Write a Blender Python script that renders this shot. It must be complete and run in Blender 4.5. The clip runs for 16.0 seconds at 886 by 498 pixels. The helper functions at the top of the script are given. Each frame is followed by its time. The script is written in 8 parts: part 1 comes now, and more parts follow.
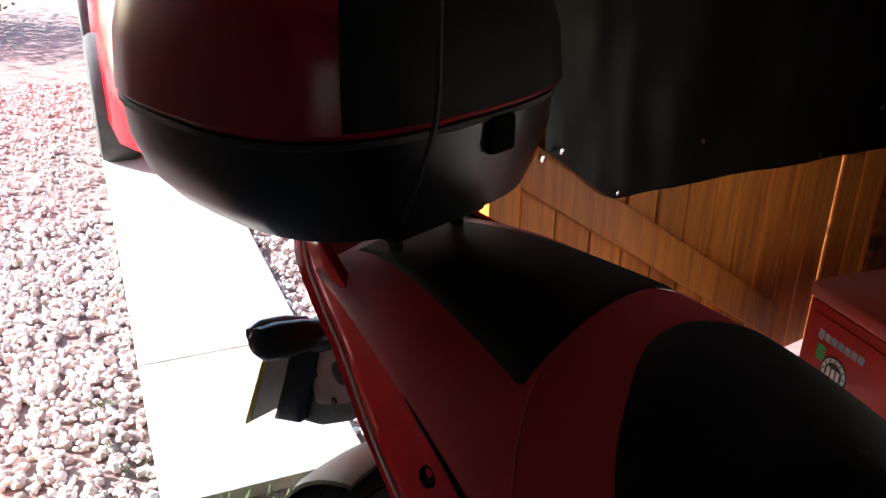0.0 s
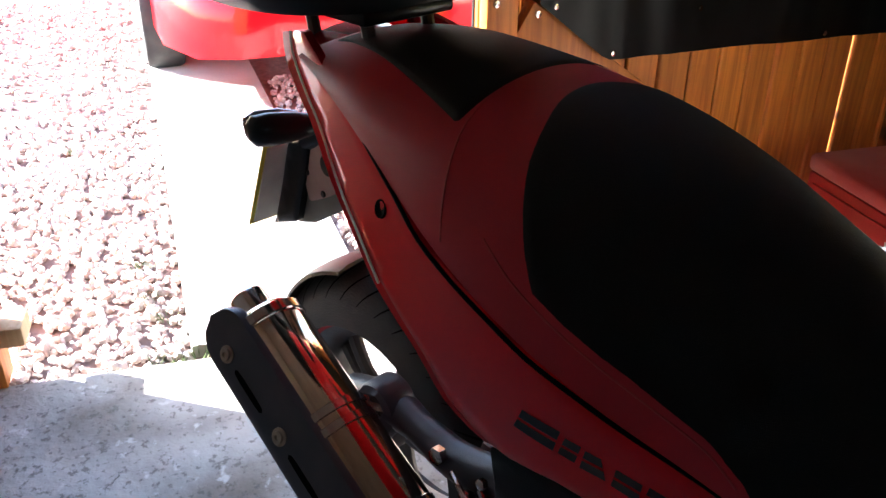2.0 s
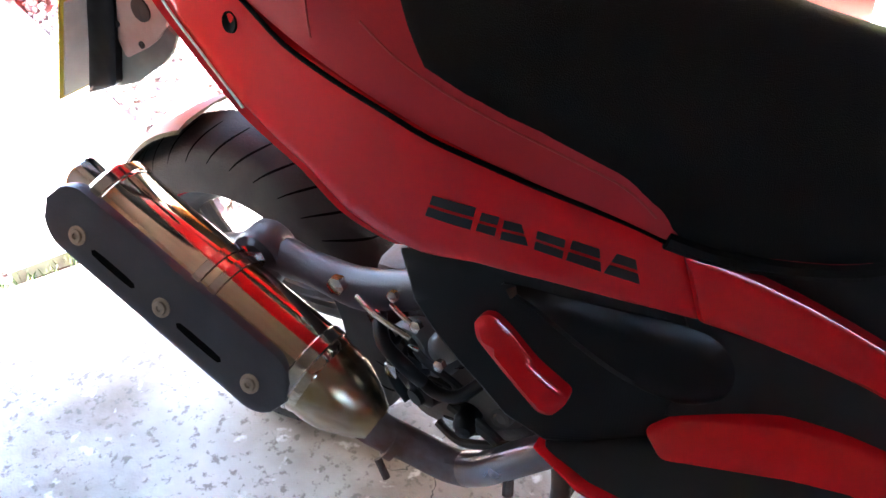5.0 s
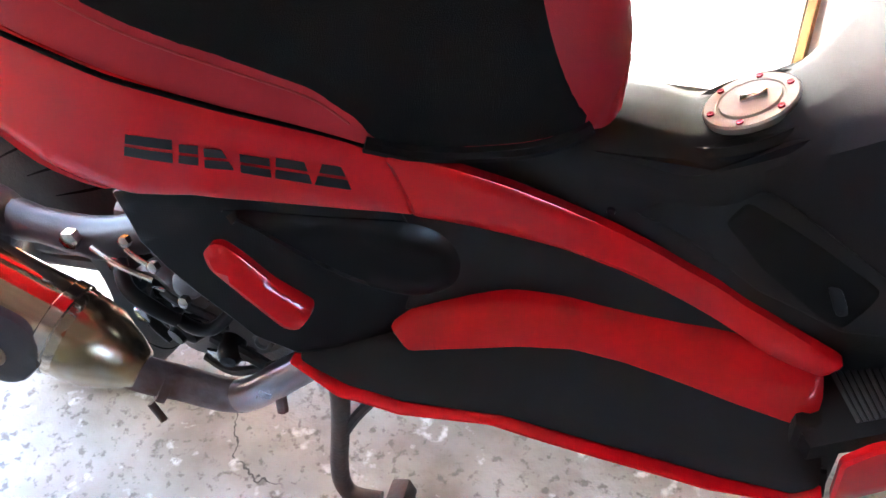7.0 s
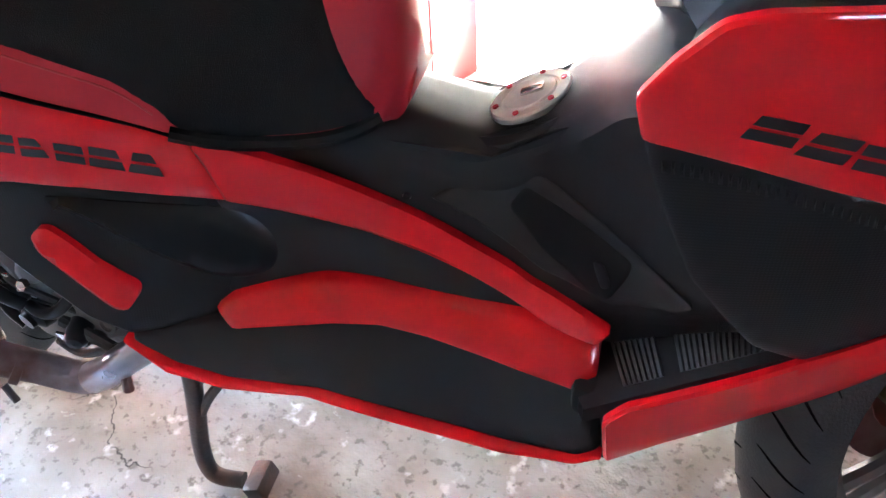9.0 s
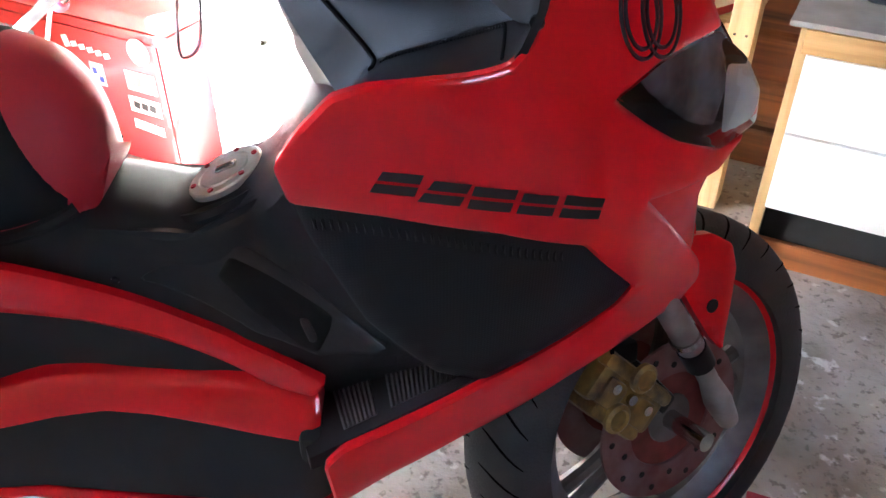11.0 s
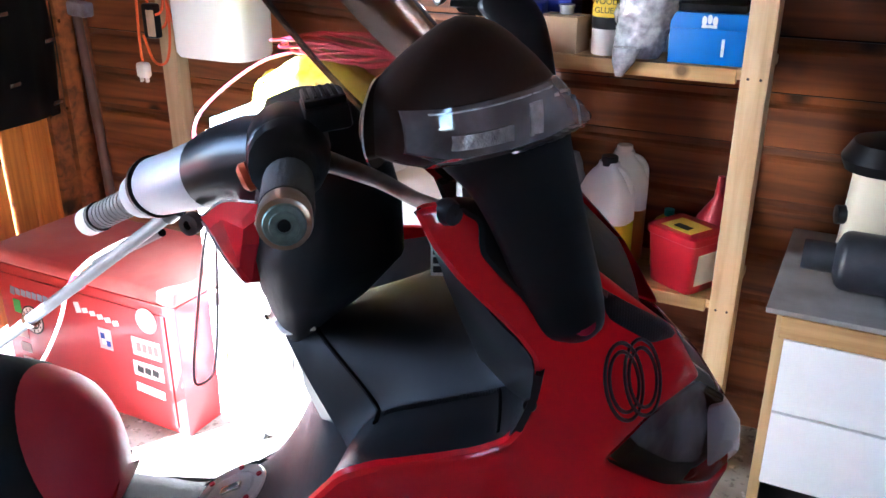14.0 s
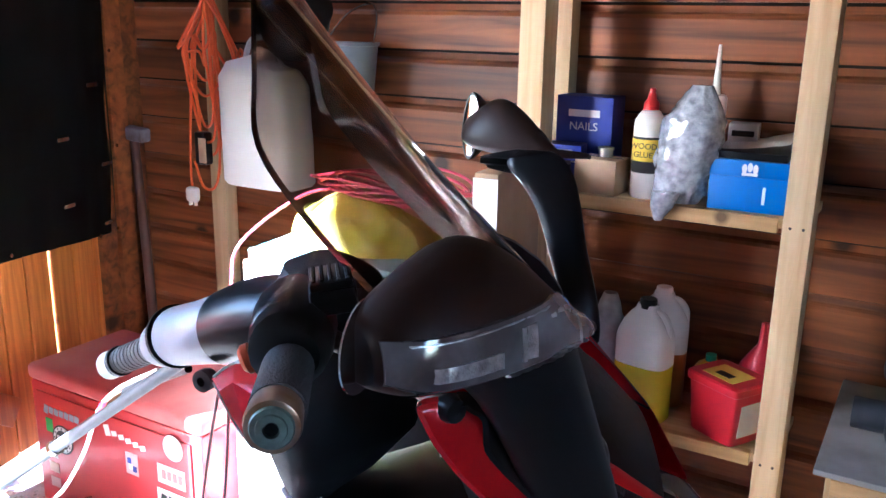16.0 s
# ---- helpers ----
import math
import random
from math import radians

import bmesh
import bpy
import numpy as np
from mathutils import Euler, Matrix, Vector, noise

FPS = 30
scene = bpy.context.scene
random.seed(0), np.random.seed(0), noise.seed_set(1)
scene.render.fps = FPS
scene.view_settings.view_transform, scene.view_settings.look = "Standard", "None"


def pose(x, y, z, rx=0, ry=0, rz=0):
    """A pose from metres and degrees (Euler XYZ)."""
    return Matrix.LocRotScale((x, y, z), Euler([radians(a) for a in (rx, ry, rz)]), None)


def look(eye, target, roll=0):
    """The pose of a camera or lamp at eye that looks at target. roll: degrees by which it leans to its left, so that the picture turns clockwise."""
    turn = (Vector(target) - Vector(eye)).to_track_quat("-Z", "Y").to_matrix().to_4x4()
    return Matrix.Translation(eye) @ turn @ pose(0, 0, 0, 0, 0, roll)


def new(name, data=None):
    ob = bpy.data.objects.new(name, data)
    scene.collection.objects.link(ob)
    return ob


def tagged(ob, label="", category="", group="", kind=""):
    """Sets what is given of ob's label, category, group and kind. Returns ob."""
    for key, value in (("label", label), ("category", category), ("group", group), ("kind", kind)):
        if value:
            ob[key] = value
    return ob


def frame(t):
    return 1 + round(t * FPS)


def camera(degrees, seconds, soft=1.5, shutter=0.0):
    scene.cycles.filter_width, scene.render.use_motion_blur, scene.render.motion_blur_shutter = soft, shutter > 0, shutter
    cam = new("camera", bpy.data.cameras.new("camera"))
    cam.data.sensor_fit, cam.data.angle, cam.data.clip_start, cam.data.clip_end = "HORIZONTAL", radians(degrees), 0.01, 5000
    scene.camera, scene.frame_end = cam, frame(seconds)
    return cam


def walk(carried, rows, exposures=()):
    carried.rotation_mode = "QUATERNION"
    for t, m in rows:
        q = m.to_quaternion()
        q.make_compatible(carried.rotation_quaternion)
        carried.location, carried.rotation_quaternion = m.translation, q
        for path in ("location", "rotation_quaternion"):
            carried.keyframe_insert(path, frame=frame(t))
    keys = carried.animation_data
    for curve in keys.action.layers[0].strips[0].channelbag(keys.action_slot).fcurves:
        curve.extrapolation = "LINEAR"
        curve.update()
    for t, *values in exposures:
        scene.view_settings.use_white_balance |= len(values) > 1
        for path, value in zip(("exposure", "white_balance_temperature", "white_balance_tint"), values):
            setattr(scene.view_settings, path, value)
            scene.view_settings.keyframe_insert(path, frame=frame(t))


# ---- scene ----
cam = camera(55.1, 16.0)
PATH = [
    (0, (0.636, -0.636, 1.311), (-0.654, 0.743, 0.441), 0.9),
    (0.5, (0.738, -0.658, 1.291), (-0.578, 0.670, 0.381), 0.7),
    (1, (0.850, -0.703, 1.268), (-0.479, 0.567, 0.294), 1.2),
    (1.5, (0.889, -0.713, 1.228), (-0.476, 0.531, 0.274), 1.0),
    (2, (0.853, -0.704, 1.187), (-0.486, 0.548, 0.202), 0.3),
    (2.5, (0.789, -0.711, 1.137), (-0.421, 0.602, 0.072), -2.8),
    (3, (0.774, -0.744, 1.098), (-0.271, 0.693, 0.017), -1.6),
    (5.5, (0.806, -0.772, 1.083), (-0.021, 0.644, -0.198), -3.9),
    (6, (0.850, -0.764, 1.081), (0.114, 0.641, -0.264), -4.7),
    (6.5, (0.878, -0.757, 1.085), (0.230, 0.673, -0.279), -5.1),
    (7, (0.905, -0.737, 1.087), (0.414, 0.726, -0.308), -4.4),
    (7.5, (0.927, -0.727, 1.085), (0.531, 0.756, -0.319), -4.2),
    (8, (0.945, -0.736, 1.084), (0.654, 0.745, -0.347), -2.0),
    (8.5, (1.012, -0.747, 1.102), (0.605, 0.751, -0.283), -3.0),
    (9, (1.094, -0.763, 1.101), (0.658, 0.735, -0.272), -3.2),
    (9.5, (1.170, -0.784, 1.102), (0.881, 0.766, -0.254), -1.2),
    (10, (1.218, -0.815, 1.109), (1.064, 0.791, -0.203), -0.4),
    (12.5, (1.195, -0.797, 1.200), (1.311, 0.960, 0.094), 0.2),
    (13, (1.198, -0.799, 1.229), (1.288, 1.022, 0.228), 0.8),
    (13.5, (1.201, -0.799, 1.249), (1.259, 1.074, 0.345), 0.5),
    (14, (1.204, -0.794, 1.267), (1.240, 1.125, 0.466), 0.2),
    (14.5, (1.206, -0.785, 1.280), (1.210, 1.168, 0.565), 0.2),
    (15, (1.211, -0.771, 1.292), (1.211, 1.211, 0.657), 0.2),
    (15.5, (1.217, -0.755, 1.300), (1.204, 1.232, 0.687), 0.5),
    (16, (1.232, -0.755, 1.311), (1.149, 1.251, 0.769), 1.0),
]
EXPOSURE = [(0, 2.3, 6300, 10), (1, 2.65, 6300, 10), (2, 3.2, 6300, 10), (3, 4.35, 6300, 10), (5.5, 5.15, 6300, 10), (8, 6.0, 6200, 10), (10, 6.05, 6000, 10), (12.5, 5.15, 5600, 10), (14, 4.95, 5200, 10), (16, 4.85, 4900, 10)]
walk(cam, [(t, look(eye, target, roll)) for t, eye, target, roll in PATH], EXPOSURE)

# ---------------------------------------------------------------- light
# the shed stands 28 degrees off the scooter's axis: u runs into the shed, v to its long wall
SHED = Matrix.Rotation(radians(-28), 4, "Z")


def shed(u, v, z=0.0):
    return SHED @ Vector((u, v, z))


SUN_FROM = shed(-0.5, -0.866, 0).normalized() * math.cos(radians(27)) + Vector((0, 0, math.sin(radians(27))))
world = bpy.data.worlds.new("daylight")
scene.world = world
world.use_nodes = True
sky = world.node_tree.nodes.new("ShaderNodeTexSky")
sky.sky_type, sky.sun_disc = "NISHITA", False
sky.sun_elevation = radians(27)
sky.sun_rotation = math.atan2(SUN_FROM.x, SUN_FROM.y)
world.node_tree.links.new(sky.outputs[0], world.node_tree.nodes["Background"].inputs["Color"])
world.node_tree.nodes["Background"].inputs["Strength"].default_value = 0.15
sun = new("sun", bpy.data.lights.new("sun", "SUN"))
sun.data.energy, sun.data.angle, sun.data.color = 5.0, radians(0.53), (1.0, 0.975, 0.94)
sun.matrix_world = look(SUN_FROM * 20, (0, 0, 0))


# ---------------------------------------------------------------- materials
def material(name, color, rough=0.5, metal=0.0, coat=0.0, vary=0.0, scale=8.0, bump=0.0, bump_scale=200.0, tint=None, spec=0.5, random=0.0):
    """A surface with two scales of variation: soft stains over a fine grain."""
    m = bpy.data.materials.new(name)
    m.use_nodes = True
    n, l = m.node_tree.nodes, m.node_tree.links
    b = n["Principled BSDF"]
    b.inputs["Base Color"].default_value = (*color, 1)
    b.inputs["Roughness"].default_value, b.inputs["Metallic"].default_value = rough, metal
    b.inputs["Coat Weight"].default_value, b.inputs["Coat Roughness"].default_value = coat, 0.06
    b.inputs["Specular IOR Level"].default_value = spec
    tc = n.new("ShaderNodeTexCoord")
    if vary or tint:
        big = n.new("ShaderNodeTexNoise")
        big.inputs["Scale"].default_value, big.inputs["Detail"].default_value = scale, 6
        l.new(tc.outputs["Object"], big.inputs["Vector"])
        ramp = n.new("ShaderNodeMix")
        ramp.data_type = "RGBA"
        other = tint or tuple(c * (1 - vary) for c in color)
        ramp.inputs["A"].default_value, ramp.inputs["B"].default_value = (*color, 1), (*other, 1)
        mr = n.new("ShaderNodeMapRange")
        mr.inputs["From Min"].default_value, mr.inputs["From Max"].default_value = 0.35, 0.68
        l.new(big.outputs["Fac"], mr.inputs["Value"])
        l.new(mr.outputs["Result"], ramp.inputs["Factor"])
        out = ramp.outputs["Result"]
        if random:
            info = n.new("ShaderNodeObjectInfo")
            hsv = n.new("ShaderNodeHueSaturation")
            mv = n.new("ShaderNodeMapRange")
            mv.inputs["To Min"].default_value, mv.inputs["To Max"].default_value = 1 - random, 1 + random
            l.new(info.outputs["Random"], mv.inputs["Value"])
            l.new(mv.outputs["Result"], hsv.inputs["Value"])
            l.new(out, hsv.inputs["Color"])
            out = hsv.outputs["Color"]
        l.new(out, b.inputs["Base Color"])
        rr = n.new("ShaderNodeMapRange")
        rr.inputs["To Min"].default_value, rr.inputs["To Max"].default_value = rough * 0.85, min(1, rough * 1.2)
        l.new(big.outputs["Fac"], rr.inputs["Value"])
        l.new(rr.outputs["Result"], b.inputs["Roughness"])
    if bump:
        fine = n.new("ShaderNodeTexNoise")
        fine.inputs["Scale"].default_value, fine.inputs["Detail"].default_value = bump_scale, 4
        l.new(tc.outputs["Object"], fine.inputs["Vector"])
        bp = n.new("ShaderNodeBump")
        bp.inputs["Strength"].default_value, bp.inputs["Distance"].default_value = bump, 0.004
        l.new(fine.outputs["Fac"], bp.inputs["Height"])
        l.new(bp.outputs["Normal"], b.inputs["Normal"])
    return m


def wood(name, light, dark, axis, rough=0.6, grain=60.0, random=0.2, knots=1.0):
    """Planed softwood: stretched grain along one axis, darker streaks, a few knots."""
    m = bpy.data.materials.new(name)
    m.use_nodes = True
    n, l = m.node_tree.nodes, m.node_tree.links
    b = n["Principled BSDF"]
    tc = n.new("ShaderNodeTexCoord")
    mp = n.new("ShaderNodeMapping")
    s = [grain, grain, grain]
    s["xyz".index(axis)] = grain / 18
    mp.inputs["Scale"].default_value = s
    info = n.new("ShaderNodeObjectInfo")
    sh = n.new("ShaderNodeVectorMath")
    sh.operation = "MULTIPLY_ADD"
    sh.inputs[1].default_value = (7, 7, 7)
    l.new(info.outputs["Random"], sh.inputs[0])
    l.new(tc.outputs["Object"], sh.inputs[2])
    l.new(sh.outputs[0], mp.inputs["Vector"])
    g = n.new("ShaderNodeTexNoise")
    g.inputs["Scale"].default_value, g.inputs["Detail"].default_value, g.inputs["Distortion"].default_value = 1.0, 6, 0.6
    l.new(mp.outputs[0], g.inputs["Vector"])
    mix = n.new("ShaderNodeMix")
    mix.data_type = "RGBA"
    mix.inputs["A"].default_value, mix.inputs["B"].default_value = (*dark, 1), (*light, 1)
    mr = n.new("ShaderNodeMapRange")
    mr.inputs["From Min"].default_value, mr.inputs["From Max"].default_value = 0.3, 0.62
    l.new(g.outputs["Fac"], mr.inputs["Value"])
    l.new(mr.outputs["Result"], mix.inputs["Factor"])
    kn = n.new("ShaderNodeTexVoronoi")
    kn.inputs["Scale"].default_value = 5.5
    l.new(sh.outputs[0], kn.inputs["Vector"])
    km = n.new("ShaderNodeMapRange")
    km.inputs["From Min"].default_value, km.inputs["From Max"].default_value = 0.05 * knots, 0.11 * knots
    l.new(kn.outputs["Distance"], km.inputs["Value"])
    k2 = n.new("ShaderNodeMix")
    k2.data_type = "RGBA"
    k2.inputs["A"].default_value = (*[c * 0.35 for c in dark], 1)
    l.new(km.outputs["Result"], k2.inputs["Factor"])
    l.new(mix.outputs["Result"], k2.inputs["B"])
    hsv = n.new("ShaderNodeHueSaturation")
    mv = n.new("ShaderNodeMapRange")
    mv.inputs["To Min"].default_value, mv.inputs["To Max"].default_value = 1 - random, 1 + random
    l.new(info.outputs["Random"], mv.inputs["Value"])
    l.new(mv.outputs["Result"], hsv.inputs["Value"])
    l.new(k2.outputs["Result"], hsv.inputs["Color"])
    l.new(hsv.outputs["Color"], b.inputs["Base Color"])
    bp = n.new("ShaderNodeBump")
    bp.inputs["Strength"].default_value, bp.inputs["Distance"].default_value = 0.35, 0.002
    l.new(g.outputs["Fac"], bp.inputs["Height"])
    l.new(bp.outputs["Normal"], b.inputs["Normal"])
    b.inputs["Roughness"].default_value = rough
    return m


def weave(name, color, rough, period):
    """Carbon-look plastic: fine slanted ribs crossing."""
    m = material(name, color, rough, spec=0.3)
    n, l = m.node_tree.nodes, m.node_tree.links
    tc = n.new("ShaderNodeTexCoord")
    hs = []
    for k, d in enumerate(("X", "Z")):
        w = n.new("ShaderNodeTexWave")
        w.bands_direction = d
        w.inputs["Scale"].default_value = 0.314 / period
        l.new(tc.outputs["Object"], w.inputs["Vector"])
        hs.append(w)
    mul = n.new("ShaderNodeMath")
    mul.operation = "MULTIPLY"
    l.new(hs[0].outputs["Fac"], mul.inputs[0])
    l.new(hs[1].outputs["Fac"], mul.inputs[1])
    bp = n.new("ShaderNodeBump")
    bp.inputs["Strength"].default_value, bp.inputs["Distance"].default_value = 0.15, 0.001
    l.new(mul.outputs[0], bp.inputs["Height"])
    l.new(bp.outputs["Normal"], n["Principled BSDF"].inputs["Normal"])
    return m


def glass(name, color, rough=0.02, ior=1.45):
    m = material(name, color, rough)
    b = m.node_tree.nodes["Principled BSDF"]
    b.inputs["Transmission Weight"].default_value, b.inputs["IOR"].default_value = 1.0, ior
    return m


RED = material("red_paint", (0.64, 0.004, 0.01), 0.3, spec=0.1, coat=0.8)
RED_WORN = material("worn_red_paint", (0.45, 0.03, 0.03), 0.45, coat=0.3, tint=(0.28, 0.02, 0.02), scale=4, bump=0.05, bump_scale=300)
LID_BLACK = material("matt_black_lid", (0.005, 0.005, 0.0056), 0.42, spec=0.2, tint=(0.008, 0.008, 0.0088), scale=9, bump=0.2, bump_scale=1100)
LID_RED = material("dull_red_plastic", (0.26, 0.006, 0.013), 0.3, spec=0.3)
BLACK = material("black_grained_plastic", (0.012, 0.0118, 0.012), 0.46, spec=0.26, tint=(0.018, 0.0175, 0.0175), scale=9, bump=0.35, bump_scale=1100)
BLACK_SATIN = material("black_satin_plastic", (0.006, 0.006, 0.0065), 0.3, spec=0.24, tint=(0.01, 0.01, 0.0105), scale=12, bump=0.03, bump_scale=600)
VINYL_BLACK = material("black_vinyl", (0.005, 0.005, 0.0053), 0.6, spec=0.15, tint=(0.008, 0.0078, 0.0078), scale=10, bump=0.3, bump_scale=900)
VINYL_RED = material("red_vinyl", (0.48, 0.022, 0.034), 0.45, spec=0.35, tint=(0.4, 0.016, 0.026), scale=7, bump=0.2, bump_scale=900)
CARBON = weave("carbon_look_plastic", (0.006, 0.006, 0.0068), 0.4, 0.003)
RUBBER = material("tyre_rubber", (0.022, 0.022, 0.023), 0.75, tint=(0.05, 0.048, 0.045), scale=14, bump=0.3, bump_scale=300)
STEEL = material("polished_steel", (0.62, 0.6, 0.58), 0.14, metal=1.0, vary=0.2, scale=20, bump=0.02, bump_scale=400)
ALLOY = material("cast_alloy", (0.46, 0.44, 0.42), 0.42, metal=0.8, tint=(0.2, 0.18, 0.16), scale=14, bump=0.1, bump_scale=300)
DARK_METAL = material("dark_engine_metal", (0.05, 0.045, 0.045), 0.5, metal=0.5, tint=(0.1, 0.06, 0.045), scale=18, bump=0.25, bump_scale=150)
GREY_CAST = material("grey_painted_casting", (0.034, 0.033, 0.042), 0.42, tint=(0.055, 0.052, 0.058), scale=16, bump=0.08, bump_scale=400)
RUST = material("rusty_pipe", (0.12, 0.06, 0.045), 0.65, metal=0.3, tint=(0.22, 0.2, 0.22), scale=22, bump=0.4, bump_scale=120)
GOLD = material("gold_caliper", (0.36, 0.23, 0.06), 0.45, metal=0.4, tint=(0.08, 0.06, 0.035), scale=30, bump=0.1)
WHITE = material("white_laminate", (0.78, 0.77, 0.74), 0.4, tint=(0.68, 0.66, 0.62), scale=3, bump=0.02)
YELLOW = material("yellow_plate", (0.75, 0.6, 0.05), 0.4, vary=0.1)
# paled in colour for the sun glowing through the plate
PLATE_BACK = material("plate_back", (0.78, 0.75, 0.64), 0.6, vary=0.3, scale=12)
CONCRETE = material("shed_concrete", (0.45, 0.425, 0.39), 0.85, tint=(0.19, 0.16, 0.13), scale=4.5, bump=0.8, bump_scale=55)
SLAB = material("path_concrete", (0.5, 0.48, 0.45), 0.9, tint=(0.4, 0.38, 0.36), scale=4, bump=0.5, bump_scale=70)
SOIL = material("gravel_bed", (0.26, 0.17, 0.15), 0.95, tint=(0.16, 0.1, 0.09), scale=30, bump=1.0, bump_scale=45)
PINE = wood("planed_pine", (0.62, 0.45, 0.25), (0.5, 0.33, 0.16), "z")
PINE_V = wood("door_boards", (0.62, 0.215, 0.03), (0.38, 0.11, 0.015), "z", rough=0.5)
CLAD = wood("stained_cladding", (0.25, 0.078, 0.018), (0.075, 0.021, 0.005), "x", rough=0.5, grain=30.0, random=0.35, knots=1.9)
# pale tone of the unseen wall and ceiling, chosen for their bounced light
BOUNCE_PALE = material("pale_bounce_boards", (0.24, 0.22, 0.19), 0.8, tint=(0.19, 0.175, 0.15), scale=3, bump=0.2, bump_scale=40)
SHEET = material("black_plastic_sheet", (0.005, 0.0055, 0.006), 0.35, spec=0.3, tint=(0.009, 0.0095, 0.01), scale=6, bump=0.15, bump_scale=20)


# ---------------------------------------------------------------- mesh tools
def finish(bm, smooth=True, weld=0.0):
    if weld:
        bmesh.ops.remove_doubles(bm, verts=bm.verts, dist=weld)
    bmesh.ops.recalc_face_normals(bm, faces=bm.faces)
    for fc in bm.faces:
        fc.smooth = smooth
    if smooth:
        for e in bm.edges:
            if len(e.link_faces) == 2 and e.calc_face_angle(0) > 0.7:
                e.smooth = False
    return bm


def part(name, bm, mat, parent=None, label="", m=None):
    """Links a bmesh as one mesh object, under a thing or a part."""
    me = bpy.data.meshes.new(name)
    bm.to_mesh(me)
    bm.free()
    me.materials.append(mat)
    ob = new(name, me)
    if m is not None:
        ob.matrix_basis = m
    if parent:
        ob.parent = parent
    if label:
        ob["label"] = label
    return ob


def thing(name, label, category, m=None, group="", kind=""):
    ob = new(name)
    if m is not None:
        ob.matrix_basis = m
    return tagged(ob, label, category, group, kind)


def box(size, center=(0, 0, 0), bevel=0.0, seg=2, turn=None):
    bm = bmesh.new()
    bmesh.ops.create_cube(bm, size=1)
    bmesh.ops.scale(bm, vec=size, verts=bm.verts)
    if bevel:
        bmesh.ops.bevel(bm, geom=bm.edges[:], offset=bevel, segments=seg, profile=0.5, affect="EDGES")
    if turn is not None:
        bmesh.ops.transform(bm, matrix=turn, verts=bm.verts)
    bmesh.ops.translate(bm, vec=center, verts=bm.verts)
    return finish(bm)


def join(*parts):
    out = bmesh.new()
    for p in parts:
        me = bpy.data.meshes.new("tmp")
        p.to_mesh(me)
        p.free()
        out.from_mesh(me)
        bpy.data.meshes.remove(me)
    return out


def rings(loops, closed=True, caps=True, smooth=True):
    """A skin over successive rings of equal count."""
    bm = bmesh.new()
    vs = [[bm.verts.new(p) for p in ring] for ring in loops]
    n = len(vs[0])
    for a, b in zip(vs, vs[1:]):
        for i in range(n if closed else n - 1):
            j = (i + 1) % n
            bm.faces.new((a[i], a[j], b[j], b[i]))
    if caps and closed:
        bm.faces.new(vs[0][::-1])
        bm.faces.new(vs[-1])
    return finish(bm, smooth)


def spline(pts, per=6, closed=False):
    """Catmull-Rom through the points."""
    p = [Vector(q) for q in pts]
    n = len(p)
    out = []
    for i in range(n if closed else n - 1):
        if closed:
            a, b, c, d = (p[(i + k) % n] for k in (-1, 0, 1, 2))
        else:
            a, b, c, d = p[max(i - 1, 0)], p[i], p[i + 1], p[min(i + 2, n - 1)]
        for s in range(per):
            t = s / per
            out.append(0.5 * ((2 * b) + (c - a) * t + (2 * a - 5 * b + 4 * c - d) * t * t + (3 * b - a - 3 * c + d) * t ** 3))
    if not closed:
        out.append(p[-1])
    return out


def tube(pts, radius, seg=10, per=6, caps=True):
    """A round bar along a smooth line; radius may be a list, one for each given point."""
    line = spline(pts, per) if per > 1 else [Vector(q) for q in pts]
    rad = radius if isinstance(radius, (list, tuple)) else [radius] * len(pts)
    rs = [rad[min(int(i / per), len(rad) - 1)] * (1 - (i % per) / per) + rad[min(int(i / per) + 1, len(rad) - 1)] * ((i % per) / per) for i in range(len(line))]
    loops, side = [], None
    for i, p in enumerate(line):
        d = (line[min(i + 1, len(line) - 1)] - line[max(i - 1, 0)]).normalized()
        if side is None:
            side = d.cross(Vector((0, 0, 1)) if abs(d.z) < 0.9 else Vector((1, 0, 0))).normalized()
        side = (side - d * side.dot(d)).normalized()
        up = d.cross(side)
        loops.append([p + rs[i] * (math.cos(a) * side + math.sin(a) * up) for a in (2 * math.pi * k / seg for k in range(seg))])
    return rings(loops, True, caps)


def along(rows, seg=28):
    """Rings about a line of (centre, radius), each square to the line."""
    way = (Vector(rows[-1][0]) - Vector(rows[0][0])).normalized()
    u = way.cross(Vector((0, 0, 1))).normalized()
    v = way.cross(u)
    return rings([[Vector(p) + r * (math.cos(a) * u + math.sin(a) * v) for a in (2 * math.pi * k / seg for k in range(seg))] for p, r in rows])


def lathe(profile, seg=32, m=None):
    """Turns (radius, height) about z."""
    loops = [[Vector((r * math.cos(a), r * math.sin(a), h)) for a in (2 * math.pi * k / seg for k in range(seg))] for r, h in profile]
    bm = rings(loops, caps=False)
    if m is not None:
        bmesh.ops.transform(bm, matrix=m, verts=bm.verts)
    return bm


def axis_to(a, b):
    """The pose that lays +z from a to b."""
    d = Vector(b) - Vector(a)
    return Matrix.Translation(a) @ d.to_track_quat("Z", "Y").to_matrix().to_4x4()


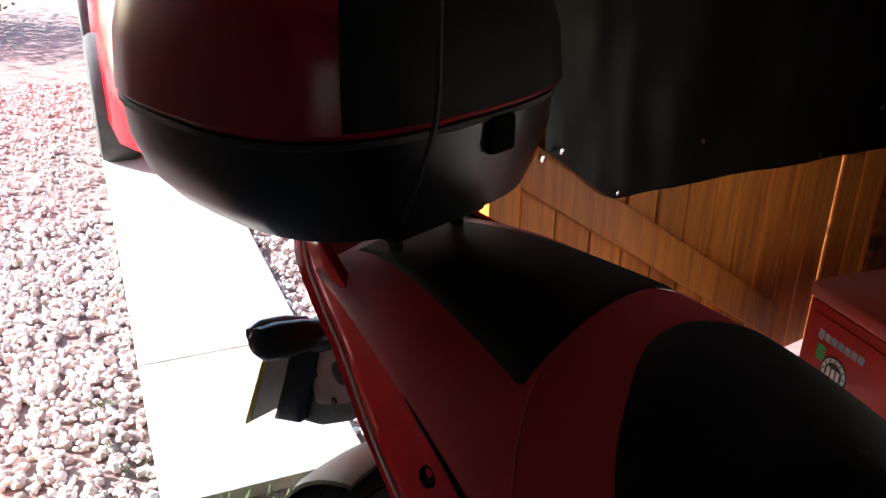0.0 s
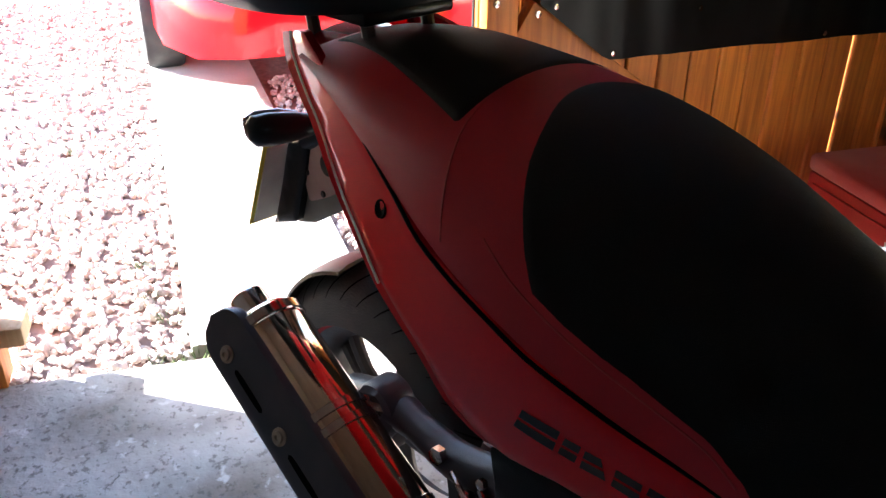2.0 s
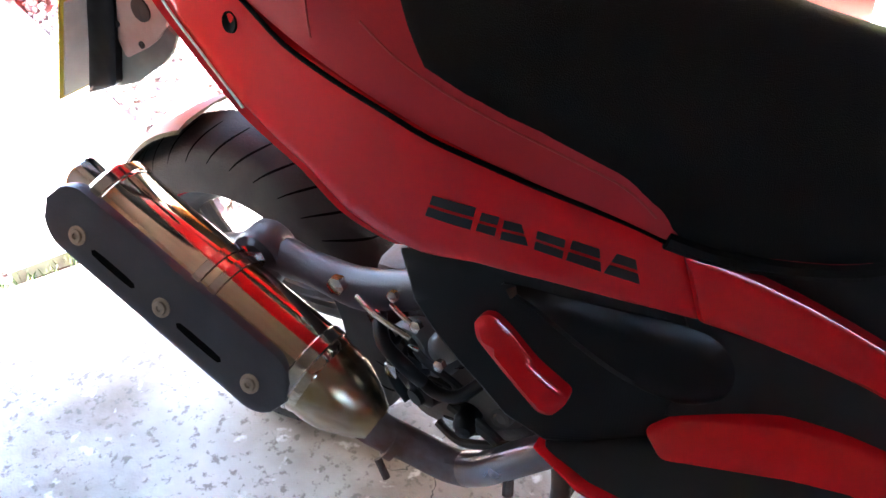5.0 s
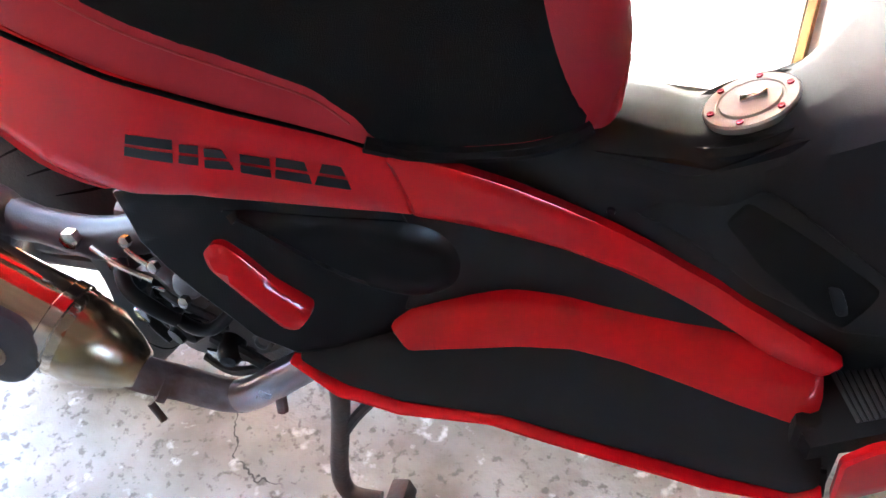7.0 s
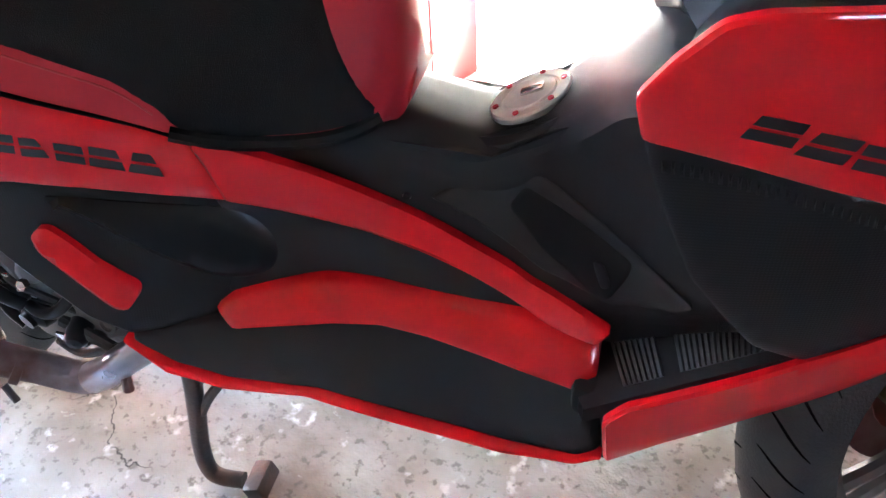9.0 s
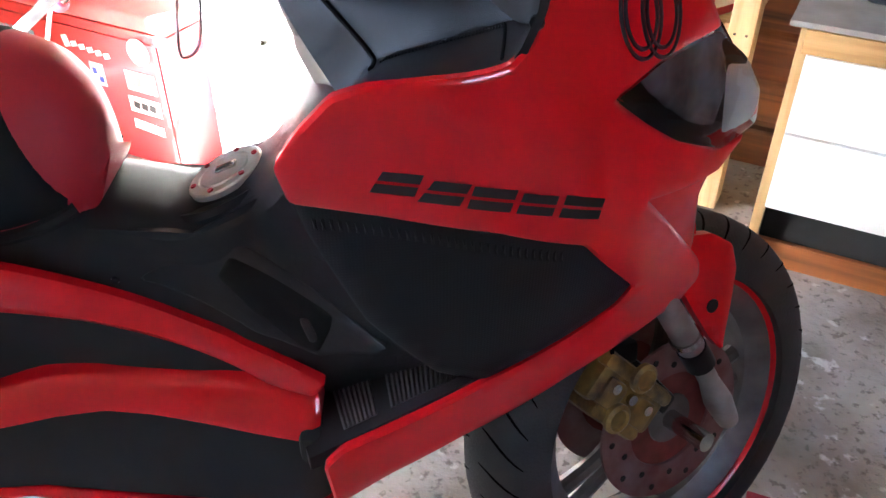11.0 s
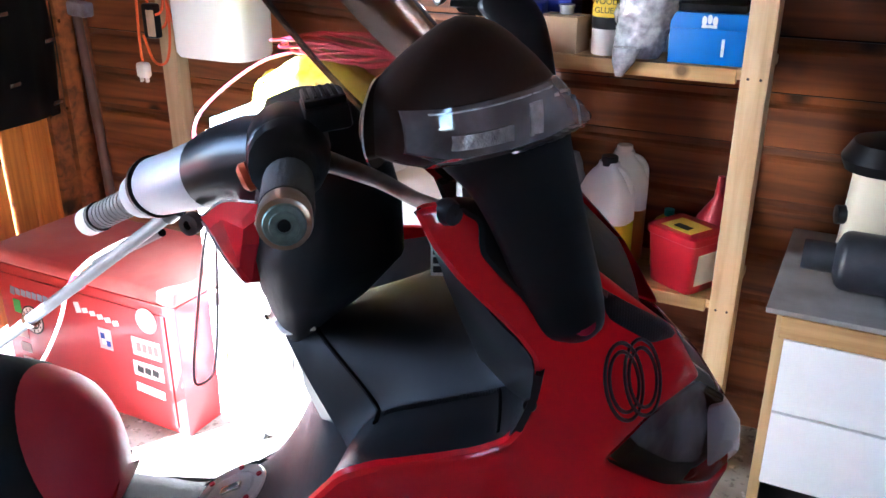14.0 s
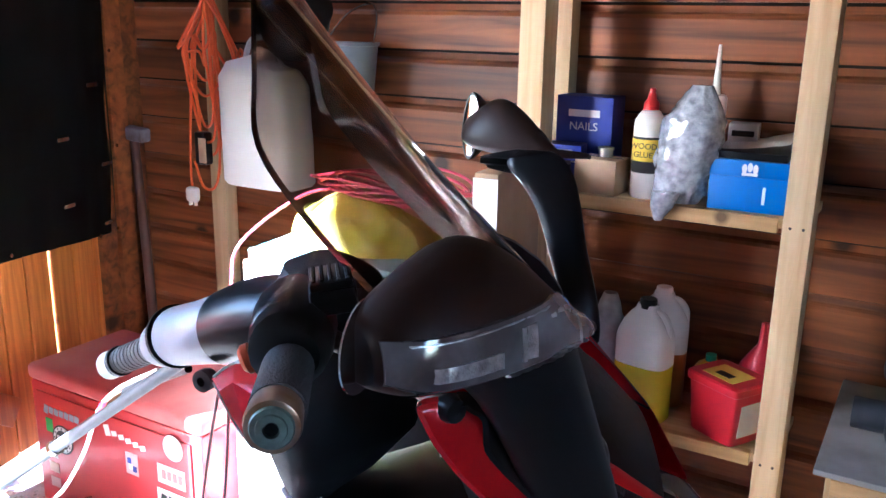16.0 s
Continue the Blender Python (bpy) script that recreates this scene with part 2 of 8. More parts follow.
class Skin:
    """A smooth sheet y(x, z) through a few stations."""

    def __init__(self, stations, slack=1e-3):
        p = np.array(stations, float)
        self.c, n = p[:, :2], len(p)
        a = np.zeros((n + 3, n + 3))
        a[:n, :n] = np.linalg.norm(self.c[:, None] - self.c[None], axis=-1) ** 3 + slack * np.eye(n)
        a[:n, n:] = np.c_[np.ones(n), self.c]
        a[n:, :n] = a[:n, n:].T
        self.w = np.linalg.solve(a, np.r_[p[:, 2], 0, 0, 0])

    def __call__(self, x, z):
        r = np.linalg.norm(self.c - np.array([x, z]), axis=-1)
        return float(r ** 3 @ self.w[:-3] + self.w[-3] + self.w[-2] * x + self.w[-1] * z)


def rounded(outline, per=4, sharp=0.5):
    """The outline resampled along its straight runs, with slightly eased corners."""
    p = [Vector(q) for q in outline]
    out = []
    for i, b in enumerate(p):
        a, c = p[i - 1], p[(i + 1) % len(p)]
        ra, rc = min(0.006, (a - b).length * 0.3), min(0.006, (c - b).length * 0.3)
        s, e = b + (a - b).normalized() * ra, b + (c - b).normalized() * rc
        for t in (0, 0.5, 1):
            out.append(s * (1 - t) ** 2 + b * 2 * t * (1 - t) + e * t * t)
    fine = []
    for i, a in enumerate(out):
        b = out[(i + 1) % len(out)]
        k = max(1, int((b - a).length / 0.012))
        fine += [a + (b - a) * j / k for j in range(k)]
    return fine


def panel(outline, skin, lift=0.0, thick=0.012, edge=0.003, step=0.016, side=-1, smooth_line=False, dish=0.0):
    """A shell with real edges: the outline (x, z) filled, laid on a skin and given thickness. side -1 is the scooter's right."""
    from mathutils.geometry import delaunay_2d_cdt
    line = [Vector(p) for p in spline([(*q, 0) for q in outline], 5, True)] if smooth_line else rounded(outline)
    line = [Vector((p[0], p[1])) for p in line]
    n = len(line)
    area = sum(line[i].x * line[(i + 1) % n].y - line[(i + 1) % n].x * line[i].y for i in range(n))
    if area < 0:
        line.reverse()
    inner = []
    for i in range(n):
        d = (line[(i + 1) % n] - line[i - 1]).normalized()
        inner.append(line[i] + Vector((-d.y, d.x)) * edge * 1.3)
    xs, zs = [p.x for p in line], [p.y for p in line]

    def inside(q):
        c = False
        for i in range(n):
            a, b = line[i], line[i - 1]
            if (a.y > q.y) != (b.y > q.y) and q.x < (b.x - a.x) * (q.y - a.y) / (b.y - a.y) + a.x:
                c = not c
        return c

    grid = []
    x = min(xs) + step / 2
    row = 0
    while x < max(xs):
        z = min(zs) + (step / 2 if row % 2 else 0)
        while z < max(zs):
            q = Vector((x, z))
            if inside(q) and min((q - p).length for p in line) > edge * 1.3 + step * 0.35:
                grid.append(q)
            z += step
        x += step
        row += 1
    pts = line + [q for q in inner] + grid
    vs, es, fs, *_ = delaunay_2d_cdt(pts, [], [list(range(n))], 1, 1e-6)
    border = {(round(p.x, 6), round(p.y, 6)) for p in line}
    bm = bmesh.new()
    top = []
    rim = set()
    for i, p in enumerate(vs):
        out = lift
        if (round(p.x, 6), round(p.y, 6)) in border:
            out -= edge
            rim.add(i)
        elif dish:
            out -= dish
        top.append(bm.verts.new((p.x, side * (-skin(p.x, p.y) + out), p.y)))
    for fc in fs:
        bm.faces.new([top[i] for i in fc])
    bound = [e for e in bm.edges if len(e.link_faces) == 1]
    new_geom = bmesh.ops.extrude_edge_only(bm, edges=bound)["geom"]
    for v in new_geom:
        if isinstance(v, bmesh.types.BMVert):
            v.co.y -= side * thick
    return finish(bm)


# ---------------------------------------------------------------- the scooter
# near black for the shade in gaps, slots and holes, and for some black parts
GAP_AND_PART_BLACK = material("gap_shade_and_part_black", (0.004, 0.004, 0.004), 0.95, spec=0.05)
scooter = thing("motor_scooter", "red and black maxi scooter with top box on its stand", "scooter")

REAR = Skin([(0.2, 0.789, -0.185), (0.453, 0.654, -0.213), (0.608, 0.594, -0.15), (0.653, 0.628, -0.146), (0.43, 0.572, -0.205), (0.563, 0.436, -0.211),
             (0.484, 0.529, -0.212), (0.648, 0.418, -0.175), (0.956, 0.43, -0.11), (1.093, 0.444, -0.149), (-0.09, 0.9, -0.1), (0.555, 0.404, -0.219)])
TUNNEL = Skin([(0.889, 0.547, -0.082), (1.16, 0.536, -0.183), (1.091, 0.759, -0.2), (0.977, 0.643, -0.048), (0.8, 0.6, -0.09), (1.0, 0.45, -0.13)])
FRONT = Skin([(1.091, 0.759, -0.254), (1.168, 0.778, -0.244), (1.344, 0.722, -0.205), (1.334, 0.964, -0.193), (1.41, 0.629, -0.13), (1.289, 0.902, -0.235),
              (1.467, 0.82, -0.08), (1.485, 0.714, -0.097), (1.546, 0.705, -0.02), (1.384, 0.887, -0.154), (1.383, 0.66, -0.19), (1.2, 0.52, -0.23), (1.1, 0.39, -0.24)], 2e-3)


# flank of the footboard: leans in from the sill to the red arm
LOWER = Skin([(0.648, 0.421, -0.17), (1.092, 0.447, -0.148), (0.557, 0.399, -0.214), (0.6, 0.37, -0.229), (0.76, 0.364, -0.229), (0.907, 0.343, -0.229), (1.025, 0.328, -0.229), (1.1, 0.33, -0.229), (0.85, 0.44, -0.145)])


def both(name, outline, skin, mat, label="", parent=None, **kw):
    """A panel of the right side and its twin of the left side."""
    right = part(name, panel(outline, skin, side=-1, **kw), mat, parent or scooter, label)
    part(name, panel(outline, skin, side=1, **kw), mat, parent or scooter, label)
    return right


# inner bulkhead that carries the panels
def slab_between(outline, half):
    bm = bmesh.new()
    a = [bm.verts.new((x, -half, z)) for x, z in outline]
    b = [bm.verts.new((x, half, z)) for x, z in outline]
    bm.faces.new(a)
    bm.faces.new(b[::-1])
    for i in range(len(a)):
        j = (i + 1) % len(a)
        bm.faces.new((a[i], b[i], b[j], a[j]))
    return finish(bm, False)


part("inner_frame", slab_between([(-0.02, 0.86), (0.1, 0.78), (0.3, 0.66), (0.42, 0.6), (0.5, 0.5), (0.58, 0.41), (0.7, 0.37), (1.09, 0.35), (1.2, 0.43), (1.32, 0.5), (1.38, 0.56), (1.4, 0.7), (1.3, 0.82), (1.14, 0.8), (1.05, 0.66), (0.95, 0.6), (0.62, 0.62), (0.3, 0.77)], 0.07), BLACK_SATIN, scooter)

# tail and side panels
both("tail_panel", [(0.141, 0.851), (0.224, 0.815), (0.273, 0.785), (0.339, 0.766), (0.402, 0.742), (0.467, 0.718), (0.526, 0.694), (0.585, 0.666), (0.652, 0.632), (0.678, 0.553),
                    (0.609, 0.567), (0.537, 0.585), (0.476, 0.597), (0.42, 0.597), (0.377, 0.608), (0.337, 0.626), (0.294, 0.66), (0.247, 0.684), (0.208, 0.705), (0.147, 0.748), (0.095, 0.782), (0.033, 0.83),
                    (-0.01, 0.853), (-0.065, 0.888), (-0.083, 0.916), (-0.05, 0.922), (0.0, 0.905), (0.07, 0.88)], REAR, RED, "glossy red tail side panel")
both("side_cover", [(0.39, 0.592), (0.476, 0.596), (0.537, 0.584), (0.609, 0.566), (0.676, 0.551), (0.722, 0.511), (0.719, 0.47), (0.7, 0.44), (0.66, 0.42), (0.647, 0.404), (0.597, 0.399), (0.554, 0.399), (0.54, 0.408), (0.513, 0.423), (0.486, 0.451), (0.457, 0.477), (0.428, 0.506), (0.406, 0.534)],
     REAR, CARBON, "black carbon-look side cover", lift=-0.008)
both("cover_ridge", [(0.5, 0.575), (0.6, 0.555), (0.675, 0.54), (0.705, 0.52), (0.718, 0.49), (0.709, 0.462), (0.672, 0.455), (0.62, 0.478), (0.575, 0.51), (0.53, 0.548)], REAR, BLACK_SATIN, "raised black ridge of the side cover", lift=0.002, edge=0.008, smooth_line=True)
both("side_insert", [(0.476, 0.531), (0.485, 0.541), (0.496, 0.541), (0.512, 0.526), (0.539, 0.495), (0.576, 0.464), (0.574, 0.451), (0.562, 0.436), (0.548, 0.439), (0.512, 0.478), (0.48, 0.513)], REAR, RED, "red insert of the side cover", lift=0.006, edge=0.006)


def swoosh_skin(x, z):
    """The side panels stand clear of the tunnel behind them."""
    k = min(max((x - 0.74) / 0.18, 0), 1)
    return REAR(x, z) + k * k * (3 - 2 * k) * min(0, TUNNEL(x, z) - 0.007 - REAR(x, z))


both("inlay_panel", [(0.66, 0.556), (0.743, 0.538), (0.82, 0.516), (0.89, 0.493), (0.949, 0.472), (1.02, 0.45), (1.0, 0.425), (0.929, 0.415), (0.862, 0.42), (0.79, 0.426), (0.716, 0.434), (0.66, 0.437), (0.68, 0.5)], swoosh_skin, BLACK, "black inlay of the red side panel", lift=-0.006)
both("side_panel", [(0.655, 0.634), (0.717, 0.611), (0.77, 0.588), (0.824, 0.562), (0.88, 0.536), (0.939, 0.507), (1.0, 0.483), (1.057, 0.471), (1.091, 0.467), (1.075, 0.447), (1.045, 0.446), (1.02, 0.449), (1.002, 0.456), (0.978, 0.464),
                    (0.942, 0.476), (0.882, 0.497), (0.824, 0.516), (0.766, 0.531), (0.71, 0.548), (0.677, 0.557)], swoosh_skin, RED, "glossy red swept side panel", lift=0.008, edge=0.004)
both("swept_arm", [(0.648, 0.424), (0.671, 0.44), (0.72, 0.448), (0.771, 0.456), (0.829, 0.457), (0.887, 0.453), (0.942, 0.449), (0.996, 0.451), (1.024, 0.45), (1.048, 0.446), (1.078, 0.443), (1.082, 0.42), (1.077, 0.394), (1.058, 0.395), (1.005, 0.402), (0.953, 0.411), (0.896, 0.42), (0.842, 0.425), (0.788, 0.422), (0.726, 0.414), (0.672, 0.407)],
     LOWER, RED, "glossy red lower arm of the side panel", lift=0.007, thick=0.06, edge=0.006)


both("footboard_side", [(0.556, 0.4), (0.6, 0.405), (0.664, 0.415), (0.796, 0.432), (0.924, 0.43), (1.068, 0.41), (1.09, 0.372), (1.094, 0.345), (1.071, 0.335), (0.998, 0.338), (0.885, 0.353), (0.781, 0.367), (0.674, 0.366), (0.612, 0.374), (0.559, 0.391)],
     LOWER, BLACK, "black grained footboard side", lift=-0.002, thick=0.012)
DECK_RIB = material("ribbed_deck_rubber", (0.07, 0.07, 0.075), 0.4, spec=0.5, vary=0.2, scale=30)
DECK = [(1.066, -0.2, 0.424), (1.112, -0.208, 0.426), (1.27, -0.185, 0.508), (1.28, -0.1, 0.53), (1.08, -0.1, 0.412)]
for sd in (-1, 1):
    top = [[Vector(DECK[1]).lerp(Vector(DECK[2]), u).lerp(Vector(DECK[4]).lerp(Vector(DECK[3]), u), v) for v in (0, 0.5, 1)] for u in (-0.25, 0, 0.25, 0.5, 0.75, 1)]
    deck_bm = bmesh.new()
    g = [[deck_bm.verts.new((p.x, -sd * p.y, p.z - 0.001)) for p in r] for r in top]
    for r, q in zip(g, g[1:]):
        for k in range(2):
            deck_bm.faces.new((r[k], r[k + 1], q[k + 1], q[k]))
    for v in bmesh.ops.extrude_edge_only(deck_bm, edges=[e for e in deck_bm.edges if len(e.link_faces) == 1])["geom"]:
        if isinstance(v, bmesh.types.BMVert):
            v.co.z -= 0.02
    deck = part("foot_deck", finish(deck_bm), BLACK, scooter, "black ribbed foot deck")
    part("deck_step", box((0.05, 0.12, 0.1), (1.082, sd * 0.135, 0.36), 0.008), BLACK, scooter)
    ribs = bmesh.new()
    for i in range(34):
        if i in (8, 9, 10):
            continue
        u = 0.02 + 0.95 * i / 33
        lo, hi = Vector(DECK[1]).lerp(Vector(DECK[2]), u), Vector(DECK[4]).lerp(Vector(DECK[3]), u)
        for v0, v1 in ((0.14, 0.95),):
            a, b = lo.lerp(hi, v0), lo.lerp(hi, v1)
            c = [ribs.verts.new((p.x + dx, -sd * p.y, p.z + 0.55 * dx + h)) for p in (a, b) for dx, h in ((-0.0022, 0), (0.0, 0.003), (0.0022, 0))]
            for f in ((0, 1, 4, 3), (1, 2, 5, 4), (0, 2, 1), (3, 4, 5)):
                ribs.faces.new([c[q] for q in f])
    tagged(part("tread", finish(ribs, False), DECK_RIB, deck), kind="stuff")
both("sill_trim", [(0.549, 0.397), (0.605, 0.3725), (0.674, 0.3635), (0.77, 0.366), (0.88, 0.35), (0.992, 0.3345), (1.07, 0.334), (1.092, 0.343), (1.098, 0.34), (1.069, 0.33), (0.991, 0.33), (0.877, 0.346), (0.769, 0.362), (0.673, 0.359), (0.604, 0.368), (0.547, 0.393)],
     LOWER, RED, "thin red sill edge", edge=0.0015, thick=0.012, lift=0.002)
part("floor_pan", rings([[Vector((x, y, z)) for y, z in ((-0.215, zb + 0.012), (-0.16, zb - 0.03), (0.16, zb - 0.03), (0.215, zb + 0.012), (0.2, zb + 0.03), (-0.2, zb + 0.03))] for x, zb in ((0.57, 0.375), (0.7, 0.345), (0.9, 0.325), (1.06, 0.314), (1.1, 0.32))]), BLACK, scooter)

# black line for the shaded gap between seat and tail panel, and the tail panel's inward fold
GAP_LINE = [(0.1, 0.872), (0.144, 0.851), (0.225, 0.812), (0.274, 0.784), (0.333, 0.763), (0.39, 0.744), (0.435, 0.726), (0.482, 0.71), (0.53, 0.69), (0.575, 0.671), (0.617, 0.652), (0.652, 0.633)]
FOLD = [(-0.083, 0.916), (-0.065, 0.888), (-0.01, 0.853), (0.033, 0.83), (0.095, 0.782), (0.147, 0.748), (0.208, 0.705), (0.247, 0.684), (0.294, 0.66), (0.337, 0.626), (0.377, 0.608), (0.4, 0.602)]
for sd in (-1, 1):
    part("seat_gap_shade", tube([(x, sd * (-REAR(x, z) - 0.0002), z) for x, z in GAP_LINE], 0.0026, 8, 3), GAP_AND_PART_BLACK, scooter, "black line in place of the shaded gap under the seat")
    fold = bmesh.new()
    rows_f = []
    for x, z in (p[:2] for p in spline([(*q, 0) for q in FOLD], 3)):
        k = min(1.0, max(0.35, 1 - 1.5 * (x + 0.05)))
        rows_f.append([fold.verts.new((x - b * k, sd * (-REAR(x, z) - a), z - c * k)) for a, b, c in ((0.003, 0, 0), (0.003, 0.026, 0.006), (0.016, 0.042, 0.018), (0.06, 0.042, 0.026), (0.15, 0.034, 0.024))])
    for r, q in zip(rows_f, rows_f[1:]):
        for k in range(4):
            fold.faces.new((r[k], r[k + 1], q[k + 1], q[k]))
    bmesh.ops.solidify(fold, geom=fold.faces[:], thickness=0.003)
    part("tail_fold", finish(fold), RED, scooter, "red inward fold of the tail panel")
    # white line: the highlight on the panel's edge, put in as a part
    part("tail_edge_glint", tube([(x, sd * (-REAR(x, z) + 0.001), z) for x, z in FOLD[:7]], 0.0016, 6, 3), WHITE, scooter, "pale highlight line along the tail panel's edge")

# seat: a red shell with black inlays
SEAT = [(-0.04, 0.12, 0.895, 0.91, 1.6), (0.03, 0.14, 0.885, 0.922, 1.75), (0.1, 0.158, 0.866, 0.928, 1.9), (0.2, 0.18, 0.826, 0.925, 2.0), (0.3, 0.2, 0.784, 0.918, 2.0), (0.4, 0.206, 0.744, 0.905, 1.95),
        (0.5, 0.194, 0.703, 0.88, 1.9), (0.6, 0.163, 0.66, 0.846, 1.85), (0.68, 0.134, 0.628, 0.815, 1.9), (0.74, 0.112, 0.62, 0.802, 2.0), (0.785, 0.099, 0.622, 0.793, 2.1), (0.82, 0.085, 0.63, 0.778, 2.1), (0.84, 0.067, 0.638, 0.756, 2.1), (0.852, 0.046, 0.648, 0.733, 2.1), (0.86, 0.014, 0.665, 0.7, 2.0)]

SEAT = [tuple(v) for v in spline(SEAT, 5)]


def seat_at(x, a):
    """The seat's surface at a station x and an angle a, from the right edge (0) over the top to the left (pi)."""
    k = max(i for i in range(len(SEAT) - 1) if SEAT[i][0] <= x or i == 0)
    p, q = SEAT[k], SEAT[k + 1]
    t = min(max((x - p[0]) / (q[0] - p[0]), 0), 1)
    w, b, h, n = (p[j] + (q[j] - p[j]) * t for j in (1, 2, 3, 4))
    c, s = math.cos(a), math.sin(a)
    return Vector((x, -math.copysign(w * abs(c) ** (2 / n), c), b + (h - b) * max(s, 0) ** (2 / n)))


seat_x = [-0.04 + 0.82 * i / 60 for i in range(60)] + [0.78 + 0.08 * math.sin(math.pi / 2 * i / 16) for i in range(17)]
seat = part("seat", rings([[seat_at(x, math.pi * j / 40) for j in range(41)] + [Vector((x, 0.05, seat_at(x, 0).z - 0.02)), Vector((x, -0.05, seat_at(x, 0).z - 0.02))] for x in seat_x]), VINYL_RED, scooter, "two-tone red and black vinyl seat")


def seat_inlay(x0, x1, low, nx=44, na=36, proud=0.0022):
    """A raised inlay between the curves x0(k) and x1(k), down to the angle low(x) on both flanks."""
    bm = bmesh.new()
    grid = []
    for i in range(nx + 1):
        row = []
        for j in range(na + 1):
            k = 2 * j / na - 1
            x = x0(k) + (x1(k) - x0(k)) * i / nx
            a = math.pi / 2 + k * (math.pi / 2 - low(x))
            p = seat_at(x, a)
            d = (seat_at(x, min(a + 0.05, math.pi)) - seat_at(x, max(a - 0.05, 0))).cross(seat_at(min(x + 0.01, 0.859), a) - seat_at(x - 0.01, a)).normalized()
            if d.dot(p - Vector((x, 0, seat_at(x, 0).z))) < 0:
                d = -d
            rim = i in (0, nx) or j in (0, na)
            row.append(bm.verts.new(p + d * (-0.001 if rim else proud)))
        grid.append(row)
    for i in range(nx):
        for j in range(na):
            bm.faces.new((grid[i][j], grid[i + 1][j], grid[i + 1][j + 1], grid[i][j + 1]))
    return finish(bm)


def flank(x):
    """The angle at which the red flank meets the black rider's seat."""
    for (xa, za), (xb, zb) in zip(FLANK, FLANK[1:]):
        if x <= xb:
            z = za + (zb - za) * max(0, x - xa) / (xb - xa)
            lo, hi = 0.0, math.pi / 2
            for _ in range(24):
                mid = (lo + hi) / 2
                lo, hi = (mid, hi) if seat_at(x, mid).z < z else (lo, mid)
            return lo
    return 0.02


FLANK = [(0.335, 0.85), (0.36, 0.82), (0.4, 0.795), (0.46, 0.765), (0.53, 0.735), (0.6, 0.698), (0.635, 0.665), (0.66, 0.62)]
def pillion_edge(x):
    """The angle at which the pillion inlay ends; it widens forwards."""
    lo, hi = 0.0, math.pi / 2
    for _ in range(24):
        mid = (lo + hi) / 2
        lo, hi = (mid, hi) if -seat_at(x, mid).y > 0.068 + 0.25 * max(x, 0) else (lo, mid)
    return lo


part("rider_cushion", seat_inlay(lambda k: 0.316 + 0.11 * k * k, lambda k: 0.842 - 0.065 * (1 - k * k), flank), VINYL_BLACK, seat, "black vinyl rider's cushion")
part("pillion_cushion", seat_inlay(lambda k: -0.03, lambda k: 0.262, pillion_edge), VINYL_BLACK, seat, "black vinyl pillion cushion")

for sd in (-1, 1):
    part("seat_edge", tube([(x, sd * abs(seat_at(x, 0).y), seat_at(x, 0).z) for x in (0.64, 0.68, 0.72, 0.76, 0.79, 0.815, 0.835)], 0.0085, 8), VINYL_BLACK, seat)
    part("seat_seam", tube([seat_at(x, a if sd < 0 else math.pi - a) + Vector((0, sd * 0.0004, 0.0004)) for x, a in ((0.31, 0.12), (0.3, 0.35), (0.285, 0.6), (0.27, 0.85), (0.262, 1.1))], 0.0012, 6), RED_WORN, seat)
    part("seat_seam", tube([seat_at(x, flank(x) - 0.03 if sd < 0 else math.pi - flank(x) + 0.03) + Vector((0, sd * 0.0004, 0.0004)) for x in (0.36, 0.4, 0.45, 0.5, 0.55, 0.6, 0.63)], 0.0011, 6), RED_WORN, seat)

# tunnel between seat and leg shield
def tunnel_ring(x, zt, zb):
    zs = [zb + (zt - 0.028 - zb) * i / 8 for i in range(9)]
    side = [Vector((x, min(max(TUNNEL(x, z), -0.09 - 0.11 * min(max((x - 0.8) / 0.25, 0), 1)), -0.075), z)) for z in zs]
    if x > 1.0:
        side = [Vector((p.x, max(p.y, -0.13 - 0.62 * max(0, p.z - 0.45)), p.z)) for p in side]
    s = side[-1].y
    top = [Vector((x, s * 0.82, zt - 0.01)), Vector((x, s * 0.45, zt - 0.001)), Vector((x, 0, zt))]
    half = side + top
    return half + [Vector((p.x, -p.y, p.z)) for p in half[-2::-1]]


TUNNEL_LINE = spline([(0.7, 0.64, 0.55), (0.8, 0.632, 0.52), (0.88, 0.62, 0.48), (0.93, 0.612, 0.46), (0.98, 0.632, 0.44), (1.02, 0.655, 0.42), (1.05, 0.69, 0.415), (1.08, 0.745, 0.42), (1.11, 0.772, 0.42), (1.17, 0.79, 0.44), (1.25, 0.8, 0.48)], 4)
tunnel = part("tunnel", rings([tunnel_ring(*s) for s in TUNNEL_LINE], caps=True), BLACK, scooter, "black grained centre tunnel")
both("hatch_frame", [(0.884, 0.549), (0.974, 0.588), (0.986, 0.591), (1.161, 0.539), (1.149, 0.523), (1.082, 0.488), (1.009, 0.494)], TUNNEL, BLACK, lift=0.006, edge=0.003, thick=0.01, parent=tunnel)
hatch = both("hatch", [(0.969, 0.549), (0.985, 0.573), (1.102, 0.546), (1.097, 0.525), (1.082, 0.494), (1.063, 0.494), (1.009, 0.517)], TUNNEL, VINYL_BLACK, lift=0.0095, edge=0.003, thick=0.006, parent=tunnel)
both("hatch_latch", [(1.062, 0.528), (1.074, 0.532), (1.084, 0.512), (1.074, 0.505)], TUNNEL, BLACK, lift=0.0125, edge=0.0015, thick=0.004, parent=tunnel)
part("tunnel_screw", lathe([(0, 0), (0.005, 0), (0.004, 0.003), (0, 0.002)], 12, axis_to((0.862, -0.09, 0.553), (0.862, -0.2, 0.56))), BLACK_SATIN, tunnel)
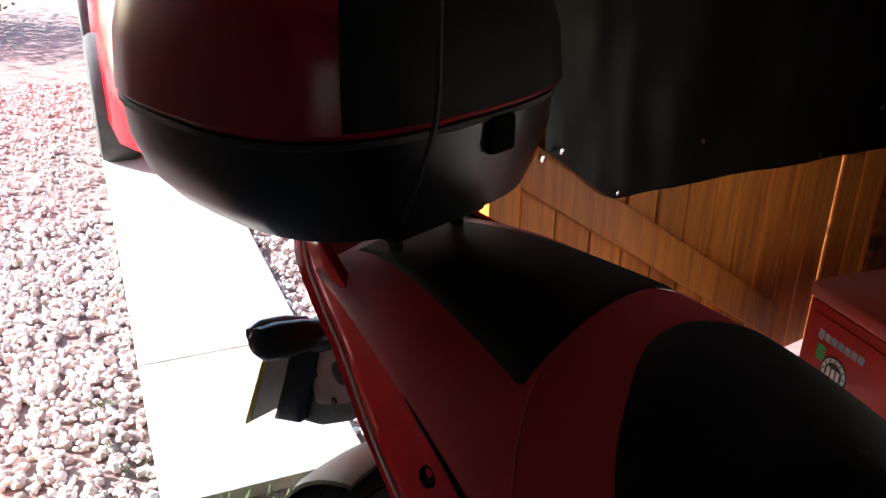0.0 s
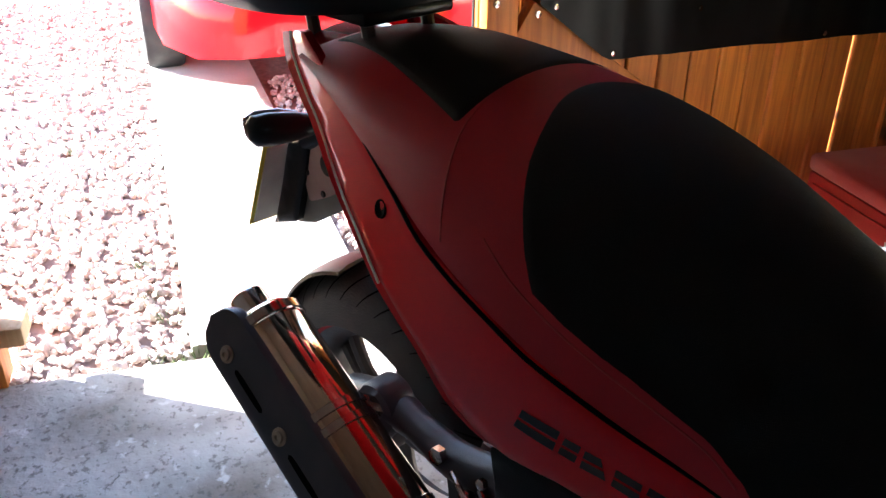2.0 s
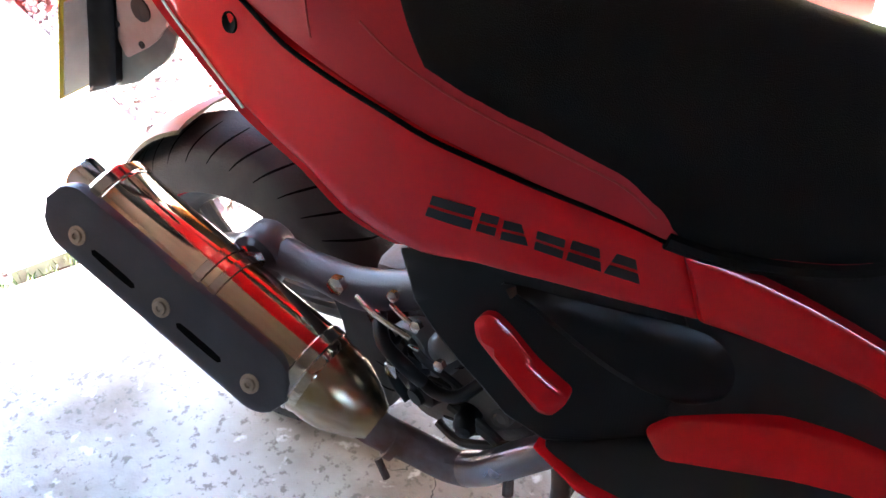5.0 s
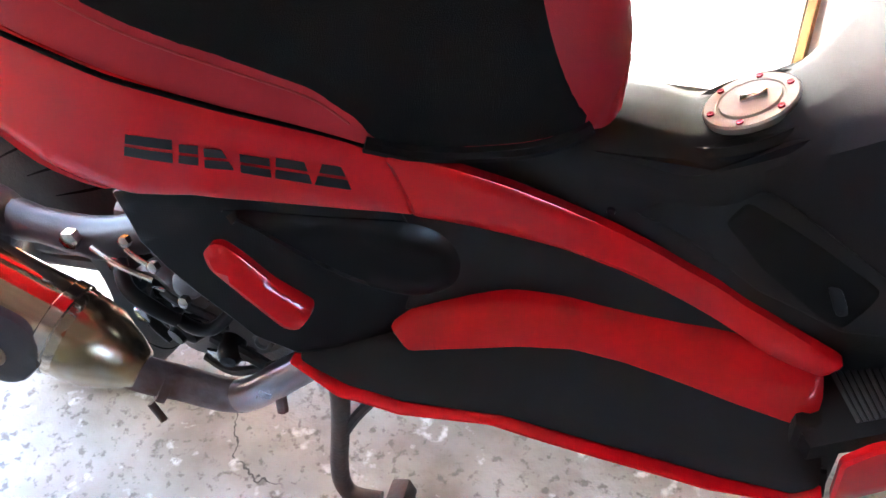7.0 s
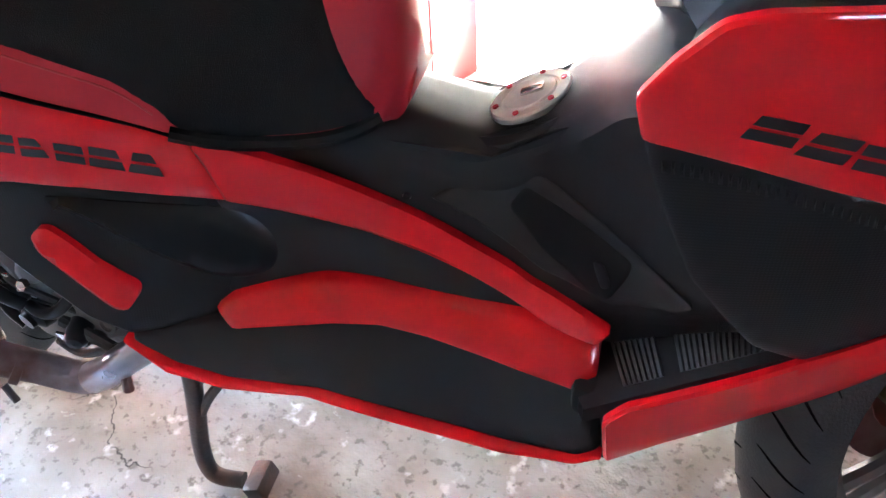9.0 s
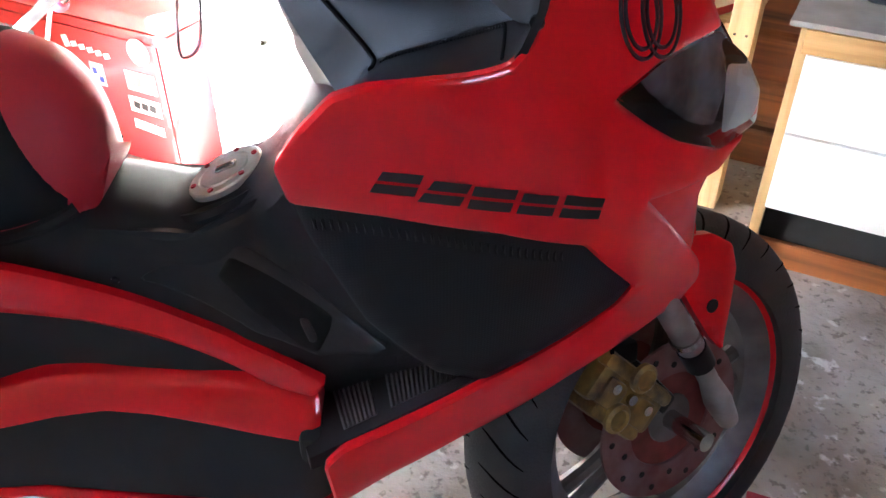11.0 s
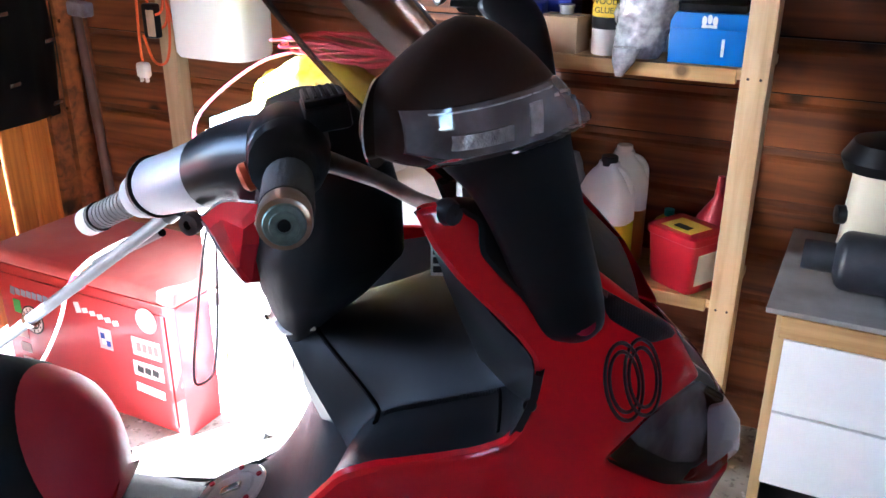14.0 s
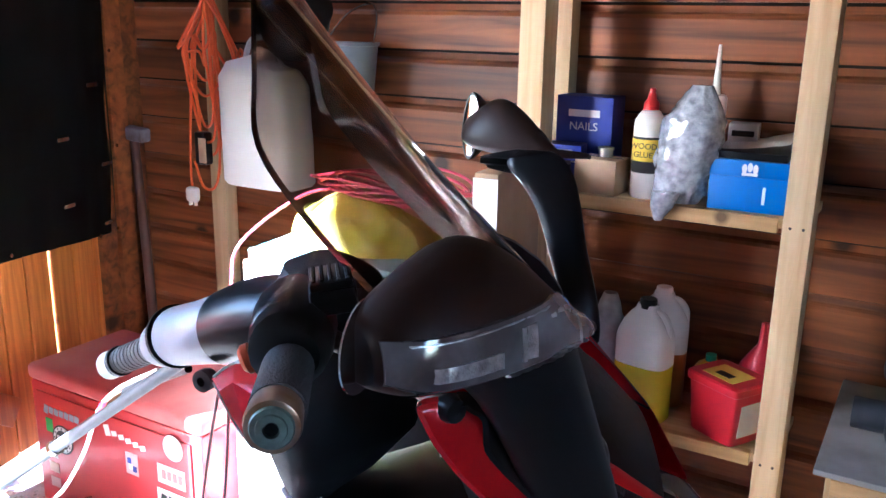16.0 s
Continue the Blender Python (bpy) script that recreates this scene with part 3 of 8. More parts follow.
cap_pose = Matrix.Translation((0.982, 0, 0.621)) @ Matrix.Rotation(radians(-24), 4, "Y")
cap = part("fuel_cap_surround", lathe([(0.0, 0), (0.062, 0), (0.062, 0.006), (0.056, 0.012), (0.05, 0.01), (0.0, 0.01)], 40, cap_pose @ Matrix.Translation((-0.004, 0, -0.004)) @ Matrix.Diagonal((1.35, 1.08, 1.0, 1.0))), BLACK_SATIN, scooter)
CAP_ALLOY = material("satin_alloy", (0.75, 0.74, 0.72), 0.3, metal=0.7, vary=0.15, scale=60)
fc = part("fuel_cap", lathe([(0.0, 0.009), (0.046, 0.009), (0.046, 0.015), (0.044, 0.017), (0.033, 0.017), (0.032, 0.0155), (0.03, 0.0155), (0.029, 0.018), (0.0, 0.0185)], 40, cap_pose), CAP_ALLOY, scooter, "polished metal fuel cap")
part("key_flap", box((0.026, 0.012, 0.004), (0, 0, 0.02), 0.0015, turn=None), STEEL, fc, m=cap_pose @ Matrix.Translation((0.004, 0, 0)))
BOLT_RED = material("red_anodised", (0.5, 0.02, 0.06), 0.3, metal=0.7)
for k in range(6):
    a = math.pi / 3 * k + 0.3
    part("cap_bolt", lathe([(0, 0), (0.0034, 0), (0.0034, 0.003), (0.0016, 0.003), (0, 0.002)], 10, cap_pose @ Matrix.Translation((0.0385 * math.cos(a), 0.0385 * math.sin(a), 0.016))), BOLT_RED, fc)

# front fairing
both("fairing", [(1.086, 0.796), (1.108, 0.828), (1.134, 0.856), (1.16, 0.863), (1.2, 0.864), (1.24, 0.864), (1.264, 0.867), (1.28, 0.883), (1.288, 0.91), (1.285, 0.937), (1.271, 0.959), (1.249, 0.986), (1.224, 1.016), (1.207, 1.042), (1.194, 1.071), (1.23, 1.073), (1.29, 1.03), (1.34, 0.99), (1.38, 0.95), (1.43, 0.9), (1.468, 0.835), (1.403, 0.833),
                 (1.355, 0.814), (1.389, 0.782), (1.43, 0.745), (1.492, 0.703), (1.53, 0.7), (1.5, 0.676), (1.465, 0.68), (1.405, 0.696), (1.452, 0.628), (1.512, 0.535), (1.52, 0.504), (1.494, 0.482), (1.461, 0.48), (1.358, 0.463), (1.24, 0.425), (1.158, 0.387), (1.102, 0.351), (1.098, 0.36), (1.092, 0.425), (1.113, 0.45), (1.2, 0.487),
                 (1.258, 0.512), (1.397, 0.554), (1.414, 0.572), (1.343, 0.676), (1.263, 0.714), (1.171, 0.741), (1.094, 0.76)], FRONT, RED, "glossy red front fairing", thick=0.008, step=0.02)
both("fairing_inlay", [(1.094, 0.762), (1.171, 0.743), (1.263, 0.716), (1.345, 0.677), (1.416, 0.573), (1.397, 0.552), (1.258, 0.51), (1.21, 0.54), (1.146, 0.625), (1.119, 0.688), (1.103, 0.728)], FRONT, CARBON, "black carbon-look knee panel", lift=-0.006, thick=0.03)
both("air_duct", [(1.398, 0.7), (1.43, 0.694), (1.47, 0.685), (1.505, 0.68), (1.49, 0.636), (1.5, 0.58), (1.508, 0.53), (1.45, 0.615)], FRONT, RED, lift=-0.022, thick=0.012)


def decal(name, corners, skin, mat, sd, lift=0.0012, n=5):
    """A thin sticker on a skin, between four corners (x, z)."""
    a, b, c, d = (Vector(p) for p in corners)
    bm = bmesh.new()
    grid = []
    for i in range(n + 1):
        row = []
        for j in range(n + 1):
            p = (a.lerp(b, i / n)).lerp(d.lerp(c, i / n), j / n)
            row.append(bm.verts.new((p.x, sd * (-skin(p.x, p.y) + lift), p.y)))
        grid.append(row)
    for i in range(n):
        for j in range(n):
            bm.faces.new((grid[i][j], grid[i + 1][j], grid[i + 1][j + 1], grid[i][j + 1]))
    return part(name, finish(bm), mat, scooter)


LETTER = material("black_decal", (0.01, 0.01, 0.01), 0.35, vary=0.3, scale=40)
BADGE_REAR = [((0.437, 0.669), (0.478, 0.663), (0.472, 0.637), (0.428, 0.645)), ((0.483, 0.658), (0.499, 0.655), (0.494, 0.633), (0.477, 0.637)), ((0.503, 0.652), (0.518, 0.649), (0.524, 0.625), (0.499, 0.63)),
              ((0.532, 0.643), (0.556, 0.635), (0.554, 0.613), (0.529, 0.622)), ((0.562, 0.635), (0.585, 0.627), (0.588, 0.601), (0.557, 0.612)), ((0.6, 0.623), (0.616, 0.618), (0.622, 0.59), (0.59, 0.6))]
BADGE_FRONT = [((1.169, 0.789), (1.201, 0.783), (1.193, 0.763), (1.158, 0.77)), ((1.209, 0.777), (1.239, 0.77), (1.229, 0.75), (1.195, 0.758)), ((1.241, 0.768), (1.277, 0.758), (1.271, 0.737), (1.235, 0.747)),
               ((1.282, 0.754), (1.313, 0.743), (1.308, 0.724), (1.276, 0.735)), ((1.32, 0.742), (1.357, 0.725), (1.353, 0.705), (1.314, 0.721))]
for quads, skin_ in ((BADGE_REAR, REAR), (BADGE_FRONT, FRONT)):
    for q in quads:
        a, b, c, d = (Vector(p) for p in q)
        for lo, hi in ((0.0, 0.43), (0.57, 1.0)):
            for sd in (-1, 1):
                decal("badge_block", [a.lerp(d, lo), b.lerp(c, lo), b.lerp(c, hi), a.lerp(d, hi)], skin_, LETTER, sd)
for cx, cz in ((1.3715, 0.882), (1.392, 0.876)):
    for g in (1.0, 0.78):
        for sd in (-1, 1):
            ring_ = []
            for q in range(28):
                a = 2 * math.pi * q / 28
                x = cx + g * (0.0185 * math.cos(a) - 0.011 * math.sin(a))
                z = cz + g * 0.041 * math.sin(a)
                ring_.append((x, sd * (-FRONT(x, z) + 0.0004), z))
            part("badge_ring", tube(ring_ + ring_[:1], 0.0019, 6, 1), LETTER, scooter)
for sd in (-1, 1):
    ribs = bmesh.new()
    for q in range(32):
        x = 1.112 + 0.0068 * q
        z = 0.736 - 0.018 * q / 31 - 0.05 * (q / 31) ** 1.6
        y = sd * (-FRONT(x, z) - 0.0055)
        c = [ribs.verts.new((x + a, y + sd * h, z + b)) for a, b, h in ((-0.0012, -0.006, 0), (0.0018, -0.006, 0), (0.0006, 0.006, 0), (-0.0024, 0.006, 0), (-0.0003, 0, 0.0018))]
        for k in range(4):
            ribs.faces.new((c[k], c[(k + 1) % 4], c[4]))
    tagged(part("ribbing", finish(ribs, False), BLACK_SATIN, scooter), kind="stuff")
part("headlight_bowl", rings([[Vector((x, w * math.cos(a), z0 + h * math.sin(a))) for a in (2 * math.pi * k / 24 for k in range(24))] for x, w, z0, h in ((1.3, 0.1, 0.8, 0.1), (1.38, 0.1, 0.79, 0.09), (1.46, 0.07, 0.76, 0.06), (1.5, 0.03, 0.74, 0.03))]), BLACK_SATIN, scooter)

# upper dash: a dished lid with a crease, falling to the throat behind the column
def sheet_between(rows, per=4, thick=0.006, sides=(1, -1)):
    """A smooth sheet through rows of points, with its mirror image, given thickness."""
    fine = [spline(r, per) for r in rows]
    lines = [spline([f[k] for f in fine], per) for k in range(len(fine[0]))]
    bm = bmesh.new()
    for sd in sides:
        g = [[bm.verts.new((p.x, p.y * sd, p.z)) for p in ln] for ln in lines]
        for a, b in zip(g, g[1:]):
            for k in range(len(a) - 1):
                bm.faces.new((a[k], a[k + 1], b[k + 1], b[k]))
    bmesh.ops.remove_doubles(bm, verts=bm.verts, dist=1e-5)
    bmesh.ops.recalc_face_normals(bm, faces=bm.faces)
    bmesh.ops.solidify(bm, geom=bm.faces[:], thickness=-thick)
    return finish(bm)


DASH = [[(1.05, 0, 0.854), (1.053, -0.012, 0.85), (1.087, -0.06, 0.812), (1.122, -0.108, 0.78), (1.124, -0.13, 0.782), (1.115, -0.18, 0.79), (1.1, -0.24, 0.8)],
        [(1.088, 0, 0.868), (1.09, -0.028, 0.862), (1.122, -0.07, 0.842), (1.152, -0.102, 0.82), (1.156, -0.122, 0.816), (1.148, -0.175, 0.828), (1.13, -0.24, 0.838)],
        [(1.19, 0, 0.887), (1.19, -0.045, 0.884), (1.198, -0.092, 0.868), (1.208, -0.128, 0.847), (1.212, -0.143, 0.845), (1.21, -0.185, 0.85), (1.2, -0.236, 0.855)],
        [(1.246, 0, 0.9), (1.246, -0.05, 0.897), (1.25, -0.11, 0.885), (1.264, -0.148, 0.869), (1.266, -0.16, 0.868), (1.263, -0.195, 0.866), (1.258, -0.23, 0.861)],
        [(1.28, 0, 0.92), (1.28, -0.06, 0.915), (1.28, -0.12, 0.905), (1.288, -0.165, 0.89), (1.289, -0.175, 0.889), (1.286, -0.2, 0.89), (1.28, -0.232, 0.9)],
        [(1.31, 0, 0.98), (1.31, -0.06, 0.975), (1.31, -0.12, 0.965), (1.306, -0.17, 0.945), (1.304, -0.18, 0.942), (1.296, -0.2, 0.935), (1.286, -0.228, 0.925)]]
DASH_FINE = [spline(r, 20) for r in DASH]


def dash_at(row, col, sd, lift):
    """A point of the dash by row and column of its plan, lifted off the surface."""
    line = spline([f[int(round(col * 20))] for f in DASH_FINE], 20)
    p = line[int(round(row * 20))]
    return Vector((p.x - 0.3 * lift, sd * (p.y - 0.5 * lift), p.z + 0.8 * lift))


dash = part("dash", sheet_between(DASH), LID_BLACK, scooter, "black grained dash top and glove box lid")
part("dash_skirt", sheet_between([[Vector(p) + Vector((0.002, 0, -0.002)) for p in DASH[0]], [Vector(p) + Vector((0.016, 0, -0.03)) for p in DASH[0]], [Vector(p) + Vector((0.02, 0, -0.07)) for p in DASH[0]]]), BLACK_SATIN, dash)
for sd in (-1, 1):
    part("dash_seam", tube([dash_at(1, c, sd, 0.0006) for c in (1, 1.5, 2, 2.5, 3, 3.4, 3.7, 4, 4.3)], 0.0026, 6, 2), GAP_AND_PART_BLACK, dash)
    part("dash_seam", tube([dash_at(3, c, sd, 0.0004) for c in (3.9, 4.3, 4.6, 5, 5.5)], 0.0016, 6, 2), GAP_AND_PART_BLACK, dash)
    part("dash_slot", tube([dash_at(4.4, 5.3, sd, 0.001), dash_at(4.65, 5.35, sd, 0.001)], 0.006, 8, 1), GAP_AND_PART_BLACK, dash)
    stitch = bmesh.new()
    for q in range(46):
        p = dash_at(1.15 + 1.85 * q / 45, 3.95, sd, 0.0006)
        bmesh.ops.create_cube(stitch, size=0.0018, matrix=Matrix.Translation(p) @ Matrix.Diagonal((0.7, 3.0, 1.2, 1.0)))
    tagged(part("dash_ribbing", finish(stitch, False), BLACK_SATIN, dash), kind="stuff")
LINING_OUT = [(1.283, 0.9), (1.283, 0.937), (1.249, 0.984), (1.194, 1.069)]
LINING_IN = [(1.25, -0.125, 0.88), (1.238, -0.12, 0.905), (1.222, -0.117, 0.945), (1.2, -0.112, 1.0)]
for sd in (1, -1):
    part("fairing_lining", sheet_between([[(x, FRONT(x, z) + 0.004, z), (x * 0.4 + q[0] * 0.6 + 0.012, FRONT(x, z) * 0.5 + q[1] * 0.5, z * 0.45 + q[2] * 0.55 - 0.012), q] for (x, z), q in zip(LINING_OUT, LINING_IN)], sides=(sd,)), BLACK_SATIN, scooter, "black inner lining of the fairing")

# exhaust
ex_a, ex_b = Vector((-0.055, -0.205, 0.535)), Vector((0.285, -0.215, 0.355))
# gold in the steel's colour stands for the timber mirrored in the can
exhaust = part("exhaust_can", lathe([(0.0, 0.0), (0.03, 0.0), (0.05, 0.004), (0.056, 0.012), (0.056, 0.36), (0.052, 0.37), (0.05, 0.374)], 40, axis_to(ex_a, ex_b)), material("steel_with_gold_reflection", (0.7, 0.62, 0.52), 0.08, metal=1.0, tint=(0.62, 0.5, 0.36), scale=9, bump=0.02, bump_scale=400), scooter, "polished steel exhaust can with heat-tinted end")
part("tail_pipe", lathe([(0.018, 0.004), (0.018, -0.038), (0.025, -0.04), (0.027, -0.036), (0.027, 0.006)], 28, axis_to(ex_a, ex_b)), STEEL, exhaust)

# wheels
WHEEL_GREY = material("dull_wheel_paint", (0.2, 0.19, 0.185), 0.45, metal=0.6, tint=(0.1, 0.09, 0.085), scale=14, bump=0.1, bump_scale=300)
def wheel(name, radius, width, rim_r, m, spokes=5):
    w = part(name, lathe([(rim_r - 0.012, -width / 2 + 0.018), (rim_r + 0.004, -width / 2 + 0.012), (rim_r + 0.002, -width / 2 + 0.02), (rim_r - 0.024, -0.02), (rim_r - 0.024, 0.02), (rim_r + 0.002, width / 2 - 0.02), (rim_r + 0.004, width / 2 - 0.012), (rim_r - 0.012, width / 2 - 0.018), (rim_r - 0.034, 0.024), (rim_r - 0.034, -0.024), (rim_r - 0.012, -width / 2 + 0.018)], 56), WHEEL_GREY, scooter, "cast alloy wheel with a red rim stripe", m)
    prof = [(rim_r, -width / 2 + 0.014)]
    for i in range(13):
        a = math.pi * i / 12
        prof.append((radius - (radius - rim_r) * (1 - math.sin(a) ** 0.55), -width / 2 * math.cos(a)))
    prof.append((rim_r, width / 2 - 0.014))
    part("tyre", lathe(prof, 64), RUBBER, w, "worn black rubber tyre")
    # near-black strips laid on the tyre in place of shaded tread cuts
    cuts = bmesh.new()
    for k in range(36):
        for sd in (-1, 1):
            strip_ = []
            for q in range(7):
                b = math.pi * (0.5 + sd * (0.06 + 0.34 * q / 6))
                a = 2 * math.pi * (k + 0.5 * (sd > 0)) / 36 + 0.16 * (q / 6) ** 1.4
                rr = radius - (radius - rim_r) * (1 - math.sin(b) ** 0.55) + 0.0006
                strip_.append([cuts.verts.new((rr * math.cos(a + e), rr * math.sin(a + e), -width / 2 * math.cos(b))) for e in (-0.009 * math.sin(0.4 + 2.3 * q / 6), 0.009 * math.sin(0.4 + 2.3 * q / 6))])
            for p, q in zip(strip_, strip_[1:]):
                cuts.faces.new((p[0], p[1], q[1], q[0]))
    tagged(part("tread_groove", cuts, GAP_AND_PART_BLACK, w), kind="stuff")
    for k in range(spokes):
        for d in (-0.13, 0.13):
            a = 2 * math.pi * k / spokes
            part("spoke", tube([(0.03 * math.cos(a + d * 3), 0.03 * math.sin(a + d * 3), 0.01), (0.5 * rim_r * math.cos(a + d), 0.5 * rim_r * math.sin(a + d), 0.012), ((rim_r - 0.026) * math.cos(a + d * 0.9), (rim_r - 0.026) * math.sin(a + d * 0.9), 0.0)], [0.014, 0.011, 0.013], 8, 4), WHEEL_GREY, w)
    part("hub", lathe([(0.0, -0.05), (0.035, -0.05), (0.04, -0.03), (0.04, 0.03), (0.035, 0.05), (0.0, 0.05)], 24), WHEEL_GREY, w)
    for s in (-1, 1):
        part("rim_stripe", lathe([(rim_r + 0.0045, s * (width / 2 - 0.014)), (rim_r + 0.0005, s * (width / 2 - 0.0105)), (rim_r - 0.005, s * (width / 2 - 0.0135)), (rim_r - 0.006, s * (width / 2 - 0.016))], 56), RED, w)
    return w


REAR_HUB = Vector((0.0, 0.0, 0.278))
FRONT_HUB = Vector((1.49, -0.015, 0.275))
rear_wheel = wheel("rear_wheel", 0.276, 0.14, 0.19, Matrix.Translation(REAR_HUB) @ Matrix.Rotation(radians(90), 4, "X"))
STEER = Matrix.Rotation(radians(33), 4, Vector((-math.sin(radians(26)), 0, math.cos(radians(26)))))
front_wheel = wheel("front_wheel", 0.272, 0.12, 0.2, Matrix.Translation(FRONT_HUB) @ STEER @ Matrix.Rotation(radians(90), 4, "X"))


# tail: rack, light, plate, indicators
part("tail_light", rings([[Vector((x, w * math.cos(a), z + h * math.sin(a))) for a in (2 * math.pi * k / 20 for k in range(20))] for x, w, z, h in ((0.05, 0.1, 0.87, 0.03), (-0.04, 0.095, 0.875, 0.035), (-0.09, 0.085, 0.88, 0.032), (-0.105, 0.05, 0.882, 0.018))]), material("red_lens", (0.35, 0.01, 0.012), 0.12, coat=1.0), scooter, "red tail light lens")
for sd in (-1, 1):
    part("tail_hole", lathe([(0, 0), (0.011, 0), (0.0105, 0.0035), (0.008, 0.002), (0, 0.001)], 18, axis_to((0.2, sd * 0.184, 0.789), (0.2 - 0.02, sd * 0.3, 0.82))), GAP_AND_PART_BLACK, scooter)
    part("inlay_screw", lathe([(0, 0), (0.0045, 0), (0.004, 0.003), (0.0015, 0.003), (0, 0.002)], 12, axis_to((0.956, sd * 0.104, 0.433), (0.956, sd * 0.2, 0.46))), STEEL, scooter)
    part("dash_screw", lathe([(0, 0), (0.006, 0), (0.005, 0.003), (0, 0.001)], 12, axis_to((1.283, sd * 0.228, 0.898), (1.26, sd * 0.3, 0.91))), BLACK_SATIN, scooter)
rack = part("luggage_rack", box((0.2, 0.15, 0.018), (-0.06, 0, 0.945), 0.006), BLACK_SATIN, scooter)
for sx, sy in ((0.02, -0.05), (0.02, 0.05), (-0.1, -0.05), (-0.1, 0.05)):
    part("rack_post", tube([(sx, sy, 0.9), (sx - 0.01, sy, 0.945)], 0.009, 8, 1), DARK_METAL, rack)
holder = part("plate_holder", panel([(-0.164, 0.732), (-0.107, 0.757), (-0.129, 0.685), (-0.158, 0.603), (-0.222, 0.578), (-0.191, 0.655)], lambda x, z: -0.07, thick=0.012, side=-1), BLACK_SATIN, scooter, "black number plate holder")
part("holder_arm", tube([(0.0, -0.04, 0.8), (-0.07, -0.05, 0.775), (-0.125, -0.06, 0.745)], [0.02, 0.018, 0.016], 10), BLACK_SATIN, holder)
part("back_plate", panel([(-0.141, 0.701), (-0.066, 0.716), (-0.032, 0.688), (-0.048, 0.664), (-0.066, 0.647), (-0.131, 0.606), (-0.178, 0.591)], lambda x, z: -0.055, thick=0.006, side=-1), material("grey_green_plate", (0.3, 0.31, 0.26), 0.6, vary=0.3, scale=20), holder, "grubby grey back plate")
plate_turn = Matrix.Rotation(radians(24), 4, "Y")
plate = part("number_plate", box((0.004, 0.215, 0.165), (0, 0, 0), 0.001, turn=plate_turn), YELLOW, holder, "yellow number plate", Matrix.Translation((-0.2, 0, 0.66)))
part("plate_back", box((0.003, 0.205, 0.155), (0.004, 0, 0), 0.001, turn=plate_turn), PLATE_BACK, plate)
LENS_PINK = material("pale_bracket_plastic", (0.75, 0.52, 0.42), 0.5, tint=(0.6, 0.36, 0.28), scale=20)
bracket = part("lamp_bracket", panel([(-0.121, 0.735), (-0.105, 0.752), (-0.084, 0.763), (-0.054, 0.736), (-0.034, 0.709), (-0.061, 0.681), (-0.087, 0.665), (-0.129, 0.645), (-0.135, 0.661), (-0.139, 0.68)], lambda x, z: -0.062, thick=0.006, side=-1), LENS_PINK, holder, "pale plastic lamp bracket")
for x, z, r in ((-0.126, 0.695, 0.005), (-0.088, 0.672, 0.005), (-0.073, 0.721, 0.016)):
    part("screw", lathe([(0, 0), (r, 0), (r, 0.002), (r * 0.6, 0.003), (0, 0.002)], 14, axis_to((x, -0.0625, z), (x, -0.08, z))), DARK_METAL, bracket)
for sd in (-1, 1):
    ind = part("rear_indicator", rings([[Vector((-0.085 - 0.018 * math.cos(a) * r - 0.35 * (d - 0.07), sd * d, 0.783 + 0.019 * math.sin(a) * r)) for a in (2 * math.pi * k / 14 for k in range(14))] for d, r in ((0.07, 0.5), (0.078, 0.85), (0.1, 1.1), (0.13, 1.25), (0.15, 1.15), (0.158, 0.6))]), BLACK_SATIN, scooter, "black rear indicator stalk with lens")
    part("indicator_lens", rings([[Vector((-0.1 - 0.35 * (d - 0.07) - 0.012 * math.cos(a) * r, sd * d, 0.79 + 0.016 * math.sin(a) * r)) for a in (2 * math.pi * k / 12 for k in range(12))] for d, r in ((0.085, 0.6), (0.11, 1.05), (0.14, 1.1), (0.154, 0.6))]), material("clear_lens_smoke", (0.2, 0.2, 0.22), 0.15, coat=1.0), ind)

# exhaust fittings
EXM = axis_to(ex_a, ex_b)
HEAT = material("heat_tinted_steel", (0.42, 0.3, 0.14), 0.25, metal=1.0, tint=(0.5, 0.44, 0.36), scale=30, bump=0.05, bump_scale=300)
part("end_ring", lathe([(0.0565, 0.01), (0.0585, 0.012), (0.0585, 0.026), (0.0565, 0.028)], 40, EXM), STEEL, exhaust)
for d in (0.176, 0.2):
    part("strap", lathe([(0.0565, d), (0.0582, d + 0.001), (0.0582, d + 0.012), (0.0565, d + 0.013)], 40, EXM), STEEL, exhaust)
part("end_clamp", lathe([(0.0565, 0.335), (0.0585, 0.337), (0.0585, 0.352), (0.0565, 0.354)], 40, EXM), STEEL, exhaust)
part("exhaust_cone", lathe([(0.054, 0.36), (0.054, 0.376), (0.05, 0.4), (0.036, 0.43), (0.024, 0.45), (0.02, 0.452)], 36, EXM), HEAT, exhaust, "heat-tinted exhaust cone")
part("downpipe", tube([(0.3, -0.215, 0.33), (0.335, -0.21, 0.305), (0.375, -0.2, 0.287), (0.42, -0.19, 0.267), (0.455, -0.19, 0.273)], [0.026, 0.023, 0.022, 0.022, 0.021], 16), RUST, exhaust, "rusty exhaust downpipe")
# bend of the downpipe, its blue-white highlight put into the metal's colour
part("downpipe_bend", tube([(0.448, -0.19, 0.2715), (0.475, -0.19, 0.289), (0.515, -0.188, 0.324), (0.56, -0.17, 0.35)], [0.0215, 0.0215, 0.021, 0.02], 16), material("highlit_blue_steel", (0.36, 0.38, 0.46), 0.28, metal=1.0, tint=(0.3, 0.22, 0.2), scale=12, bump=0.05, bump_scale=150), exhaust, "pipe bend toned blue-white for its highlight")
part("pipe_stud", tube([(0.51, -0.2, 0.3), (0.512, -0.206, 0.28)], 0.007, 8, 1), RUST, exhaust)
AX = (ex_b - ex_a).normalized()
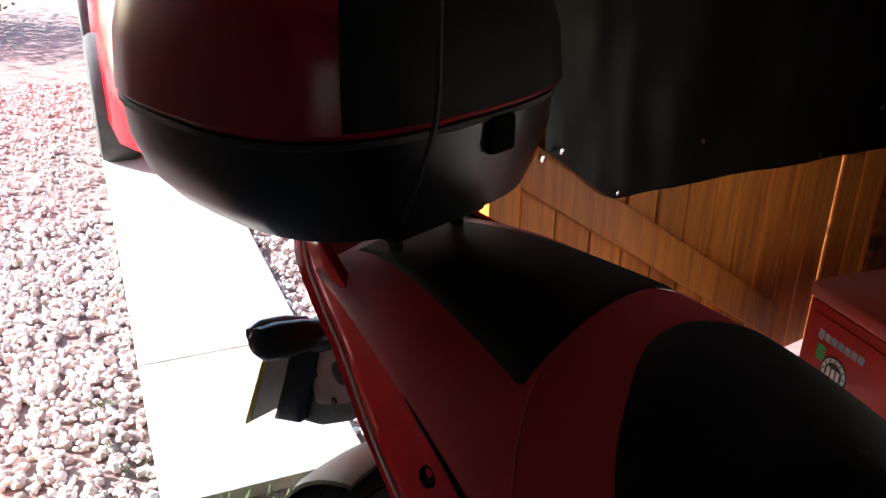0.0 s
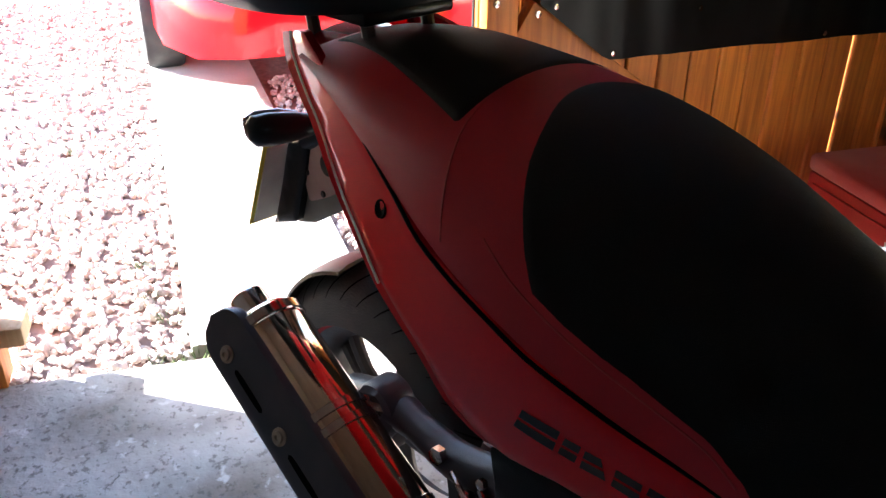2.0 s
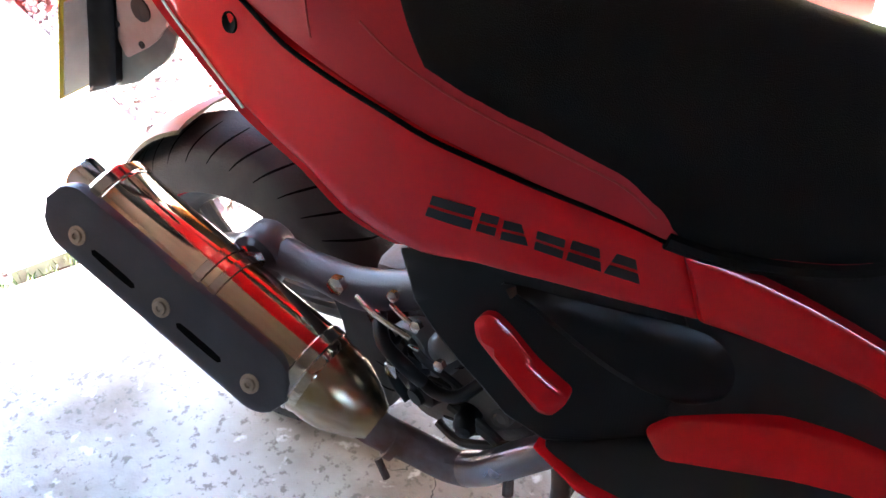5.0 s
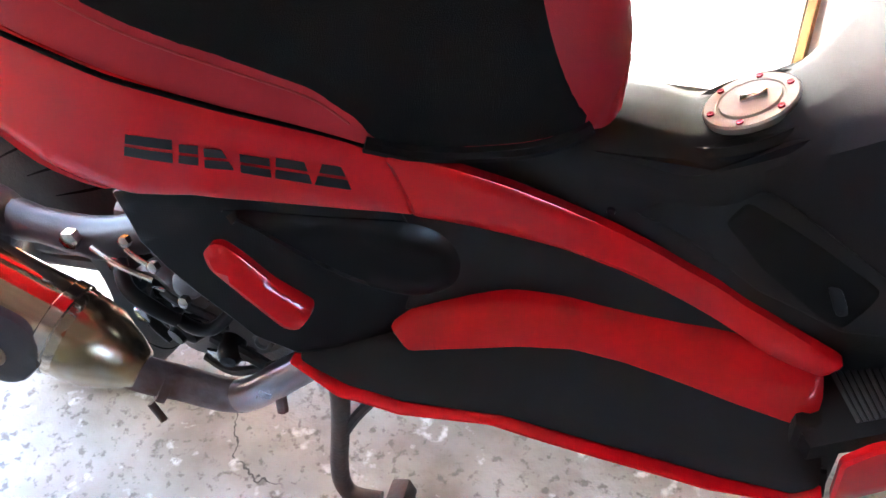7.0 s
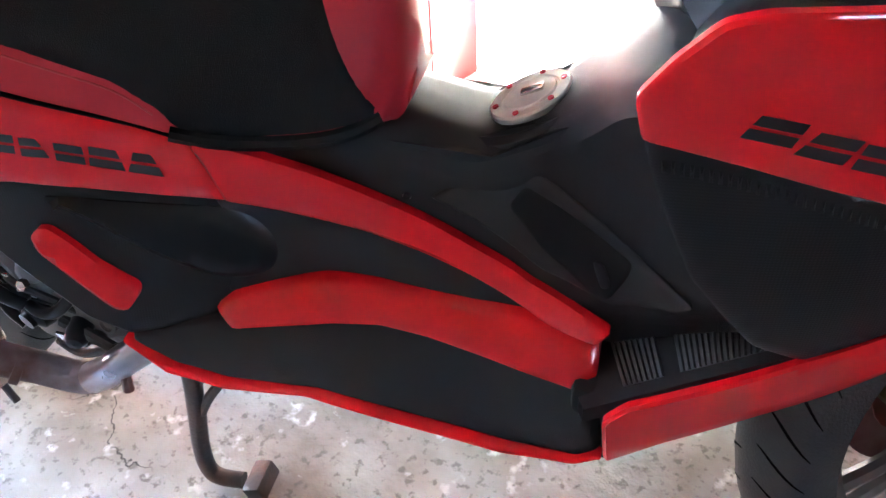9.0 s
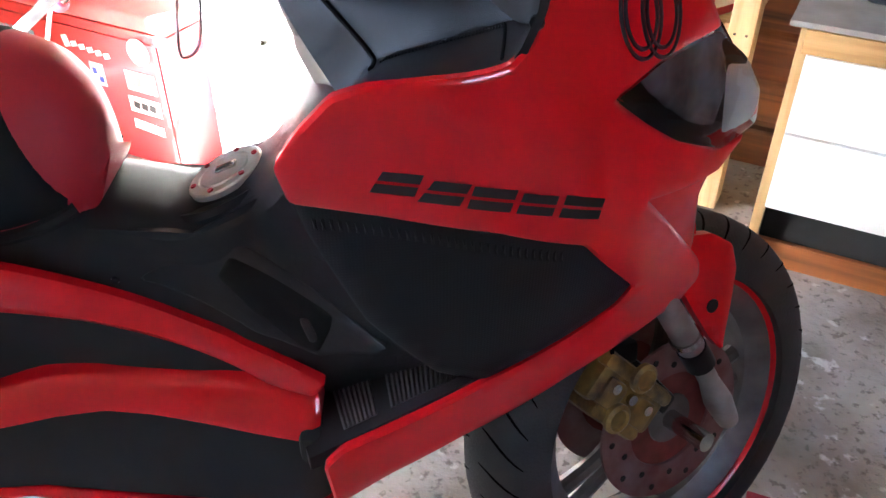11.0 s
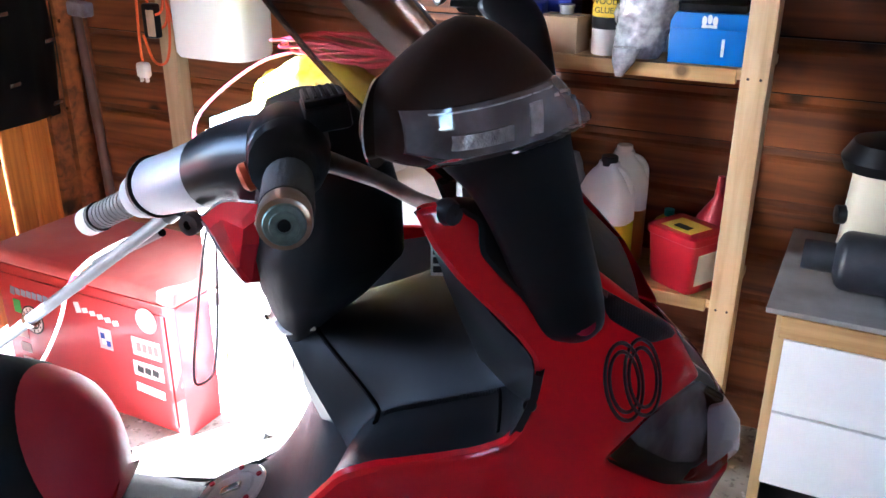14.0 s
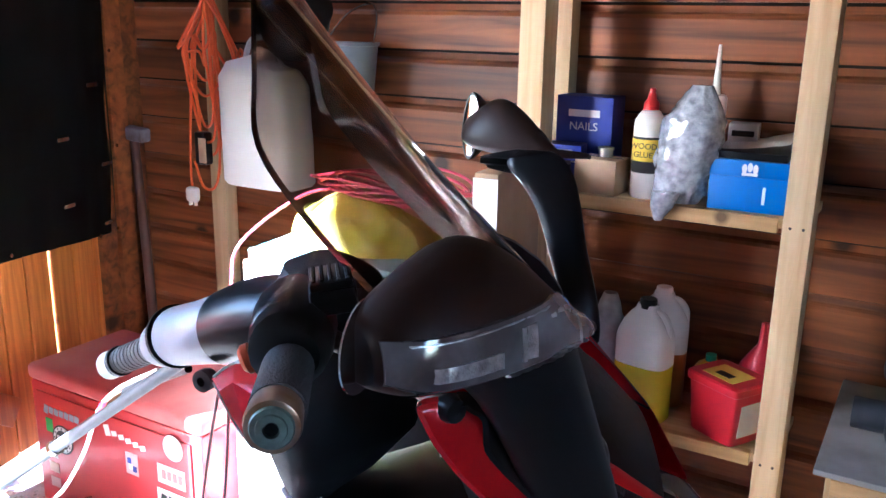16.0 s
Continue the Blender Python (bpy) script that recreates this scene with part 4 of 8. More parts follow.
OUT = Vector((0, -1, 0)) - AX * Vector((0, -1, 0)).dot(AX)
OUT.normalize()
UPW = OUT.cross(AX)
UPW = UPW if UPW.z > 0 else -UPW
PLATE_UP = math.cos(radians(25)) * UPW - math.sin(radians(25)) * OUT
PLATE_OUT = math.cos(radians(25)) * OUT + math.sin(radians(25)) * UPW


def on_plate(s, across, out):
    """A point of the heat shield: s along the can, metres across the plate, metres proud of it."""
    return ex_a + AX * s + 0.059 * OUT - 0.012 * UPW + across * PLATE_UP + out * PLATE_OUT


shield_rows = []
for i in range(49):
    s = -0.03 + 0.385 * i / 48
    d = max(0.0, abs(s - 0.1625) - 0.15) / 0.0425
    w = math.sqrt(max(0.0, 1 - d * d)) * 0.045 + 0.0004
    shield_rows.append([on_plate(s, 0.014 + w * t, o) for t, o in ((-1, -0.01), (-1.02, 0.0), (-0.96, 0.006), (-0.85, 0.0095), (-0.6, 0.0105), (-0.2, 0.0105), (0.3, 0.011), (0.7, 0.012), (0.9, 0.011), (0.98, 0.007), (1.02, 0.001), (1.0, -0.004))])
shield = part("heat_shield", rings(shield_rows), GREY_CAST, exhaust, "dark grey moulded heat shield")
BOLT_BRONZE = material("dull_bronze_bolt", (0.42, 0.34, 0.26), 0.35, metal=0.9, vary=0.3, scale=60)
for s in (0.029, 0.167, 0.308):
    part("shield_bolt", lathe([(0.0, 0), (0.0125, 0), (0.0125, 0.003), (0.009, 0.004), (0.008, 0.007), (0.004, 0.007), (0.0035, 0.004), (0, 0.004)], 18, axis_to(on_plate(s, 0.003, 0.009), on_plate(s, 0.003, 0.1))), BOLT_BRONZE, shield)
# near-black inlays on the shield, the shade of its slots as colour
for s in (0.09, 0.229):
    part("shield_slot", rings([[on_plate(s + dx * 0.036, dy * 0.005 * k, 0.0106 + 0.0006 * k) for dx, dy in ((-1, 0), (-0.9, 0.8), (-0.5, 1), (0.5, 1), (0.9, 0.8), (1, 0), (0.9, -0.8), (0.5, -1), (-0.5, -1), (-0.9, -0.8))] for k in (1.0, 0.9)]), GAP_AND_PART_BLACK, shield)

# swing arm, engine and rear mudguard
arm = part("swing_arm", tube([(0.03, -0.112, 0.41), (0.13, -0.122, 0.447), (0.2, -0.13, 0.452), (0.29, -0.135, 0.452), (0.4, -0.13, 0.49)], [0.026, 0.029, 0.022, 0.027, 0.022], 14), GREY_CAST, scooter, "grey cast swing arm")
part("arm_eye", lathe([(0.014, -0.022), (0.036, -0.022), (0.039, -0.018), (0.039, 0.018), (0.036, 0.022), (0.014, 0.022)], 22, axis_to((0.128, -0.128, 0.452), (0.128, -0.2, 0.452))), GREY_CAST, arm)
part("arm_lower", tube([(0.0, -0.1, 0.28), (0.06, -0.11, 0.34), (0.13, -0.12, 0.43)], [0.03, 0.024, 0.022], 12), GREY_CAST, arm)
part("exhaust_bracket", tube([(0.135, -0.14, 0.455), (0.12, -0.165, 0.47), (0.1, -0.19, 0.485)], [0.014, 0.011, 0.009], 8), STEEL, exhaust)
part("arm_bolt", lathe([(0, 0), (0.012, 0), (0.012, 0.012), (0.007, 0.014), (0, 0.014)], 6, axis_to((0.265, -0.155, 0.468), (0.268, -0.2, 0.475))), STEEL, arm)
engine = part("engine_block", join(box((0.24, 0.16, 0.16), (0.42, -0.02, 0.34), 0.03, 3), box((0.16, 0.19, 0.1), (0.36, -0.02, 0.43), 0.02, 2), box((0.12, 0.12, 0.1), (0.5, -0.06, 0.42), 0.02, 2), box((0.2, 0.2, 0.2), (0.44, -0.03, 0.4), 0.03, 3), box((0.14, 0.16, 0.12), (0.5, -0.06, 0.32), 0.03, 3)), DARK_METAL, scooter, "dirty dark metal engine")
for (c, e, r), mt in (((( 0.375, -0.1, 0.405), (0.35, -0.19, 0.4), 0.03), DARK_METAL), (((0.4, -0.1, 0.36), (0.375, -0.185, 0.35), 0.026), BLACK_SATIN), (((0.45, -0.09, 0.33), (0.44, -0.16, 0.32), 0.022), DARK_METAL)):
    part("engine_cover", lathe([(0, 0), (r, 0), (r, 0.06), (r * 0.85, 0.075), (r * 0.5, 0.08), (r * 0.45, 0.086), (0, 0.086)], 22, axis_to(c, e)), mt, engine)
for pts, r, mt in (([(0.3, -0.17, 0.47), (0.34, -0.185, 0.465), (0.38, -0.185, 0.45)], 0.004, STEEL), ([(0.3, -0.14, 0.44), (0.34, -0.17, 0.43), (0.37, -0.17, 0.395), (0.42, -0.16, 0.37)], 0.006, BLACK_SATIN),
                   ([(0.36, -0.17, 0.44), (0.4, -0.19, 0.43), (0.43, -0.18, 0.4), (0.44, -0.16, 0.36)], 0.005, RUBBER), ([(0.42, -0.17, 0.35), (0.47, -0.18, 0.34), (0.5, -0.17, 0.3)], 0.008, RUBBER), ([(0.4, -0.17, 0.31), (0.44, -0.18, 0.305), (0.5, -0.18, 0.33)], 0.006, DARK_METAL)):
    part("hose", tube(pts, r, 8), mt, engine)
for p in ((0.385, -0.187, 0.432), (0.36, -0.2, 0.405), (0.425, -0.185, 0.335), (0.33, -0.18, 0.46)):
    part("hose_clip", box((0.016, 0.005, 0.02), p, 0.002), STEEL, engine)
for c, e, r in (((0.37, -0.15, 0.415), (0.39, -0.2, 0.4), 0.021), ((0.335, -0.14, 0.435), (0.345, -0.19, 0.43), 0.018), ((0.44, -0.15, 0.345), (0.45, -0.2, 0.34), 0.016)):
    part("breather", lathe([(0, 0), (r * 0.8, 0), (r, 0.008), (r, 0.03), (r * 0.92, 0.04), (r * 0.6, 0.047), (0, 0.049)], 20, axis_to(c, e)), BLACK_SATIN, engine)
for pts, r in (([(0.33, -0.17, 0.455), (0.35, -0.195, 0.44), (0.38, -0.2, 0.42), (0.395, -0.19, 0.395)], 0.009), ([(0.36, -0.16, 0.38), (0.4, -0.18, 0.375), (0.44, -0.19, 0.39), (0.47, -0.18, 0.42)], 0.008), ([(0.34, -0.13, 0.4), (0.33, -0.16, 0.36), (0.36, -0.17, 0.33)], 0.007)):
    part("hose", tube(pts, r, 10), BLACK_SATIN, engine)
part("pipe_clamp", lathe([(0.0215, 0), (0.025, 0.001), (0.025, 0.012), (0.0215, 0.013)], 20, axis_to((0.352, -0.208, 0.294), (0.372, -0.201, 0.28))), RUST, exhaust)
part("clamp_bolt", tube([(0.352, -0.235, 0.285), (0.366, -0.24, 0.262)], 0.005, 8, 1), DARK_METAL, exhaust)
CAN_GREY = material("grey_canister", (0.14, 0.14, 0.145), 0.45, tint=(0.09, 0.09, 0.09), scale=30)
CASING = material("dusty_casing", (0.1, 0.092, 0.085), 0.65, metal=0.2, tint=(0.16, 0.145, 0.13), scale=18, bump=0.25, bump_scale=120)
part("crankcase", rings([[Vector((cx + rx * math.copysign(abs(math.cos(a)) ** 0.8, math.cos(a)), y, cz + rz * math.copysign(abs(math.sin(a)) ** 0.8, math.sin(a)) + 0.4 * rx * math.cos(a))) for a in (2 * math.pi * k / 32 for k in range(32))] for y, cx, rx, cz, rz in ((-0.05, 0.44, 0.1, 0.365, 0.075), (-0.13, 0.44, 0.098, 0.365, 0.073), (-0.15, 0.44, 0.09, 0.365, 0.066), (-0.156, 0.44, 0.07, 0.365, 0.05), (-0.163, 0.445, 0.045, 0.368, 0.032), (-0.166, 0.445, 0.03, 0.368, 0.02))]), CASING, engine, "dusty grey engine casing")
part("casing_boss", lathe([(0, 0), (0.013, 0), (0.013, 0.014), (0.009, 0.016), (0.007, 0.012), (0, 0.012)], 16, axis_to((0.485, -0.155, 0.352), (0.48, -0.2, 0.36))), CASING, engine)
part("canister_ring", along([((0.378, -0.15, 0.425), 0.026), ((0.377, -0.16, 0.426), 0.031), ((0.374, -0.178, 0.428), 0.032), ((0.373, -0.184, 0.429), 0.028), ((0.3735, -0.183, 0.429), 0.02), ((0.376, -0.165, 0.427), 0.018)], 24), CAN_GREY, engine)
for c, e, r in (((0.41, -0.12, 0.405), (0.392, -0.19, 0.42), 0.028), ((0.425, -0.13, 0.44), (0.415, -0.19, 0.445), 0.02)):
    part("canister", lathe([(0, 0), (r * 0.9, 0), (r, 0.006), (r, 0.04), (r * 0.9, 0.052), (r * 0.55, 0.06), (0, 0.062)], 24, axis_to(c, e)), CAN_GREY, engine)
part("hose_band", lathe([(0.0255, 0), (0.0275, 0.001), (0.0275, 0.007), (0.0255, 0.008)], 24, axis_to((0.421, -0.155, 0.433), (0.41, -0.2, 0.44))), STEEL, engine)
part("cable_stay", tube([(0.355, -0.18, 0.486), (0.375, -0.188, 0.482), (0.392, -0.19, 0.476)], 0.0032, 8), STEEL, engine)
for p in ((0.397, -0.192, 0.482), (0.432, -0.205, 0.45), (0.36, -0.178, 0.5)):
    part("bright_bolt", lathe([(0, 0), (0.007, 0), (0.007, 0.008), (0.004, 0.01), (0, 0.01)], 6, axis_to(p, (p[0], p[1] - 0.1, p[2] + 0.03))), STEEL, engine)
hugger = []
for i in range(25):
    a = radians(106 + 50 * i / 24)
    hugger.append([Vector((0.025 + 0.285 * math.cos(a) * k, y, 0.292 + 0.285 * math.sin(a) * k)) for y, k in ((-0.072, 0.955), (-0.07, 0.975), (-0.05, 0.995), (-0.02, 1.003), (0.02, 1.003), (0.05, 0.995), (0.07, 0.975), (0.072, 0.955), (0.064, 0.968), (0.0, 0.996), (-0.064, 0.968))])
part("rear_mudguard", rings(hugger), material("smoked_mudguard", (0.11, 0.095, 0.05), 0.4, spec=0.2, tint=(0.05, 0.042, 0.034), scale=9), scooter, "smoked plastic rear mudguard")

# centre stand
STAND_LEG = [(0.535, -0.11, 0.29), (0.55, -0.135, 0.235), (0.542, -0.14, 0.16), (0.531, -0.142, 0.09), (0.53, -0.145, 0.04), (0.545, -0.147, 0.018), (0.585, -0.145, 0.016)]
stand = part("centre_stand", join(tube(STAND_LEG, 0.013, 10), tube([(x, -y, z) for x, y, z in STAND_LEG], 0.013, 10), tube([(0.55, -0.13, 0.22), (0.55, 0.13, 0.22)], 0.012, 8, 1), tube([(0.6, -0.13, 0.24), (0.57, -0.138, 0.2), (0.543, -0.141, 0.15)], 0.0075, 8)), DARK_METAL, scooter, "black steel centre stand")
for sd in (-1, 1):
    part("stand_foot", box((0.03, 0.055, 0.03), (0.612, sd * 0.142, 0.02), 0.004, turn=Matrix.Rotation(radians(-20), 4, "Y")), DARK_METAL, stand)
    part("stand_lug", box((0.05, 0.02, 0.05), (0.54, sd * 0.12, 0.28), 0.008), DARK_METAL, stand)

# fork, brake and front mudguard
def steered(bm, dx=0.0, dz=0.0):
    """Turns parts made round the upright front wheel with the steering."""
    bmesh.ops.transform(bm, matrix=Matrix.Translation(FRONT_HUB) @ STEER @ Matrix.Translation((dx, 0, dz)), verts=bm.verts)
    return bm


for sd in (-1, 1):
    fork = part("fork_leg", steered(tube([(0.052, sd * 0.076, -0.02), (0.03, sd * 0.076, 0.02), (0.012, sd * 0.076, 0.055), (-0.002, sd * 0.076, 0.08), (-0.03, sd * 0.076, 0.128), (-0.075, sd * 0.076, 0.2), (-0.115, sd * 0.072, 0.265)], [0.014, 0.019, 0.0135, 0.0135, 0.018, 0.0165, 0.016], 14), dx=0.028), ALLOY, scooter, "grey cast fork leg")
    disc = part("brake_disc", steered(lathe([(0.068, -0.002), (0.115, -0.002), (0.115, 0.002), (0.068, 0.002), (0.068, -0.002)], 48, Matrix.Translation((0, sd * 0.05, 0)) @ Matrix.Rotation(radians(90), 4, "X"))), material("stained_disc", (0.32, 0.22, 0.22), 0.4, metal=0.9, tint=(0.24, 0.11, 0.11), scale=25), front_wheel.parent, "drilled steel brake disc")
    part("disc_carrier", steered(lathe([(0.0, -0.003), (0.07, -0.003), (0.07, 0.001), (0.0, 0.001)], 24, Matrix.Translation((0, sd * 0.047, 0)) @ Matrix.Rotation(radians(90), 4, "X"))), material("carrier_red_brown", (0.25, 0.06, 0.05), 0.5, metal=0.4, vary=0.4, scale=30), disc)
    for k in range(20):
        a = 2 * math.pi * k / 20
        r = 0.083 if k % 2 else 0.1
        part("disc_hole", steered(lathe([(0, 0), (0.0045, 0), (0.0045, 0.0008), (0, 0.0008)], 8, Matrix.Translation((r * math.cos(a), sd * 0.0528, r * math.sin(a))) @ Matrix.Rotation(radians(90 * -sd if sd > 0 else 90), 4, "X"))), BLACK_SATIN, disc)
    cal = part("brake_caliper", steered(join(*[box(size, (-0.135 + 0.7 * dx - 0.7 * dz, sd * (0.066 + dy), 0.125 + 0.7 * dx + 0.7 * dz), 0.009, 2, Matrix.Rotation(radians(-45), 4, "Y")) for size, dx, dy, dz in (((0.06, 0.034, 0.13), 0, 0, 0), ((0.04, 0.046, 0.04), -0.008, 0, 0.032), ((0.04, 0.046, 0.04), -0.008, 0, -0.032), ((0.022, 0.024, 0.14), 0.024, 0.008, 0), ((0.02, 0.052, 0.1), -0.034, 0.0, 0.004))]), dx=0.035, dz=-0.038), GOLD, fork, "gold painted brake caliper")
    part("sleeve", steered(tube([(-0.006, sd * 0.076, 0.088), (-0.014, sd * 0.076, 0.102), (-0.024, sd * 0.076, 0.118)], 0.0195, 14), dx=0.028), BLACK_SATIN, fork, "black rubber sleeve")
    part("sleeve", steered(tube([(-0.032, sd * 0.076, 0.131), (-0.036, sd * 0.076, 0.138)], 0.021, 14, 1), dx=0.028), STEEL, fork)
    part("brake_hose", steered(tube([(-0.15, sd * 0.075, 0.165), (-0.16, sd * 0.08, 0.19), (-0.15, sd * 0.07, 0.22), (-0.14, sd * 0.06, 0.26)], 0.0028, 8), dx=0.035, dz=-0.038), GAP_AND_PART_BLACK, cal)
    part("caliper_bracket", steered(join(box((0.03, 0.02, 0.1), (-0.09, sd * 0.064, 0.115), 0.006, 2, Matrix.Rotation(radians(-40), 4, "Y")), box((0.05, 0.022, 0.03), (-0.135, sd * 0.06, 0.175), 0.006, 2)), dx=0.035, dz=-0.038), BLACK_SATIN, cal)
    for dx, dz in ((-0.028, -0.012), (0.012, 0.028)):
        part("caliper_piston", steered(lathe([(0, 0), (0.019, 0), (0.019, 0.006), (0.014, 0.009), (0.012, 0.006), (0, 0.006)], 18, Matrix.Translation((-0.135 + dx, sd * 0.09, 0.125 + dz)) @ Matrix.Rotation(radians(90 if sd < 0 else -90), 4, "X")), dx=0.035, dz=-0.038), GOLD, cal)
    for z in (-0.035, 0.0, 0.035):
        part("caliper_bolt", steered(lathe([(0, 0), (0.007, 0), (0.007, 0.006), (0, 0.006)], 8, Matrix.Translation((-0.135 - 0.7 * z, sd * 0.084, 0.125 + 0.7 * z)) @ Matrix.Rotation(radians(90 if sd < 0 else -90), 4, "X")), dx=0.035, dz=-0.038), STEEL, cal)
part("front_axle", steered(lathe([(0, -0.115), (0.013, -0.115), (0.013, 0.115), (0, 0.115)], 12, Matrix.Rotation(radians(90), 4, "X"))), STEEL, scooter)
guard = []
for i in range(25):
    a = radians(84 + 36 * i / 24)
    w = 0.075 * min(1, 0.45 + i / 7)
    guard.append([Vector((0.29 * math.cos(a) * k, y * w / 0.075, 0.29 * math.sin(a) * k)) for y, k in ((-0.078, 0.93), (-0.076, 0.985), (-0.06, 1.02), (0.0, 1.045), (0.06, 1.02), (0.076, 0.985), (0.078, 0.93), (0.07, 0.97), (0, 1.03), (-0.07, 0.97))])
mudguard = part("front_mudguard", steered(rings(guard)), RED, scooter, "red front mudguard")
for sd in (-1, 1):
    part("mudguard_arm", steered(panel([(-0.03, 0.275), (0.02, 0.268), (0.056, 0.245), (0.066, 0.211), (0.06, 0.16), (0.05, 0.101), (0.028, 0.125), (0.002, 0.165), (-0.025, 0.21)], lambda x, z: -0.086, thick=0.012, side=sd)), RED, mudguard)
    part("arm_screw", steered(lathe([(0, 0), (0.009, 0), (0.009, 0.002), (0, 0.002)], 12, Matrix.Translation((0.024, sd * 0.0865, 0.173)) @ Matrix.Rotation(radians(90 if sd < 0 else -90), 4, "X"))), BLACK_SATIN, mudguard)

# headlight
LENS = glass("smoky_headlight_lens", (0.8, 0.8, 0.84), 0.03)
both("headlight_lens", [(1.357, 0.814), (1.403, 0.831), (1.465, 0.832), (1.51, 0.79), (1.54, 0.745), (1.545, 0.705), (1.495, 0.705), (1.43, 0.747), (1.39, 0.782)], FRONT, LENS, "smoky clear headlight lens", lift=0.002, thick=0.004)
both("headlight_inner", [(1.37, 0.814), (1.403, 0.826), (1.455, 0.824), (1.48, 0.77), (1.47, 0.73), (1.43, 0.755)], FRONT, material("headlight_tinted_bowl", (0.05, 0.05, 0.055), 0.2, coat=0.8, tint=(0.32, 0.33, 0.36), scale=16), lift=-0.03, thick=0.01)
both("headlight_reflector", [(1.478, 0.79), (1.52, 0.77), (1.538, 0.735), (1.53, 0.712), (1.485, 0.72)], FRONT, WHITE, "white reflector", lift=-0.014, thick=0.006)

# steering column cover, bars, mirrors
def column(z, cx, hx, hy, n=24):
    c = Matrix.Rotation(radians(30), 3, "Z")
    return [Vector((cx, -0.005, z)) + c @ Vector((hx * math.copysign(abs(math.cos(a)) ** 0.8, math.cos(a)), hy * math.copysign(abs(math.sin(a)) ** 0.8, math.sin(a)), 0)) for a in (2 * math.pi * k / n for k in range(n))]


col = part("steering_cover", rings([column(*r) for r in ((0.8, 1.085, 0.016, 0.018), (0.85, 1.075, 0.022, 0.026), (0.868, 1.073, 0.028, 0.034), (0.9, 1.088, 0.052, 0.055), (0.94, 1.103, 0.073, 0.072), (1.0, 1.106, 0.066, 0.074), (1.05, 1.1, 0.058, 0.072), (1.085, 1.098, 0.04, 0.06), (1.095, 1.1, 0.02, 0.04))]), BLACK, scooter, "black plastic steering column cover")
bar_r = [Vector((1.085, -0.09, 1.068)), Vector((1.1, -0.18, 1.078)), Vector((1.118, -0.318, 1.085))]
bar_l = [Vector((1.04, 0.03, 1.035)), Vector((0.965, 0.085, 1.008)), Vector((0.868, 0.17, 0.937)), Vector((0.785, 0.222, 0.888))]
bars = part("handlebar", tube([bar_r[2], bar_r[1], bar_r[0], bar_l[0], bar_l[1], bar_l[2], bar_l[3]], 0.011, 12), DARK_METAL, scooter)
GRIP_PALE = material("pale_worn_grip", (0.3, 0.29, 0.27), 0.5, tint=(0.2, 0.19, 0.18), scale=20, bump=0.5, bump_scale=300)
GRIP = material("grip_rubber", (0.03, 0.028, 0.027), 0.6, tint=(0.05, 0.047, 0.045), scale=30, bump=0.6, bump_scale=500)
part("grip", lathe([(0.012, 0), (0.018, 0.002), (0.018, 0.1), (0.019, 0.118), (0.012, 0.12)], 20, axis_to(bar_r[2] + Vector((-0.002, 0.02, -0.001)), bar_r[1])), GRIP, bars)
part("grip", lathe([(0.012, 0), (0.0165, 0.002), (0.0165, 0.085), (0.018, 0.095), (0.012, 0.098)], 20, axis_to(bar_l[3], bar_l[2])), GRIP_PALE, bars, "pale worn left grip")
end_r = part("bar_end", lathe([(0.0, -0.002), (0.014, -0.002), (0.0165, -0.001), (0.0175, 0.004), (0.0165, 0.03), (0.0155, 0.034), (0.01, 0.035)], 28, axis_to(bar_r[2], bar_r[1])), material("worn_bronze", (0.3, 0.17, 0.09), 0.3, metal=0.85, tint=(0.4, 0.33, 0.28), scale=40), bars, "worn bronze bar end")
part("end_face", lathe([(0.0, -0.0035), (0.0045, -0.0035), (0.005, -0.006), (0.009, -0.006), (0.0095, -0.0045), (0.0125, -0.004), (0.0135, -0.002)], 24, axis_to(bar_r[2], bar_r[1])), material("verdigris_metal", (0.2, 0.26, 0.22), 0.5, metal=0.4, tint=(0.1, 0.12, 0.1), scale=90), end_r)
part("end_hole", lathe([(0.0, -0.0045), (0.004, -0.0045), (0.004, -0.0036), (0, -0.0036)], 16, axis_to(bar_r[2], bar_r[1])), BLACK_SATIN, end_r)
part("bar_end", lathe([(0.0, -0.03), (0.012, -0.03), (0.0185, -0.022), (0.0185, 0.0), (0.01, 0.002)], 22, axis_to(bar_l[3], bar_l[2])), WHITE, bars, "white bar end")
sw = part("switch_housing", rings([[p + r * (math.cos(a) * Vector((0.95, 0.2, 0)) + math.sin(a) * Vector((0, 0, 1))) for a in (2 * math.pi * k / 18 for k in range(18))] for p, r in ((Vector((1.108, -0.222, 1.088)), 0.02), (Vector((1.105, -0.214, 1.09)), 0.029), (Vector((1.104, -0.2, 1.091)), 0.031), (Vector((1.1035, -0.198, 1.091)), 0.0295), (Vector((1.102, -0.195, 1.091)), 0.031), (Vector((1.098, -0.165, 1.089)), 0.033), (Vector((1.092, -0.135, 1.085)), 0.033), (Vector((1.086, -0.1, 1.08)), 0.03))]), BLACK_SATIN, bars, "black switch housing")
part("starter_button", lathe([(0, 0), (0.011, 0), (0.011, 0.005), (0.008, 0.008), (0, 0.009)], 14, axis_to((1.075, -0.2, 1.078), (1.03, -0.21, 1.06))), material("orange_button", (0.6, 0.1, 0.03), 0.4), sw)
